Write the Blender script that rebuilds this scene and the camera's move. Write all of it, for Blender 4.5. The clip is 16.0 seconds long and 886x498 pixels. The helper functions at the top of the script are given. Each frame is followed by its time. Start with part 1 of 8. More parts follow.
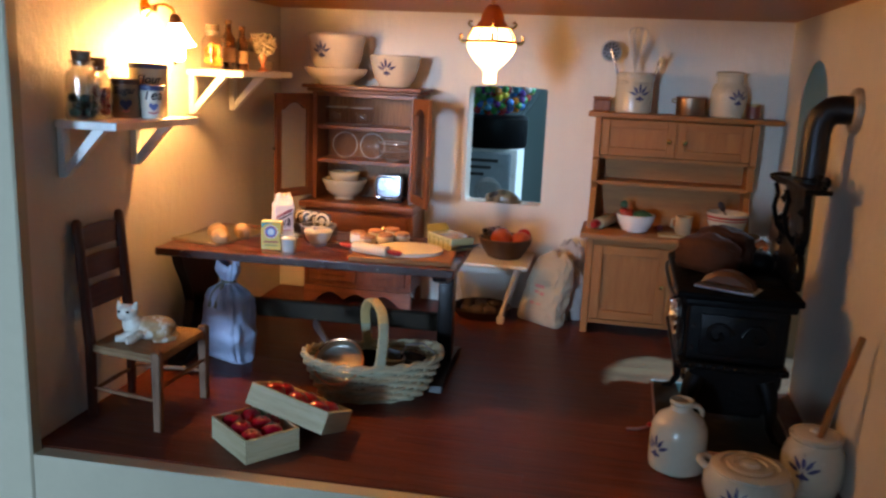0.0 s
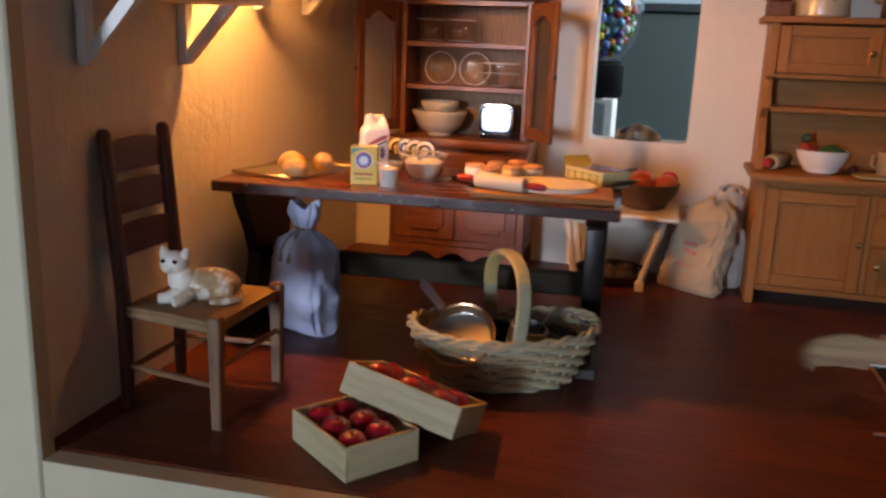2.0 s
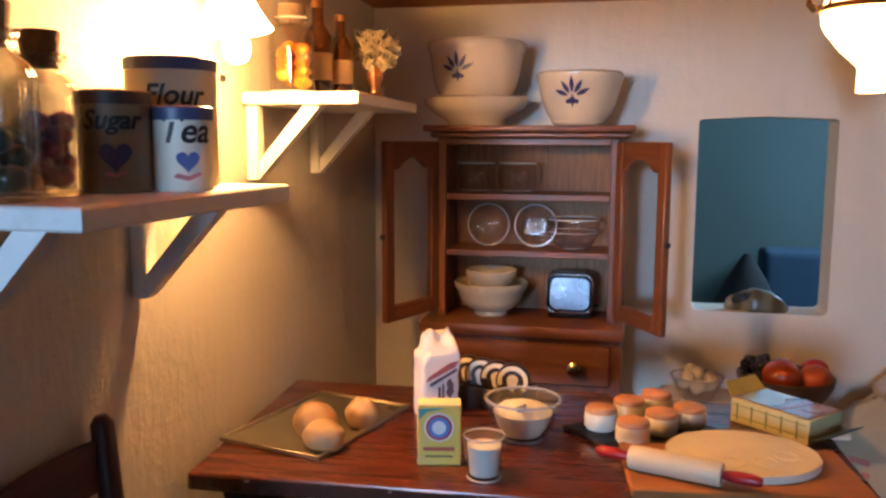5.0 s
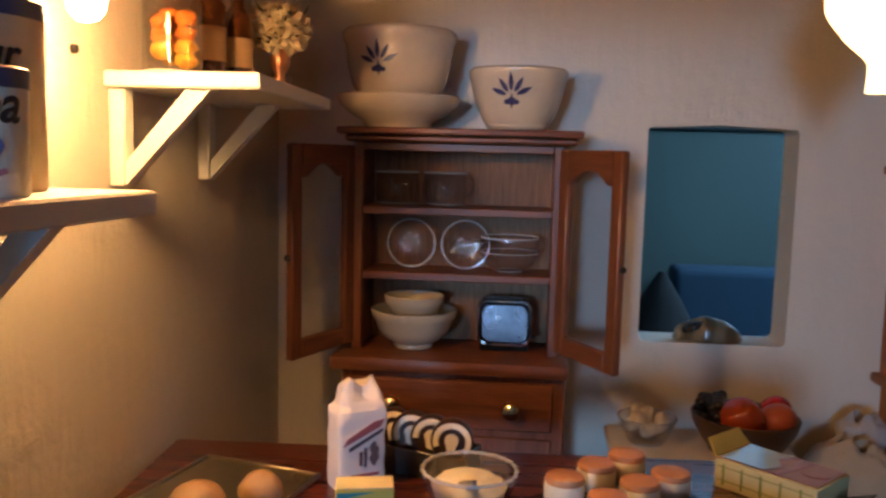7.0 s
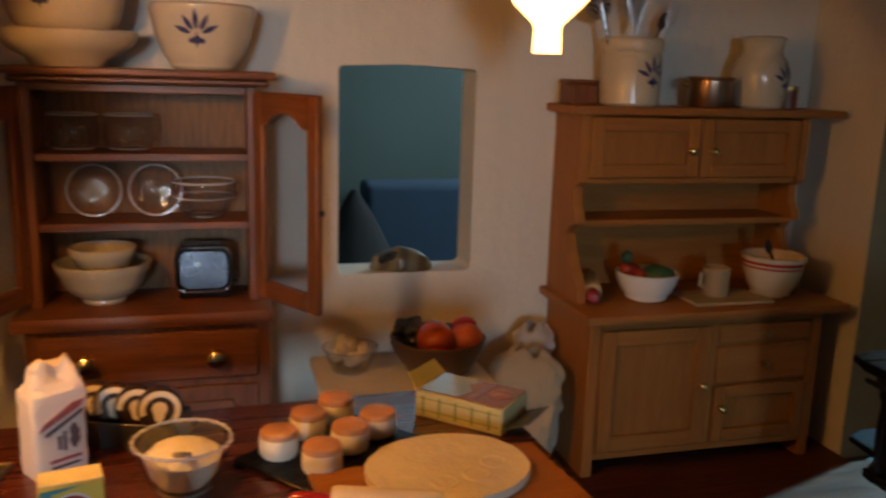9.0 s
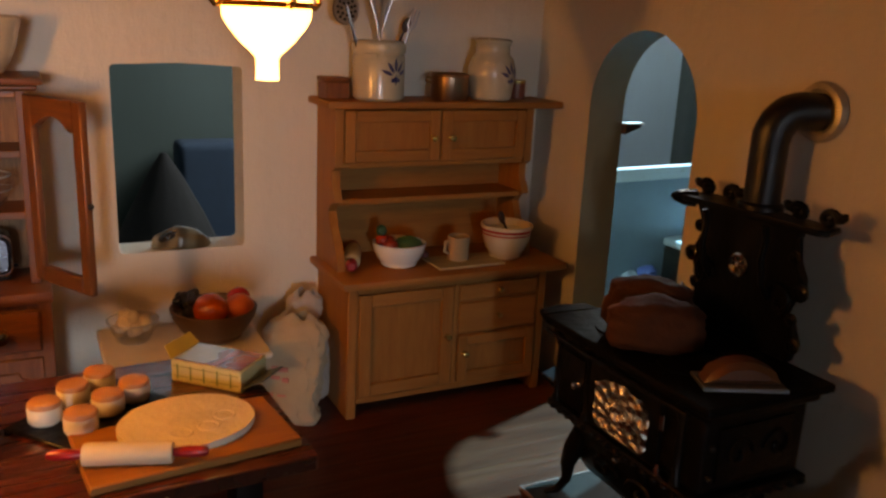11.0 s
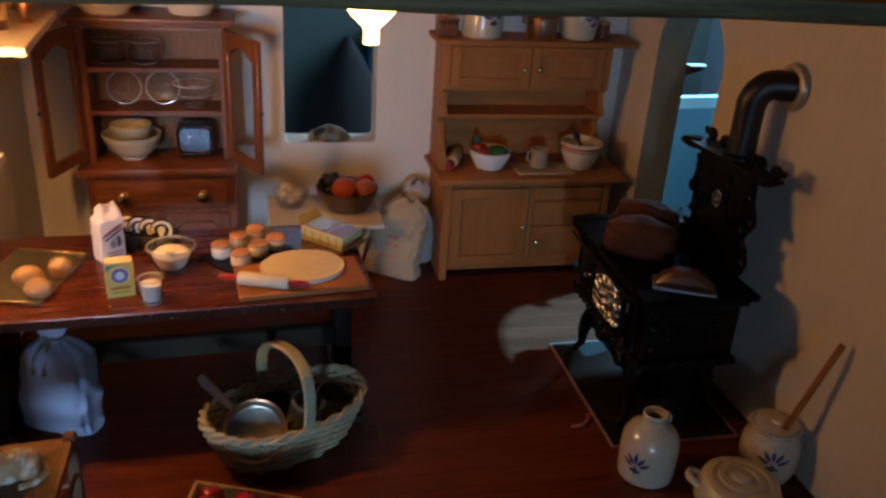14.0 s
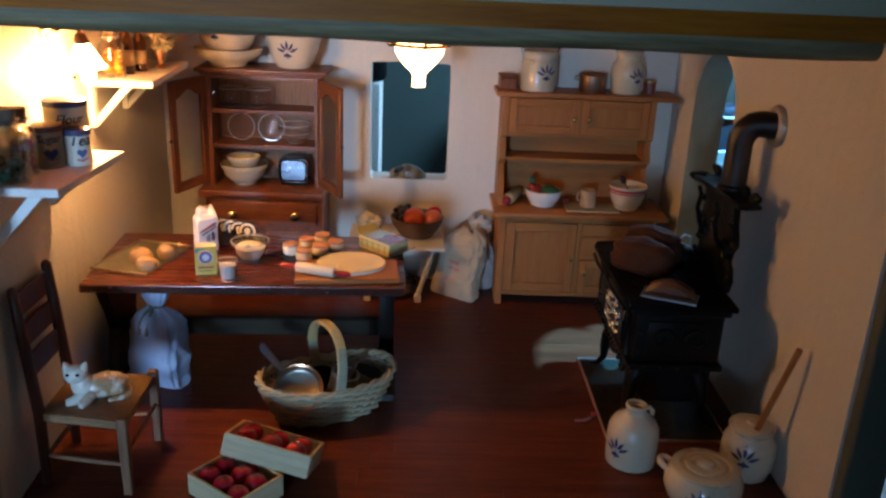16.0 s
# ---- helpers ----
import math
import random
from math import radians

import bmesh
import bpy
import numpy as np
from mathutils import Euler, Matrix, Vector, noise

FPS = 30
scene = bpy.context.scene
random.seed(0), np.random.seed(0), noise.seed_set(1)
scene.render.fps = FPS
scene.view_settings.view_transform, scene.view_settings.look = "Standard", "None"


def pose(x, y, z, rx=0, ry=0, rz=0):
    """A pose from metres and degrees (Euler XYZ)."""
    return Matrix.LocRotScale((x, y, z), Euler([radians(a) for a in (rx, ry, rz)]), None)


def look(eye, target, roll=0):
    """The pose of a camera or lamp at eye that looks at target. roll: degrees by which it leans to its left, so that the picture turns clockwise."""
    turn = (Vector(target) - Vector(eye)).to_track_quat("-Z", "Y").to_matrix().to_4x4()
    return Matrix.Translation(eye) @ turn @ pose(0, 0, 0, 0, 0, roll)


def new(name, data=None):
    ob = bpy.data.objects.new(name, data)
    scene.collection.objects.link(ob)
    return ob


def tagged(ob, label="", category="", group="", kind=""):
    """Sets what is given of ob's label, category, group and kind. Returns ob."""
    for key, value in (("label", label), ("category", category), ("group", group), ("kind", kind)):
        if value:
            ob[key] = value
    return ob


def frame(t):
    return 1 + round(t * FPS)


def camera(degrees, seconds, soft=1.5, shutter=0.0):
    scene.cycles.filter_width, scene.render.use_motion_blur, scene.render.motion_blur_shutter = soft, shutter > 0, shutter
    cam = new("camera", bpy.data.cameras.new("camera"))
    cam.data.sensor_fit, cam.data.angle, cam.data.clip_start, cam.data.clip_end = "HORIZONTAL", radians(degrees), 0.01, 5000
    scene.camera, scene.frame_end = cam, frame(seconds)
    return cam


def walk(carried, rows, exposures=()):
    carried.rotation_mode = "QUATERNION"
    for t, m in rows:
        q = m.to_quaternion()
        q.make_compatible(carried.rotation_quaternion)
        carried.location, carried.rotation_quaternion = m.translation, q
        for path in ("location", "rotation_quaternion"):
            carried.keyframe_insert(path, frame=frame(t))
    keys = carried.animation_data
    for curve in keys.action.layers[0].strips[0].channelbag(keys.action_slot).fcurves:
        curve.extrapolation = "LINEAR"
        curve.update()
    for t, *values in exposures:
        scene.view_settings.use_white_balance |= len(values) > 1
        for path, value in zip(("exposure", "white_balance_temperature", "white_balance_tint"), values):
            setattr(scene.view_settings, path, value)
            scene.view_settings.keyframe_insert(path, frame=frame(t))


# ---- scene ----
S = 0.08  # one plan unit of the 1:12 doll's house kitchen is 8 cm
cam = camera(55.91, 16.0, 2.5, 0.5)
# seconds, eye in plan units, yaw, pitch, lean
ROWS = [
    (0, 0.455, 0.349, 1.944, 11.73, -11.96, 2.55),
    (0.5, 0.285, 0.681, 1.842, 12.66, -11.95, 2.57),
    (1, 0.135, 0.928, 1.779, 13.77, -12.66, 2.63),
    (1.5, -0.081, 1.219, 1.586, 14.27, -13.36, 2.51),
    (2, -0.29, 1.498, 1.443, 14.71, -13.56, 2.28),
    (2.5, -0.49, 1.792, 1.48, 15, -12.58, 2.13),
    (3, -0.695, 2.045, 1.567, 15.02, -10.41, 1.6),
    (3.5, -0.824, 2.288, 1.651, 14.18, -8.92, 0.8),
    (4, -0.935, 2.484, 1.741, 13.2, -8.15, 0.38),
    (4.2, -0.997, 2.565, 1.755, 12.92, -7.93, 0.31),
    (6.5, -1.268, 3.405, 1.687, 9.12, -6.79, 0.78),
    (7, -1.328, 3.461, 1.699, 5.65, -6.43, 1.42),
    (7.5, -1.325, 3.447, 1.744, 1.32, -6.78, 1.98),
    (8, -1.407, 3.378, 1.738, -4.56, -8.13, 2.16),
    (8.5, -1.406, 3.389, 1.763, -9.84, -10.03, 1.78),
    (9, -1.354, 3.455, 1.825, -15.56, -11.94, 1.75),
    (9.5, -1.218, 3.507, 1.794, -20.34, -12.95, 1.62),
    (10, -1.148, 3.52, 1.903, -24.28, -13.69, 1.46),
    (10.2, -1.107, 3.393, 1.974, -25.34, -14.03, 1.5),
    (12.3, -1.369, 2.233, 2.192, -27.55, -16.89, 3.54),
    (12.5, -1.368, 2.137, 2.222, -26.83, -17.18, 3.6),
    (13, -1.262, 1.881, 2.3, -22.79, -19.47, 3.75),
    (13.5, -1.102, 1.692, 2.575, -17.96, -23.19, 3.85),
    (14, -1.012, 1.466, 2.756, -13.69, -24.83, 3.84),
    (14.5, -0.921, 1.248, 2.735, -9.42, -24.82, 3.91),
    (15, -0.736, 1.026, 2.751, -5.99, -23.36, 4.06),
    (15.5, -0.574, 0.739, 2.756, -3.45, -21.48, 3.24),
    (16, -0.383, 0.457, 2.71, -1.81, -19.75, 2.52),
]


def eye_pose(x, y, z, yaw, pitch, lean):
    turn = Matrix.Rotation(radians(yaw), 4, 'Z') @ Matrix.Rotation(radians(90 + pitch), 4, 'X') @ Matrix.Rotation(radians(lean), 4, 'Z')
    return Matrix.Translation((x * S, y * S, z * S)) @ turn


# seconds, stops, white balance and tint
EXPOSURES = [
    (0.0, 0.05, 6700, 15), (1.0, 0.0, 7000, 16), (1.5, 0.0, 8100, 26), (2.0, 0.0, 9200, 32), (3.0, -0.07, 9200, 28), (3.5, -0.15, 7900, 21), (4.0, -0.25, 6700, 14), (6.5, -0.72, 6100, 14), (7.0, -1.05, 5900, 11),
    (7.5, -0.85, 5800, 9), (8.0, -0.9, 6200, 9), (8.5, -1.0, 7600, 15), (9.0, -1.12, 8800, 15), (9.5, -1.1, 11500, 25), (10.0, -1.08, 13300, 33), (12.5, -0.7, 8400, 23), (13.0, -0.75, 8200, 24), (13.5, -0.7, 7100, 21),
    (14.0, -0.8, 6600, 17), (14.5, -0.88, 6100, 13), (15.0, -0.70, 5800, 10), (15.5, -0.47, 6000, 11), (16.0, -0.27, 6100, 12),
]
walk(cam, [(t, eye_pose(*rest)) for t, *rest in ROWS], EXPOSURES)
# ---- light ----
world = bpy.data.worlds.new("daylight")
scene.world = world
world.use_nodes = True
wn = world.node_tree.nodes
sky = wn.new("ShaderNodeTexSky")
sky.sky_type, sky.sun_disc = "NISHITA", False
sky.sun_elevation, sky.sun_rotation = radians(54), radians(70)
wn["Background"].inputs["Strength"].default_value = 0.05
world.node_tree.links.new(sky.outputs["Color"], wn["Background"].inputs["Color"])


def area_lamp(name, eye, target, wide, high, power, colour):
    data = bpy.data.lights.new(name, "AREA")
    data.shape, data.size, data.size_y, data.energy, data.color = "RECTANGLE", wide * S, high * S, power, colour
    ob = new(name, data)
    ob.matrix_world = look(tuple(v * S for v in eye), tuple(v * S for v in target))
    return ob


# Daylight: a window behind the way in, and sun let in beyond the archway.
area_lamp("window_daylight", (-6.2, -28.0, 3.0), (-0.9, 6.5, 1.15), 6.0, 5.0, 94.0, (0.42, 0.67, 1.0))
# Added fill from the right, lighting the near shelf bracket.
area_lamp("left_fill_daylight", (3.5, -24.0, 3.0), (-0.9, 6.0, 1.15), 3.0, 4.5, 4.0, (0.42, 0.67, 1.0))
# Added fill that brightens the outer room seen through window and archway.
area_lamp("outer_room_fill", (8.0, 13.5, 6.0), (2.5, 16.9, 0.5), 4.6, 4.0, 17.0, (0.44, 0.73, 1.0))
sun = new("sun", bpy.data.lights.new("sun", "SUN"))
sun.data.energy, sun.data.angle, sun.data.color = 34.0, radians(2.0), (0.11, 0.53, 1.0)
sun.matrix_world = look((14 * S, 5 * S, 21.3 * S), (0, 0, 0))
LAMP_GLOW = 15.0     # pendant shade
SCONCE_GLOW = 165.0   # wall lamp shade
BULB_GLOW = 1050.0    # bare bulb in its mouth

# ---- materials ----


def ramp(nt, fac, stops):
    r = nt.nodes.new("ShaderNodeValToRGB")
    el = r.color_ramp.elements
    while len(el) < len(stops):
        el.new(0.5)
    for e, (p, c) in zip(el, stops):
        e.position, e.color = p, (*c, 1)
    nt.links.new(fac, r.inputs["Fac"])
    return r.outputs["Color"]


def coords(nt, scale, stretch=(1, 1, 1), rand=True):
    """Object coordinates in plan units, shifted at random from object to object."""
    tc, mp = nt.nodes.new("ShaderNodeTexCoord"), nt.nodes.new("ShaderNodeMapping")
    mp.inputs["Scale"].default_value = [scale * s / S for s in stretch]
    nt.links.new(tc.outputs["Object"], mp.inputs["Vector"])
    if rand:
        oi, mul = nt.nodes.new("ShaderNodeObjectInfo"), nt.nodes.new("ShaderNodeMath")
        mul.operation = "MULTIPLY"
        mul.inputs[1].default_value = 37.0
        nt.links.new(oi.outputs["Random"], mul.inputs[0])
        nt.links.new(mul.outputs[0], mp.inputs["Location"])
    return mp.outputs["Vector"]


def noise_fac(nt, vec, scale=1.0, detail=4.0, rough=0.6, kind="ShaderNodeTexNoise"):
    n = nt.nodes.new(kind)
    n.inputs["Scale"].default_value = scale
    if kind == "ShaderNodeTexNoise":
        n.inputs["Detail"].default_value, n.inputs["Roughness"].default_value = detail, rough
        nt.links.new(vec, n.inputs["Vector"])
        return n.outputs["Fac"]
    nt.links.new(vec, n.inputs["Vector"])
    return n.outputs["Distance"]


def mixed(nt, fac, a, b, kind="MIX"):
    m = nt.nodes.new("ShaderNodeMix")
    m.data_type, m.blend_type = "RGBA", kind
    for sock, v in ((m.inputs[0], fac), (m.inputs[6], a), (m.inputs[7], b)):
        if isinstance(v, (int, float)):
            sock.default_value = v
        elif isinstance(v, tuple):
            sock.default_value = (*v, 1)
        else:
            nt.links.new(v, sock)
    return m.outputs[2]


def bump(nt, bsdf, fac, strength, depth):
    b = nt.nodes.new("ShaderNodeBump")
    b.inputs["Strength"].default_value, b.inputs["Distance"].default_value = strength, depth * S
    nt.links.new(fac, b.inputs["Height"])
    nt.links.new(b.outputs["Normal"], bsdf.inputs["Normal"])


def material(name):
    m = bpy.data.materials.new(name)
    m.use_nodes = True
    return m, m.node_tree, m.node_tree.nodes["Principled BSDF"]


def plain(name, colour, rough=0.5, metal=0.0, vary=0.12, grain=18.0, relief=0.004, coat=0.0, wear=None):
    """A surface with fine grain and larger soft stains; wear: a second colour in worn patches."""
    m, nt, b = material(name)
    vec = coords(nt, 1.0)
    fine, broad = noise_fac(nt, vec, grain, 5), noise_fac(nt, vec, grain * 0.14, 3)
    dark, light = tuple(c * (1 - vary) for c in colour), tuple(min(1, c * (1 + vary)) for c in colour)
    col = ramp(nt, fine, [(0.3, dark), (0.7, light)])
    col = mixed(nt, broad, col, tuple(c * (1 - vary * 0.8) for c in colour))
    if wear:
        patch = nt.nodes.new("ShaderNodeMapRange")
        patch.inputs["From Min"].default_value, patch.inputs["From Max"].default_value = 0.58, 0.72
        nt.links.new(noise_fac(nt, vec, grain * 0.5, 6, 0.7), patch.inputs["Value"])
        col = mixed(nt, patch.outputs["Result"], col, wear)
    nt.links.new(col, b.inputs["Base Color"])
    rr = nt.nodes.new("ShaderNodeMapRange")
    rr.inputs["To Min"].default_value, rr.inputs["To Max"].default_value = max(0.02, rough - 0.1), min(1, rough + 0.1)
    nt.links.new(broad, rr.inputs["Value"])
    nt.links.new(rr.outputs["Result"], b.inputs["Roughness"])
    b.inputs["Metallic"].default_value = metal
    b.inputs["Coat Weight"].default_value = coat
    b.inputs["Coat Roughness"].default_value = 0.15
    if relief:
        bump(nt, b, fine, 0.6, relief)
    return m


def wood(name, dark, mid, light, axis="x", rough=0.4, scale=3.0, coat=0.0, relief=0.004, streak=14.0):
    """Wood with its grain along one axis of the piece."""
    m, nt, b = material(name)
    stretch = {"x": (1, streak, streak), "y": (streak, 1, streak), "z": (streak, streak, 1)}[axis]
    vec = coords(nt, scale, stretch)
    grain = noise_fac(nt, vec, 1.0, 7, 0.65)
    fine = noise_fac(nt, coords(nt, scale * 5, stretch), 1.0, 3)
    broad = noise_fac(nt, coords(nt, scale * 0.6), 1.0, 3)
    col = ramp(nt, grain, [(0.28, dark), (0.5, mid), (0.74, light)])
    col = mixed(nt, fine, col, mixed(nt, 1.0, col, (0.72, 0.72, 0.72), "MULTIPLY"))
    col = mixed(nt, broad, col, mixed(nt, 1.0, col, (0.8, 0.78, 0.76), "MULTIPLY"))
    oi, tone = nt.nodes.new("ShaderNodeObjectInfo"), nt.nodes.new("ShaderNodeMapRange")
    tone.inputs["To Min"].default_value, tone.inputs["To Max"].default_value = 0.0, 0.35
    nt.links.new(oi.outputs["Random"], tone.inputs["Value"])
    col = mixed(nt, tone.outputs["Result"], col, mixed(nt, 1.0, col, (0.7, 0.68, 0.66), "MULTIPLY"))
    nt.links.new(col, b.inputs["Base Color"])
    rr = nt.nodes.new("ShaderNodeMapRange")
    rr.inputs["To Min"].default_value, rr.inputs["To Max"].default_value = max(0.05, rough - 0.12), rough + 0.12
    nt.links.new(grain, rr.inputs["Value"])
    nt.links.new(rr.outputs["Result"], b.inputs["Roughness"])
    b.inputs["Coat Weight"].default_value, b.inputs["Coat Roughness"].default_value = coat, 0.2
    bump(nt, b, grain, 0.5, relief)
    return m


def woods(name, *args, **kw):
    return {a: wood(f"{name}_{a}", *args, axis=a, **kw) for a in "xyz"}


def plaster(name, colour, relief=0.009, rough=0.75):
    m, nt, b = material(name)
    vec = coords(nt, 1.0, rand=False)
    fine, mid, broad = noise_fac(nt, vec, 14, 6), noise_fac(nt, coords(nt, 1.0, (1.6, 1.6, 0.25), False), 5, 5, 0.7), noise_fac(nt, vec, 0.9, 3)
    col = ramp(nt, mid, [(0.3, tuple(c * 0.93 for c in colour)), (0.65, colour)])
    col = mixed(nt, broad, col, tuple(c * f for c, f in zip(colour, (0.93, 0.9, 0.86))))
    nt.links.new(col, b.inputs["Base Color"])
    b.inputs["Roughness"].default_value = rough
    add = nt.nodes.new("ShaderNodeMath")
    nt.links.new(fine, add.inputs[0])
    nt.links.new(mid, add.inputs[1])
    bump(nt, b, add.outputs[0], 0.5, relief)
    return m


def glass(name, colour=(1, 1, 1), rough=0.02, tint=0.955, edge=0.85, face=0.085):
    """Thin blown glass: clear through, with mirror gloss that grows towards the edges."""
    m = bpy.data.materials.new(name)
    m.use_nodes = True
    nt = m.node_tree
    nt.nodes.remove(nt.nodes["Principled BSDF"])
    clear, gloss, mix, lw, power, add = (nt.nodes.new(k) for k in ("ShaderNodeBsdfTransparent", "ShaderNodeBsdfGlossy", "ShaderNodeMixShader", "ShaderNodeLayerWeight", "ShaderNodeMath", "ShaderNodeMath"))
    clear.inputs["Color"].default_value = (*(c * tint for c in colour), 1)
    gloss.inputs["Roughness"].default_value = rough
    power.operation, power.inputs[1].default_value = "POWER", 4.0
    add.operation, add.inputs[1].default_value, add.inputs[2].default_value = "MULTIPLY_ADD", edge, face
    b = nt.nodes.new("ShaderNodeBump")
    b.inputs["Strength"].default_value, b.inputs["Distance"].default_value = 0.3, 0.01 * S
    nt.links.new(noise_fac(nt, coords(nt, 1.0), 7, 2), b.inputs["Height"])
    nt.links.new(b.outputs["Normal"], gloss.inputs["Normal"])
    nt.links.new(lw.outputs["Facing"], power.inputs[0])
    nt.links.new(power.outputs[0], add.inputs[0])
    nt.links.new(add.outputs[0], mix.inputs["Fac"])
    nt.links.new(clear.outputs[0], mix.inputs[1])
    nt.links.new(gloss.outputs[0], mix.inputs[2])
    nt.links.new(mix.outputs[0], nt.nodes["Material Output"].inputs["Surface"])
    return m


def glowing(name, colour, strength):
    m, nt, b = material(name)
    b.inputs["Base Color"].default_value = (0.9, 0.85, 0.75, 1)
    b.inputs["Emission Color"].default_value, b.inputs["Emission Strength"].default_value = (*colour, 1), strength
    return m


WALL = plaster("cream_plaster", (0.69, 0.64, 0.56), 0.015, 0.5)
WALL.node_tree.nodes["Principled BSDF"].inputs["Specular IOR Level"].default_value = 0.3
REVEAL = plain("grey_green_reveal", (0.26, 0.225, 0.15), 0.6, vary=0.12, grain=7)
WHITE_PAINT = plain("white_paint", (0.80, 0.80, 0.77), 0.45, vary=0.05, wear=(0.66, 0.64, 0.58))
GREY_PAINT = plain("grey_painted_board", (0.46, 0.41, 0.28), 0.6, vary=0.07, grain=9)
FLOOR_W = woods("stained_floor", (0.068, 0.0120, 0.0035), (0.128, 0.0240, 0.0070), (0.192, 0.043, 0.0125), rough=0.38, scale=1.2, coat=0.03, relief=0.010)
for m_ in FLOOR_W.values():
    b_ = m_.node_tree.nodes["Principled BSDF"].inputs
    b_["Specular IOR Level"].default_value, b_["Sheen Weight"].default_value, b_["Sheen Roughness"].default_value = 0.17, 0.025, 0.45
TABLE_W = woods("mahogany", (0.055, 0.010, 0.005), (0.118, 0.022, 0.010), (0.18, 0.042, 0.018), rough=0.28, scale=1.5, coat=0.4)
DARK_W = woods("dark_walnut", (0.018, 0.007, 0.005), (0.036, 0.014, 0.009), (0.065, 0.027, 0.016), rough=0.5, scale=2.4)
CAB_W = woods("walnut", (0.125, 0.036, 0.013), (0.215, 0.070, 0.026), (0.30, 0.112, 0.043), rough=0.45, scale=2.6, coat=0.05)
BACK_W = wood("streaked_back_board", (0.13, 0.050, 0.018), (0.28, 0.130, 0.052), (0.42, 0.225, 0.105), "z", 0.6, 5.0, streak=20)
OAK_W = woods("honey_oak", (0.36, 0.133, 0.036), (0.44, 0.175, 0.051), (0.51, 0.218, 0.067), rough=0.48, scale=2.2, streak=11)
PALE_W = woods("pale_basswood", (0.46, 0.37, 0.20), (0.60, 0.50, 0.29), (0.70, 0.61, 0.39), rough=0.6, scale=2.4)
CEIL_W = woods("ceiling_board", (0.30, 0.080, 0.006), (0.47, 0.15, 0.013), (0.58, 0.21, 0.022), rough=0.4, scale=1.4)
for m_, gloss_ in [(m_, 0.08) for m_ in CEIL_W.values()] + [(m_, 0.2) for m_ in OAK_W.values()]:
    m_.node_tree.nodes["Principled BSDF"].inputs["Specular IOR Level"].default_value = gloss_
BEAM_W = woods("weathered_dowel", (0.10, 0.085, 0.040), (0.25, 0.21, 0.11), (0.44, 0.38, 0.21), rough=0.6, scale=1.6)
CHAIR_D = woods("dark_stained_maple", (0.062, 0.015, 0.007), (0.115, 0.031, 0.013), (0.18, 0.056, 0.025), rough=0.42, scale=3.0)
CHAIR_W = woods("stained_maple", (0.10, 0.042, 0.018), (0.20, 0.092, 0.042), (0.31, 0.165, 0.08), rough=0.5, scale=3.0)
STONEWARE = plain("cream_stoneware", (0.62, 0.53, 0.40), 0.22, vary=0.06, grain=30, relief=0.001, coat=0.5)
STONEWARE_PALE = plain("pale_stoneware", (0.51, 0.45, 0.335), 0.25, vary=0.05, grain=30, relief=0.001, coat=0.5)
NAVY = plain("navy_glaze", (0.035, 0.036, 0.12), 0.3, vary=0.3, grain=40, relief=0)
BRASS = plain("brass", (0.80, 0.55, 0.22), 0.25, 1.0, vary=0.1, grain=20, relief=0.001)
PALE_BRASS = plain("polished_pale_brass", (0.82, 0.72, 0.48), 0.16, 1.0, vary=0.1, grain=14, relief=0.001)
DARK_BRASS = plain("tarnished_brass", (0.42, 0.27, 0.11), 0.35, 1.0, vary=0.2, grain=20, relief=0.001)
COPPER = plain("copper", (0.72, 0.36, 0.20), 0.28, 1.0, vary=0.12, grain=16, relief=0.001)
CHROME = plain("chrome", (0.85, 0.86, 0.88), 0.10, 1.0, vary=0.04, grain=12, relief=0.0005)
TIN = plain("dull_tin", (0.50, 0.51, 0.52), 0.38, 1.0, vary=0.15, grain=14, relief=0.001)
IRON = plain("black_stove_iron", (0.004, 0.0038, 0.004), 0.34, 0.0, vary=0.3, grain=11, relief=0.016, coat=0.0)
IRON.node_tree.nodes["Principled BSDF"].inputs["Specular IOR Level"].default_value = 0.15
# Copy of the stove iron with its gloss cut to keep reflections off.
IRON_TOP = plain("dull_cooktop_iron", (0.004, 0.0038, 0.004), 0.5, 0.0, vary=0.3, grain=11, relief=0.012)
IRON_TOP.node_tree.nodes["Principled BSDF"].inputs["Specular IOR Level"].default_value = 0.04
IRON_MATT = plain("matt_black_pipe", (0.007, 0.007, 0.008), 0.4, 0.0, vary=0.3, grain=14, relief=0.004)
GLASS = glass("clear_glass")
JAR_GLASS = glass("thick_jar_glass", (0.98, 0.99, 0.98), 0.03, 0.94, 0.95, 0.11)
PANE = glass("door_pane_glass", (0.98, 0.99, 1.0), 0.0, 0.96, 0.55, 0.045)
# Opaque pale colour that paints highlights along the edges of clear glass.
RIM_HIGHLIGHT = plain("painted_rim_highlight", (0.50, 0.50, 0.49), 0.12, vary=0.1, relief=0, coat=0.7)
LACQUER = plain("black_lacquer", (0.010, 0.007, 0.006), 0.32, vary=0.3, grain=10, relief=0.004)
LACQUER.node_tree.nodes["Principled BSDF"].inputs["Specular IOR Level"].default_value = 0.2
THIN_GLASS = glass("thin_clear_glass", (0.99, 0.99, 1.0), 0.04, 0.975, 0.85, 0.035)
# Pale patches paint glints along the worn varnished edge.
WORN_GLINT_EDGE = plain("worn_glinting_edge", (0.050, 0.013, 0.007), 0.26, vary=0.3, grain=9, relief=0.006, coat=0.3, wear=(0.13, 0.085, 0.06))
CHIP = plain("chipped_pale_wood", (0.17, 0.11, 0.07), 0.5, vary=0.3)
OLIVE_BOARD = plain("mottled_olive_board", (0.030, 0.019, 0.007), 0.85, vary=0.6, grain=5, wear=(0.008, 0.005, 0.003))
# ---- mesh helpers; all sizes in plan units ----


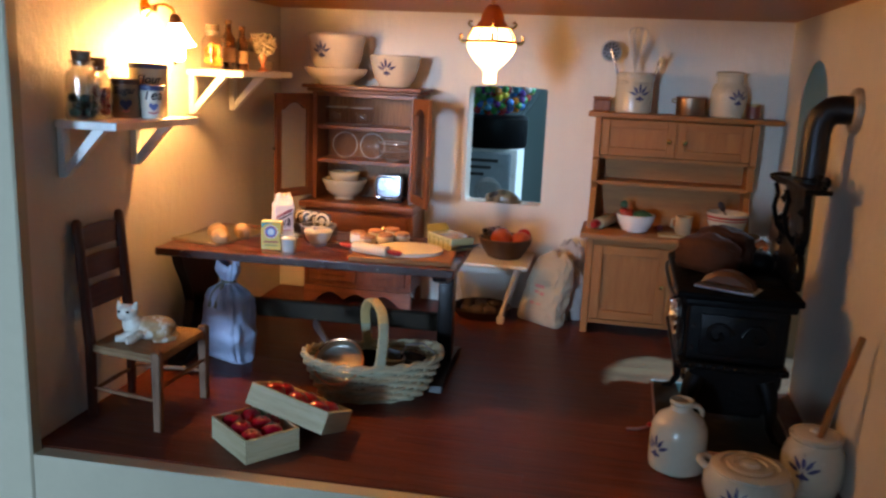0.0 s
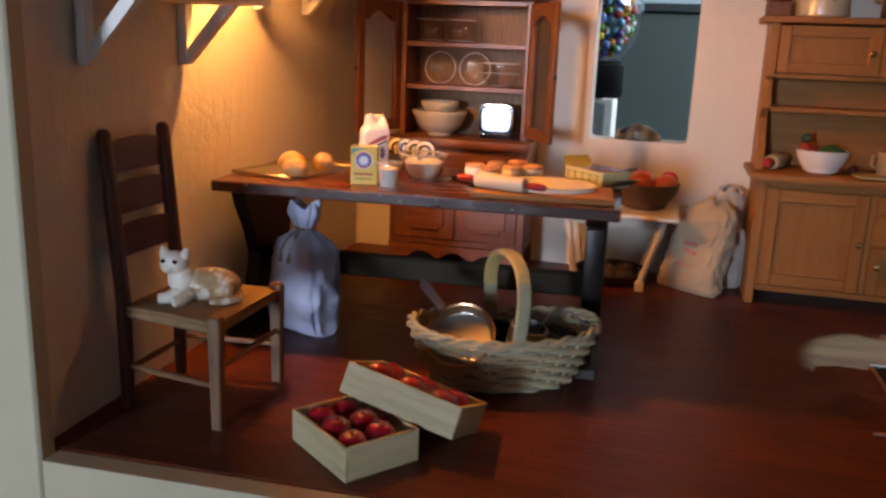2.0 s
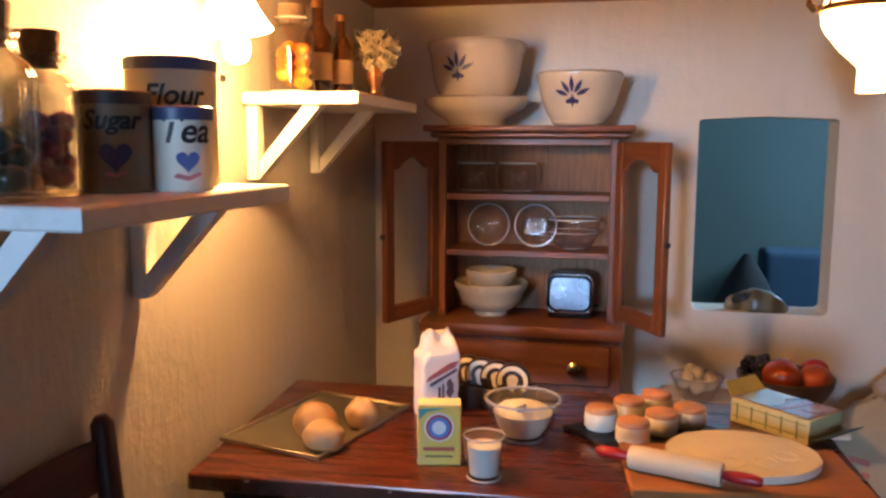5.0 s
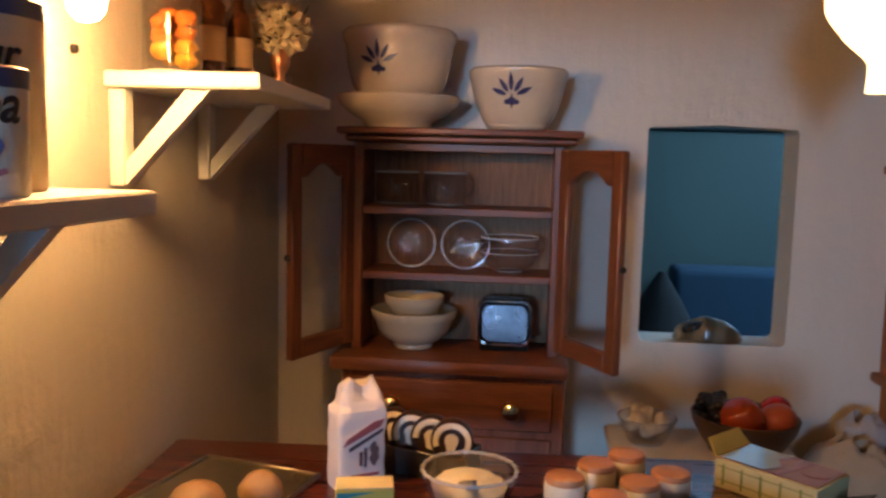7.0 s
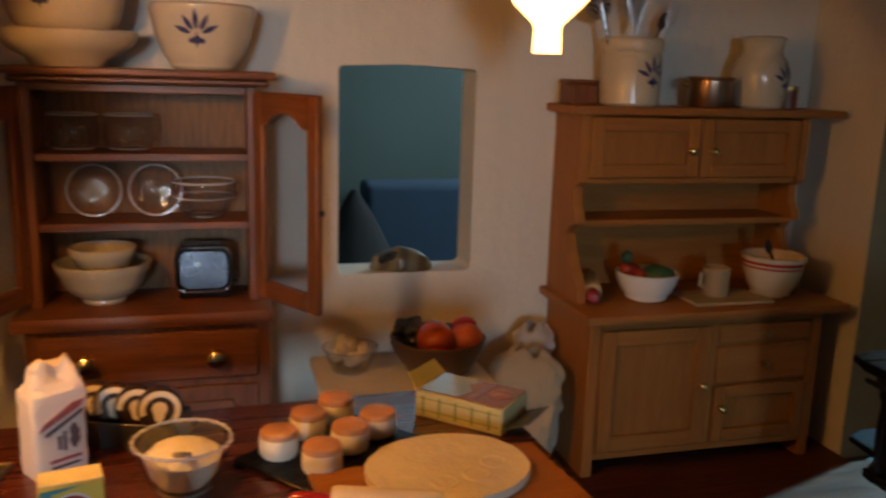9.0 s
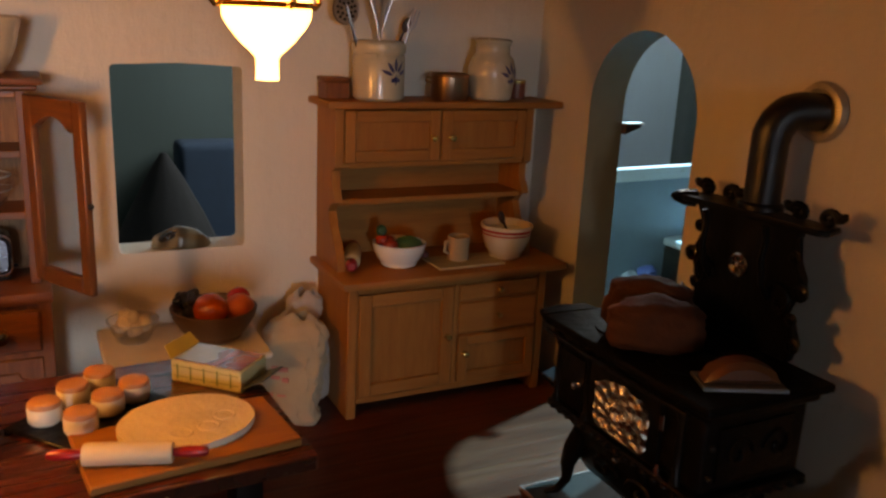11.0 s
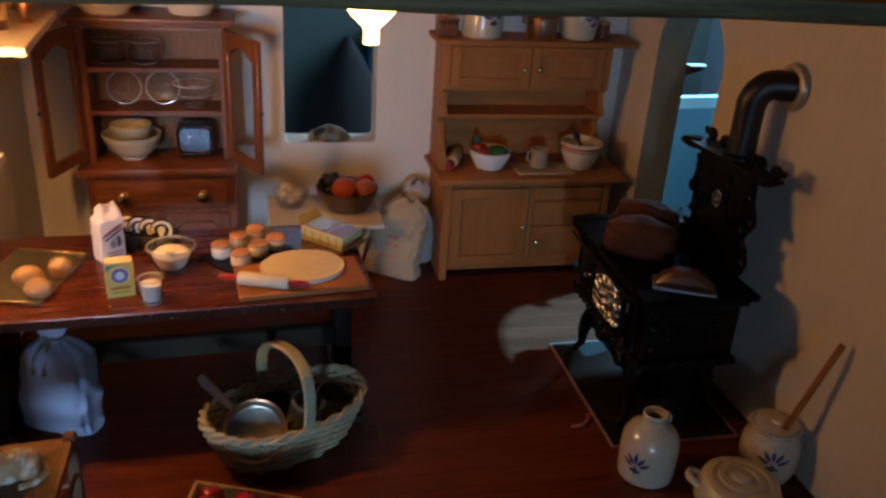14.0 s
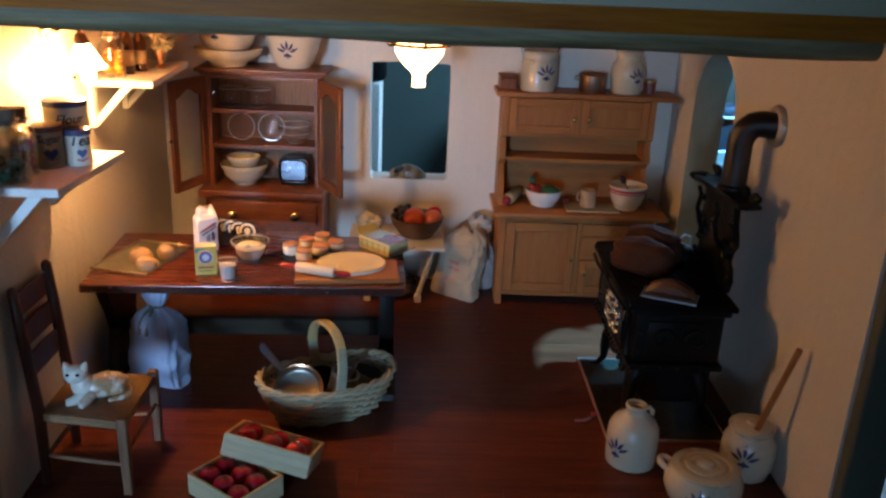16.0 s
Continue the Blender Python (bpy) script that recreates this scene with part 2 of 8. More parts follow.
def thing(name, x, y, z, rz=0.0, label="", category="", group="", kind="", rx=0.0, ry=0.0):
    ob = new(name)
    ob.empty_display_size = 0.01
    ob.matrix_world = pose(x * S, y * S, z * S, rx, ry, rz)
    return tagged(ob, label, category, group, kind)


def part(name, bm, mat, parent=None, label="", kind="", angle=40, at=None):
    """Links a bmesh as one mesh object under a thing or part; at: a pose for it under its parent, in plan units."""
    me = bpy.data.meshes.new(name)
    bmesh.ops.scale(bm, vec=(S, S, S), verts=bm.verts)
    bmesh.ops.recalc_face_normals(bm, faces=bm.faces)
    bm.to_mesh(me)
    bm.free()
    for p in me.polygons:
        p.use_smooth = True
    me.set_sharp_from_angle(angle=radians(angle))
    me.materials.append(mat)
    ob = new(name, me)
    if parent:
        ob.parent = parent
    if at:
        ob.matrix_basis = at
    return tagged(ob, label, kind=kind)


def put(x, y, z, rx=0, ry=0, rz=0):
    return pose(x * S, y * S, z * S, rx, ry, rz)


def bmn():
    return bmesh.new()


def box(bm, x0, y0, z0, x1, y1, z1, bev=0.0, seg=1):
    m = Matrix.LocRotScale(((x0 + x1) / 2, (y0 + y1) / 2, (z0 + z1) / 2), None, (abs(x1 - x0), abs(y1 - y0), abs(z1 - z0)))
    vs = bmesh.ops.create_cube(bm, size=1, matrix=m)["verts"]
    if bev:
        es = list({e for v in vs for e in v.link_edges})
        bmesh.ops.bevel(bm, geom=es, offset=bev, segments=seg, affect="EDGES", profile=0.6)
    return bm


def boxm(x0, y0, z0, x1, y1, z1, bev=0.008, seg=1):
    return box(bmn(), x0, y0, z0, x1, y1, z1, bev, seg)


def lathe(profile, seg=28, bm=None, m=None, closed=False):
    """A turned form: (radius, height) pairs from one end to the other, optionally moved by m."""
    bm = bm or bmn()
    m = m or Matrix()
    rings = []
    for r, z in profile:
        if r < 1e-5:
            rings.append([bm.verts.new(m @ Vector((0, 0, z)))])
        else:
            rings.append([bm.verts.new(m @ Vector((r * math.cos(2 * math.pi * k / seg), r * math.sin(2 * math.pi * k / seg), z))) for k in range(seg)])
    pairs = list(zip(rings, rings[1:])) + ([(rings[-1], rings[0])] if closed else [])
    for a, b in pairs:
        for k in range(seg):
            j = (k + 1) % seg
            if len(a) == 1 and len(b) == 1:
                continue
            if len(a) == 1:
                bm.faces.new((a[0], b[k], b[j]))
            elif len(b) == 1:
                bm.faces.new((a[k], a[j], b[0]))
            else:
                bm.faces.new((a[k], a[j], b[j], b[k]))
    for ring in (rings[0], rings[-1]):
        if not closed and len(ring) > 1:
            bm.faces.new(ring)
    return bm


def tube(points, radius, seg=8, bm=None, loop=False):
    """A rod swept along points; radius: one value or one for each point."""
    bm = bm or bmn()
    pts = [Vector(p) for p in points]
    radii = radius if isinstance(radius, (list, tuple)) else [radius] * len(pts)
    rings, side = [], None
    for i, p in enumerate(pts):
        a, b = (pts[i - 1], pts[(i + 1) % len(pts)]) if loop else (pts[max(i - 1, 0)], pts[min(i + 1, len(pts) - 1)])
        d = (b - a).normalized()
        if side is None:
            side = d.orthogonal().normalized()
        side = (side - d * side.dot(d)).normalized()
        up = d.cross(side)
        rings.append([bm.verts.new(p + radii[i] * (side * math.cos(2 * math.pi * k / seg) + up * math.sin(2 * math.pi * k / seg))) for k in range(seg)])
    for a, b in list(zip(rings, rings[1:])) + ([(rings[-1], rings[0])] if loop else []):
        for k in range(seg):
            j = (k + 1) % seg
            bm.faces.new((a[k], a[j], b[j], b[k]))
    if not loop:
        bm.faces.new(rings[0])
        bm.faces.new(rings[-1])
    return bm


def slab(outline, axis, lo, hi, bm=None, bev=0.0):
    """A flat shape: outline of (a, b) pairs in the plane across the axis, thick from lo to hi."""
    bm = bm or bmn()
    def at(a, b, c):
        return {"x": (c, a, b), "y": (a, c, b), "z": (a, b, c)}[axis]
    low, high = [bm.verts.new(at(a, b, lo)) for a, b in outline], [bm.verts.new(at(a, b, hi)) for a, b in outline]
    n = len(outline)
    fs = [bm.faces.new(low), bm.faces.new(high)]
    for k in range(n):
        bm.faces.new((low[k], low[(k + 1) % n], high[(k + 1) % n], high[k]))
    if bev:
        es = list({e for f in fs for e in f.edges})
        bmesh.ops.bevel(bm, geom=es, offset=bev, segments=1, affect="EDGES")
    return bm


def blob(rx, ry, rz, rough=0.06, freq=2.0, seed=0, sub=3, bm=None, m=None, flat=None):
    """A lumpy rounded body; flat: cut level at this height (in parts of rz below the middle)."""
    bm = bm or bmn()
    vs = bmesh.ops.create_icosphere(bm, subdivisions=sub, radius=1)["verts"]
    for v in vs:
        d = v.co.normalized()
        k = 1 + rough * noise.noise(d * freq + Vector((seed * 7.3, seed * 3.1, seed * 1.7)))
        p = Vector((d.x * rx * k, d.y * ry * k, d.z * rz * k))
        if flat is not None and p.z < -flat * rz:
            p.z = -flat * rz
        v.co = (m @ p) if m else p
    return bm


def arc(cx, cy, r, a0, a1, n):
    return [(cx + r * math.cos(radians(a0 + (a1 - a0) * k / n)), cy + r * math.sin(radians(a0 + (a1 - a0) * k / n))) for k in range(n + 1)]


def rot(axis, deg):
    return Matrix.Rotation(radians(deg), 4, axis)


def mv(x, y, z):
    return Matrix.Translation((x, y, z))
# ---- setting ----
BACK, RIGHT, TOP, FRONT = 7.23, 1.65, 2.42, 3.82
LX0, LX1 = -2.345, -2.47   # left wall at the front and at the back


def left_x(y):
    return LX0 + (LX1 - LX0) * (y - 3.79) / (BACK - 3.79)


def setting(name, bm, mat, label, category, angle=40):
    return tagged(part(name, bm, mat, angle=angle), label, category, kind="structure")


# left wall, leaning outwards to the back
setting("wall_left", slab([(LX0, 3.79), (LX1, BACK), (LX1 - 0.24, BACK + 0.22), (LX0 - 0.24, 3.79)], "z", -0.02, TOP + 0.3), WALL, "cream plastered side wall with uneven trowel marks", "wall")


# back wall with a hand-cut window opening
def wall_back():
    bm = bmn()
    x0, x1, z0, z1 = -0.808, -0.166, 0.887, 1.838
    # rounded, slightly irregular opening
    hole = []
    for cx, cz, a in ((x1 - 0.03, z0 + 0.03, -90), (x1 - 0.02, z1 - 0.015, 0), (x0 + 0.02, z1 - 0.015, 90), (x0 + 0.03, z0 + 0.03, 180)):
        r = 0.03 if cz < 1.2 else 0.02
        hole += arc(cx, cz, r, a, a + 90, 4)
    hole.insert(10, ((x0 + x1) / 2, z1 + 0.018))
    outer = [(LX1 - 0.3, -0.02), (RIGHT + 0.22, -0.02), (RIGHT + 0.22, TOP + 0.3), (LX1 - 0.3, TOP + 0.3)]
    rows = []
    for y in (BACK, BACK + 0.22):
        h = [bm.verts.new((a, y, b)) for a, b in hole]
        o = [bm.verts.new((a, y, b)) for a, b in outer]
        edges = [bm.edges.new((r[k], r[(k + 1) % len(r)])) for r in (h, o) for k in range(len(r))]
        bmesh.ops.triangle_fill(bm, edges=edges, use_beauty=True)
        rows.append((h, o))
    for a, b in zip(rows[0], rows[1]):
        for k in range(len(a)):
            j = (k + 1) % len(a)
            bm.faces.new((a[k], a[j], b[j], b[k]))
    return bm


setting("wall_back", wall_back(), WALL, "cream plastered back wall with a window opening", "wall")


# right wall with an arched doorway
def wall_right():
    y0, y1, zs, r, yc = 5.835, 6.68, 1.70, 0.4225, 6.2575
    out = [(FRONT + 0.02, -0.02), (y0, -0.02), (y0, zs)] + arc(yc, zs, r, 180, 0, 20)[1:-1] + [(y1, zs), (y1, -0.02), (BACK, -0.02), (BACK, TOP + 0.3), (FRONT + 0.02, TOP + 0.3)]
    bm = bmn()
    rows = []
    for x in (RIGHT, RIGHT + 0.235):
        vs = [bm.verts.new((x, a, b)) for a, b in out]
        es = [bm.edges.new((vs[k], vs[(k + 1) % len(vs)])) for k in range(len(vs))]
        bmesh.ops.triangle_fill(bm, edges=es, use_beauty=True)
        rows.append(vs)
    for k in range(len(out)):
        j = (k + 1) % len(out)
        f = bm.faces.new((rows[0][k], rows[0][j], rows[1][j], rows[1][k]))
        # Faces inside the archway take the second, darker material.
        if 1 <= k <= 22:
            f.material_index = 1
    return bm


right_wall = setting("wall_right", wall_right(), WALL, "cream plastered side wall with an arched doorway, its reveal darker grey-green", "wall")
right_wall.data.materials.append(REVEAL)
setting("ceiling", boxm(LX1, 3.95, TOP, RIGHT, BACK, TOP + 0.1, 0.0), CEIL_W["x"], "warm brown boarded ceiling", "ceiling")
setting("front_beam", tube([(-2.75 + 0.2255 * k, 4.06 + 0.004 * math.sin(k * 1.7), 2.400 + 0.006 * math.sin(k)) for k in range(20)], 0.068, 14), BEAM_W["x"], "weathered round wooden rail across the front of the ceiling", "beam")
setting("upper_facade", boxm(-2.8, 3.98, 2.452, 2.2, 4.06, 3.6, 0.01), GREY_PAINT, "grey painted board above the front opening", "facade")
setting("front_post", boxm(-2.56, 3.70, -0.9, -2.285, 3.787, 3.2, 0.012), GREY_PAINT, "grey-white painted front post of the doll's house", "post")
setting("front_sill", slab([(-2.275, 3.70), (1.64, 3.88), (1.64, 3.96), (-2.275, 3.785)], "z", -0.26, -0.006), GREY_PAINT, "grey-white painted fascia below the kitchen floor", "fascia")
# Shade on this front end is put into its dark green colour.
setting("side_end", boxm(RIGHT + 0.012, FRONT - 0.06, -0.9, RIGHT + 0.215, FRONT + 0.016, 3.2, 0.01), plain("shade_dark_green", (0.10, 0.10, 0.07), 0.6), "front end of the side wall, its shade put into a dark green", "post")
# Solid block; the lower room's dimness is put into its colour.
setting("lower_storey", boxm(-2.5, 3.9, -1.4, 1.8, 7.3, -0.32, 0.0), plain("lower_room_shade", (0.10, 0.08, 0.06), 0.8), "solid dark block for the unlit storey under the kitchen", "wall")
# floor: a base with boards laid on it
floor = setting("floor", slab([(LX0, 3.79), (RIGHT, 3.97), (RIGHT + 0.215, 3.97), (RIGHT + 0.215, BACK), (LX1, BACK)], "z", -0.30, -0.022), DARK_W["x"], "reddish-brown stained floor of narrow glossy boards", "floor")
# ---- large furniture ----


def turned_knob(parent, x, y, z, r=0.022, mat=None, axis="-y", name="knob", label="small brass knob"):
    m = mv(x, y, z) @ {"-y": rot("X", 90), "x": rot("Y", 90), "-x": rot("Y", -90)}[axis]
    bm = lathe([(0.0, 0.0), (r * 0.75, 0.0), (r * 0.4, r * 0.35), (r * 0.45, r * 0.7), (r, r * 1.1), (r * 0.9, r * 1.7), (r * 0.4, r * 2.0), (0, r * 2.05)], 14, m=m)
    return part(name, bm, mat or BRASS, parent, label)


def trestle_table():
    t = thing("trestle_table", -2.34, 4.96, 0, 3.0, "reddish mahogany trestle table with a worn glossy top", "table")
    bm = boxm(0, 0, 0.745, 1.893, 0.935, 0.80, 0.012, 2)
    part("tabletop", bm, TABLE_W["x"], t, "glossy top with a chipped front edge")
    edge = part("worn_edge", boxm(0.012, -0.004, 0.752, 1.881, 0.001, 0.793, 0.001), WORN_GLINT_EDGE, t, "dark glossy front edge with pale chips and painted glints")
    random.seed(4)
    for k in range(6):
        a, r = random.gauss(0.9, 0.4), random.uniform(0.003, 0.010)
        z = 0.786 if k % 3 else random.uniform(0.762, 0.786)
        part("chip", slab([(a, z), (a + r, z - 0.003), (a + 2.4 * r, z), (a + 1.9 * r, z + 0.005), (a + 0.5 * r, z + 0.004)], "y", -0.0055, -0.004), CHIP, edge, "pale chip" if k == 0 else "")
    part("apron", boxm(0.16, 0.80, 0.635, 1.72, 0.83, 0.742), DARK_W["x"], t)
    x = 1.79
    part("post", boxm(x - 0.05, 0.40, 0.09, x + 0.05, 0.54, 0.655, 0.012, 2), LACQUER, t)
    part("cleat", slab([(0.08, 0.742), (0.10, 0.70), (0.24, 0.656), (0.70, 0.656), (0.84, 0.70), (0.86, 0.742)][::-1], "x", x - 0.045, x + 0.045, bev=0.006), LACQUER, t)
    x = 0.085
    side = [(0.20, 0.09), (0.72, 0.09), (0.70, 0.25), (0.64, 0.38), (0.70, 0.52), (0.80, 0.66), (0.84, 0.742), (0.10, 0.742), (0.14, 0.66), (0.24, 0.52), (0.30, 0.38), (0.24, 0.25)]
    part("side_panel", slab(side, "x", x - 0.035, x + 0.035, bev=0.006), LACQUER, t)
    foot = [(0.06, 0.0), (0.20, 0.0), (0.26, 0.025), (0.68, 0.025), (0.74, 0.0), (0.88, 0.0), (0.87, 0.04), (0.76, 0.065), (0.58, 0.09), (0.36, 0.09), (0.18, 0.065), (0.07, 0.04)]
    for x in (0.085, 1.79):
        part("foot", slab(foot, "x", x - 0.055, x + 0.055, bev=0.006), LACQUER, t)
    part("stretcher", boxm(0.121, 0.435, 0.275, 1.739, 0.505, 0.39, 0.01), OLIVE_BOARD, t, "flat mottled olive stretcher board")
    return t


trestle_table()


def arched_door(name, parent, w, h, hinge, angle):
    """A glazed door frame with an arched upper rail; its hinge edge is local x = 0, it spans to +x."""
    t, st = 0.035, 0.062
    d = new(name)
    d.empty_display_size = 0.01
    d.parent = parent
    d.matrix_basis = put(*hinge, 0, 0, angle)
    part("stile", boxm(0, -t, 0, st, 0, h, 0.006), CAB_W["z"], d)
    part("stile", boxm(w - st, -t, 0, w, 0, h, 0.006), CAB_W["z"], d)
    part("rail", boxm(st, -t, 0, w - st, 0, 0.075, 0.006), CAB_W["x"], d)
    iw = w - 2 * st
    curve = [(st + iw * k / 12, h - 0.075 - 0.055 * (1 - math.sin(math.pi * min(1, max(0, (k / 12 - 0.1) / 0.8))) ** 0.8)) for k in range(13)]
    part("arched_rail", slab([(st, h), *curve, (w - st, h)], "y", -t, 0), CAB_W["x"], d)
    pane = part("pane", boxm(st - 0.005, -t * 0.6, 0.07, w - st + 0.005, -t * 0.45, h - 0.07, 0), PANE, d, "clear glass pane")
    turned_knob(d, w - 0.008, -t / 2, h * 0.48, 0.014, IRON_MATT, "x", label="small dark knob")
    return d


def china_cabinet():
    x0, x1 = -2.075, -1.145
    y1 = BACK - 0.004
    c = thing("china_cabinet", -1.61, y1, 0, 0, "walnut china cabinet with open glazed doors above a drawer and cupboard", "cabinet")
    o = lambda v: v + 1.61
    w = lambda *a: [a[0] + 1.61, a[1] - y1, a[2], a[3] + 1.61, a[4] - y1, a[5]]
    yf, yl = 6.93, 6.82
    # upper case
    for a, b in ((x0 + 0.02, x0 + 0.06), (x1 - 0.075, x1 - 0.035)):
        part("side_panel", boxm(*w(a, yf, 0.865, b, y1 - 0.02, 1.745), 0.005), CAB_W["z"], c)
    part("face_stile", boxm(*w(x0 + 0.02, yf - 0.012, 0.865, -2.015, yf - 0.001, 1.745), 0.003), CAB_W["z"], c)
    part("face_stile", boxm(*w(-1.222, yf - 0.012, 0.865, x1 - 0.035, yf - 0.001, 1.745), 0.003), CAB_W["z"], c)
    part("face_rail", boxm(*w(-2.013, yf - 0.012, 1.712, -1.224, yf - 0.001, 1.745), 0.003), CAB_W["x"], c)
    part("back_panel", boxm(*w(x0 + 0.06, y1 - 0.03, 0.865, x1 - 0.075, y1 - 0.012, 1.745), 0), BACK_W, c, "streaked pale back panel")
    for z in (1.445, 1.168):
        part("shelf", boxm(*w(x0 + 0.062, yf, z, x1 - 0.077, y1 - 0.032, z + 0.034), 0.004), CAB_W["x"], c)
    # cornice: stepped mouldings
    part("cornice", boxm(*w(-2.075, 6.83, 1.747, -1.135, y1, 1.775), 0.01), CAB_W["x"], c)
    part("cornice_cap", boxm(*w(-2.10, 6.775, 1.776, -1.112, y1, 1.805), 0.012, 2), CAB_W["x"], c)
    # ledge
    part("ledge", boxm(*w(-2.12, 6.775, 0.805, -1.135, y1, 0.863), 0.018, 2), CAB_W["x"], c)
    # lower case
    part("lower_case", boxm(*w(x0, yl, 0.14, x1, y1 - 0.01, 0.802), 0.006), CAB_W["z"], c)
    dr = part("drawer", boxm(*w(x0 + 0.05, yl - 0.018, 0.575, x1 - 0.05, yl - 0.001, 0.775), 0.008), CAB_W["x"], c)
    for x in (-1.854, -1.362):
        turned_knob(dr, o(x), yl - y1 - 0.018, 0.675, 0.038, PALE_BRASS)
    for a, b in ((x0 + 0.05, -1.615), (-1.605, x1 - 0.05)):
        d = part("cupboard_door", boxm(*w(a, yl - 0.016, 0.185, b, yl - 0.001, 0.545), 0.006), CAB_W["z"], c)
        aa, bb = o(a) + 0.07, o(b) - 0.07
        z0, z1, n = 0.245, 0.485, 0.035
        shape = [(aa + n, z0), (bb - n, z0), (bb - n, z0 + n), (bb, z0 + n), (bb, z1 - n), (bb - n, z1 - n), (bb - n, z1), (aa + n, z1), (aa + n, z1 - n), (aa, z1 - n), (aa, z0 + n), (aa + n, z0 + n)]
        part("carved_panel", slab(shape, "y", yl - y1 - 0.030, yl - y1 - 0.017, bev=0.006), CAB_W["x"], d, "raised notched panel")
    # scalloped skirt and feet
    sk = [(o(x0), 0.14), (o(x0), 0.0), (o(x0) + 0.09, 0.0)]
    n, a, b = 3, o(x0) + 0.12, o(x1) - 0.12
    for i in range(n):
        u0, u1 = a + (b - a) * i / n, a + (b - a) * (i + 1) / n
        sk += [(u0 + (u1 - u0) * k / 8, 0.035 + 0.06 * math.sin(math.pi * k / 8)) for k in range(0 if i == 0 else 1, 9)]
    sk += [(o(x1) - 0.09, 0.0), (o(x1), 0.0), (o(x1), 0.14)]
    part("scalloped_skirt", slab(sk, "y", yl - y1 - 0.012, yl - y1 + 0.02), CAB_W["x"], c)
    for a, b in ((x0, x0 + 0.05), (x1 - 0.05, x1)):
        part("back_foot", boxm(*w(a, y1 - 0.07, 0, b, y1 - 0.01, 0.139), 0.004), CAB_W["z"], c)
    # doors swung open
    arched_door("glazed_door", c, 0.42, 0.835, (o(-2.045), yf - y1 - 0.014, 0.895), -112)
    arched_door("glazed_door", c, 0.42, 0.835, (o(-1.170), yf - y1 - 0.014, 0.895), -60)
    return c


china_cabinet()


def hutch():
    y1 = BACK - 0.006
    h = thing("kitchen_hutch", 0.86, y1, 0, 0, "honey-coloured oak kitchen hutch with cupboards, drawers and a worktop", "hutch")
    w = lambda *a: [a[0] - 0.86, a[1] - y1, a[2], a[3] - 0.86, a[4] - y1, a[5]]
    o = lambda v: v - 0.86
    yf = 6.72
    # base: sides reach the floor as feet
    for a, b in ((0.25, 0.305), (1.425, 1.48)):
        part("side_panel", boxm(*w(a, yf, 0, b, y1, 0.758), 0.006), OAK_W["z"], h)
    part("base_case", boxm(*w(0.306, yf + 0.012, 0.09, 1.424, y1 - 0.01, 0.757), 0), OAK_W["z"], h)
    part("bottom_rail", boxm(*w(0.306, yf, 0.085, 1.424, yf + 0.03, 0.12), 0.004), OAK_W["x"], h)
    part("top_rail", boxm(*w(0.306, yf, 0.715, 1.424, yf + 0.03, 0.757), 0.004), OAK_W["x"], h)
    part("centre_stile", boxm(*w(0.875, yf, 0.121, 0.905, yf + 0.03, 0.714), 0.004), OAK_W["z"], h)

    def panelled(name, x0, x1, z0, z1, y, parent, knob, frame=0.07):
        d = part(name, boxm(*w(x0, y, z0, x1, y + 0.012, z1), 0.003), OAK_W["z"], parent)
        part("stile", boxm(*w(x0, y - 0.022, z0, x0 + frame, y - 0.001, z1), 0.004), OAK_W["z"], d)
        part("stile", boxm(*w(x1 - frame, y - 0.022, z0, x1, y - 0.001, z1), 0.004), OAK_W["z"], d)
        part("rail", boxm(*w(x0 + frame, y - 0.022, z0, x1 - frame, y - 0.001, z0 + frame), 0.004), OAK_W["x"], d)
        part("rail", boxm(*w(x0 + frame, y - 0.022, z1 - frame, x1 - frame, y - 0.001, z1), 0.004), OAK_W["x"], d)
        turned_knob(d, o(knob[0]), y - y1 - 0.022, knob[1], 0.019, BRASS)
        return d

    panelled("cupboard_door", 0.312, 0.868, 0.126, 0.708, yf + 0.010, h, (0.835, 0.42))
    panelled("cupboard_door", 0.912, 1.418, 0.126, 0.405, yf + 0.010, h, (0.95, 0.30), 0.06)
    for z0, z1 in ((0.42, 0.60), (0.618, 0.708)):
        d = part("drawer", boxm(*w(0.912, yf - 0.006, z0, 1.418, yf + 0.011, z1), 0.006), OAK_W["x"], h)
        turned_knob(d, o(1.165), yf - y1 - 0.006, (z0 + z1) / 2, 0.016, DARK_BRASS)
    part("worktop", boxm(*w(0.20, 6.645, 0.76, 1.57, y1, 0.80), 0.012, 2), OAK_W["x"], h)
    # upper case with shaped sides
    prof = [(0.0, 0.80), (-0.36, 0.80), (-0.36, 0.86), (-0.30, 0.94), (-0.235, 1.02), (-0.20, 1.10), (-0.235, 1.145), (-0.30, 1.165), (-0.295, 1.20), (-0.255, 1.25), (-0.25, 1.33), (-0.30, 1.355), (-0.30, 1.66), (0.0, 1.66)]
    for a in (0.24, 1.395):
        part("shaped_side", slab([(p, z) for p, z in prof], "x", o(a), o(a + 0.045)), OAK_W["z"], h)
    part("back_panel", boxm(*w(0.286, y1 - 0.02, 0.802, 1.394, y1 - 0.002, 1.655), 0), OAK_W["x"], h)
    part("shelf", boxm(*w(0.286, 6.945, 1.145, 1.394, y1 - 0.022, 1.175), 0.004), OAK_W["x"], h)
    part("upper_bottom", boxm(*w(0.286, 6.945, 1.345, 1.394, y1 - 0.022, 1.372), 0.003), OAK_W["x"], h)
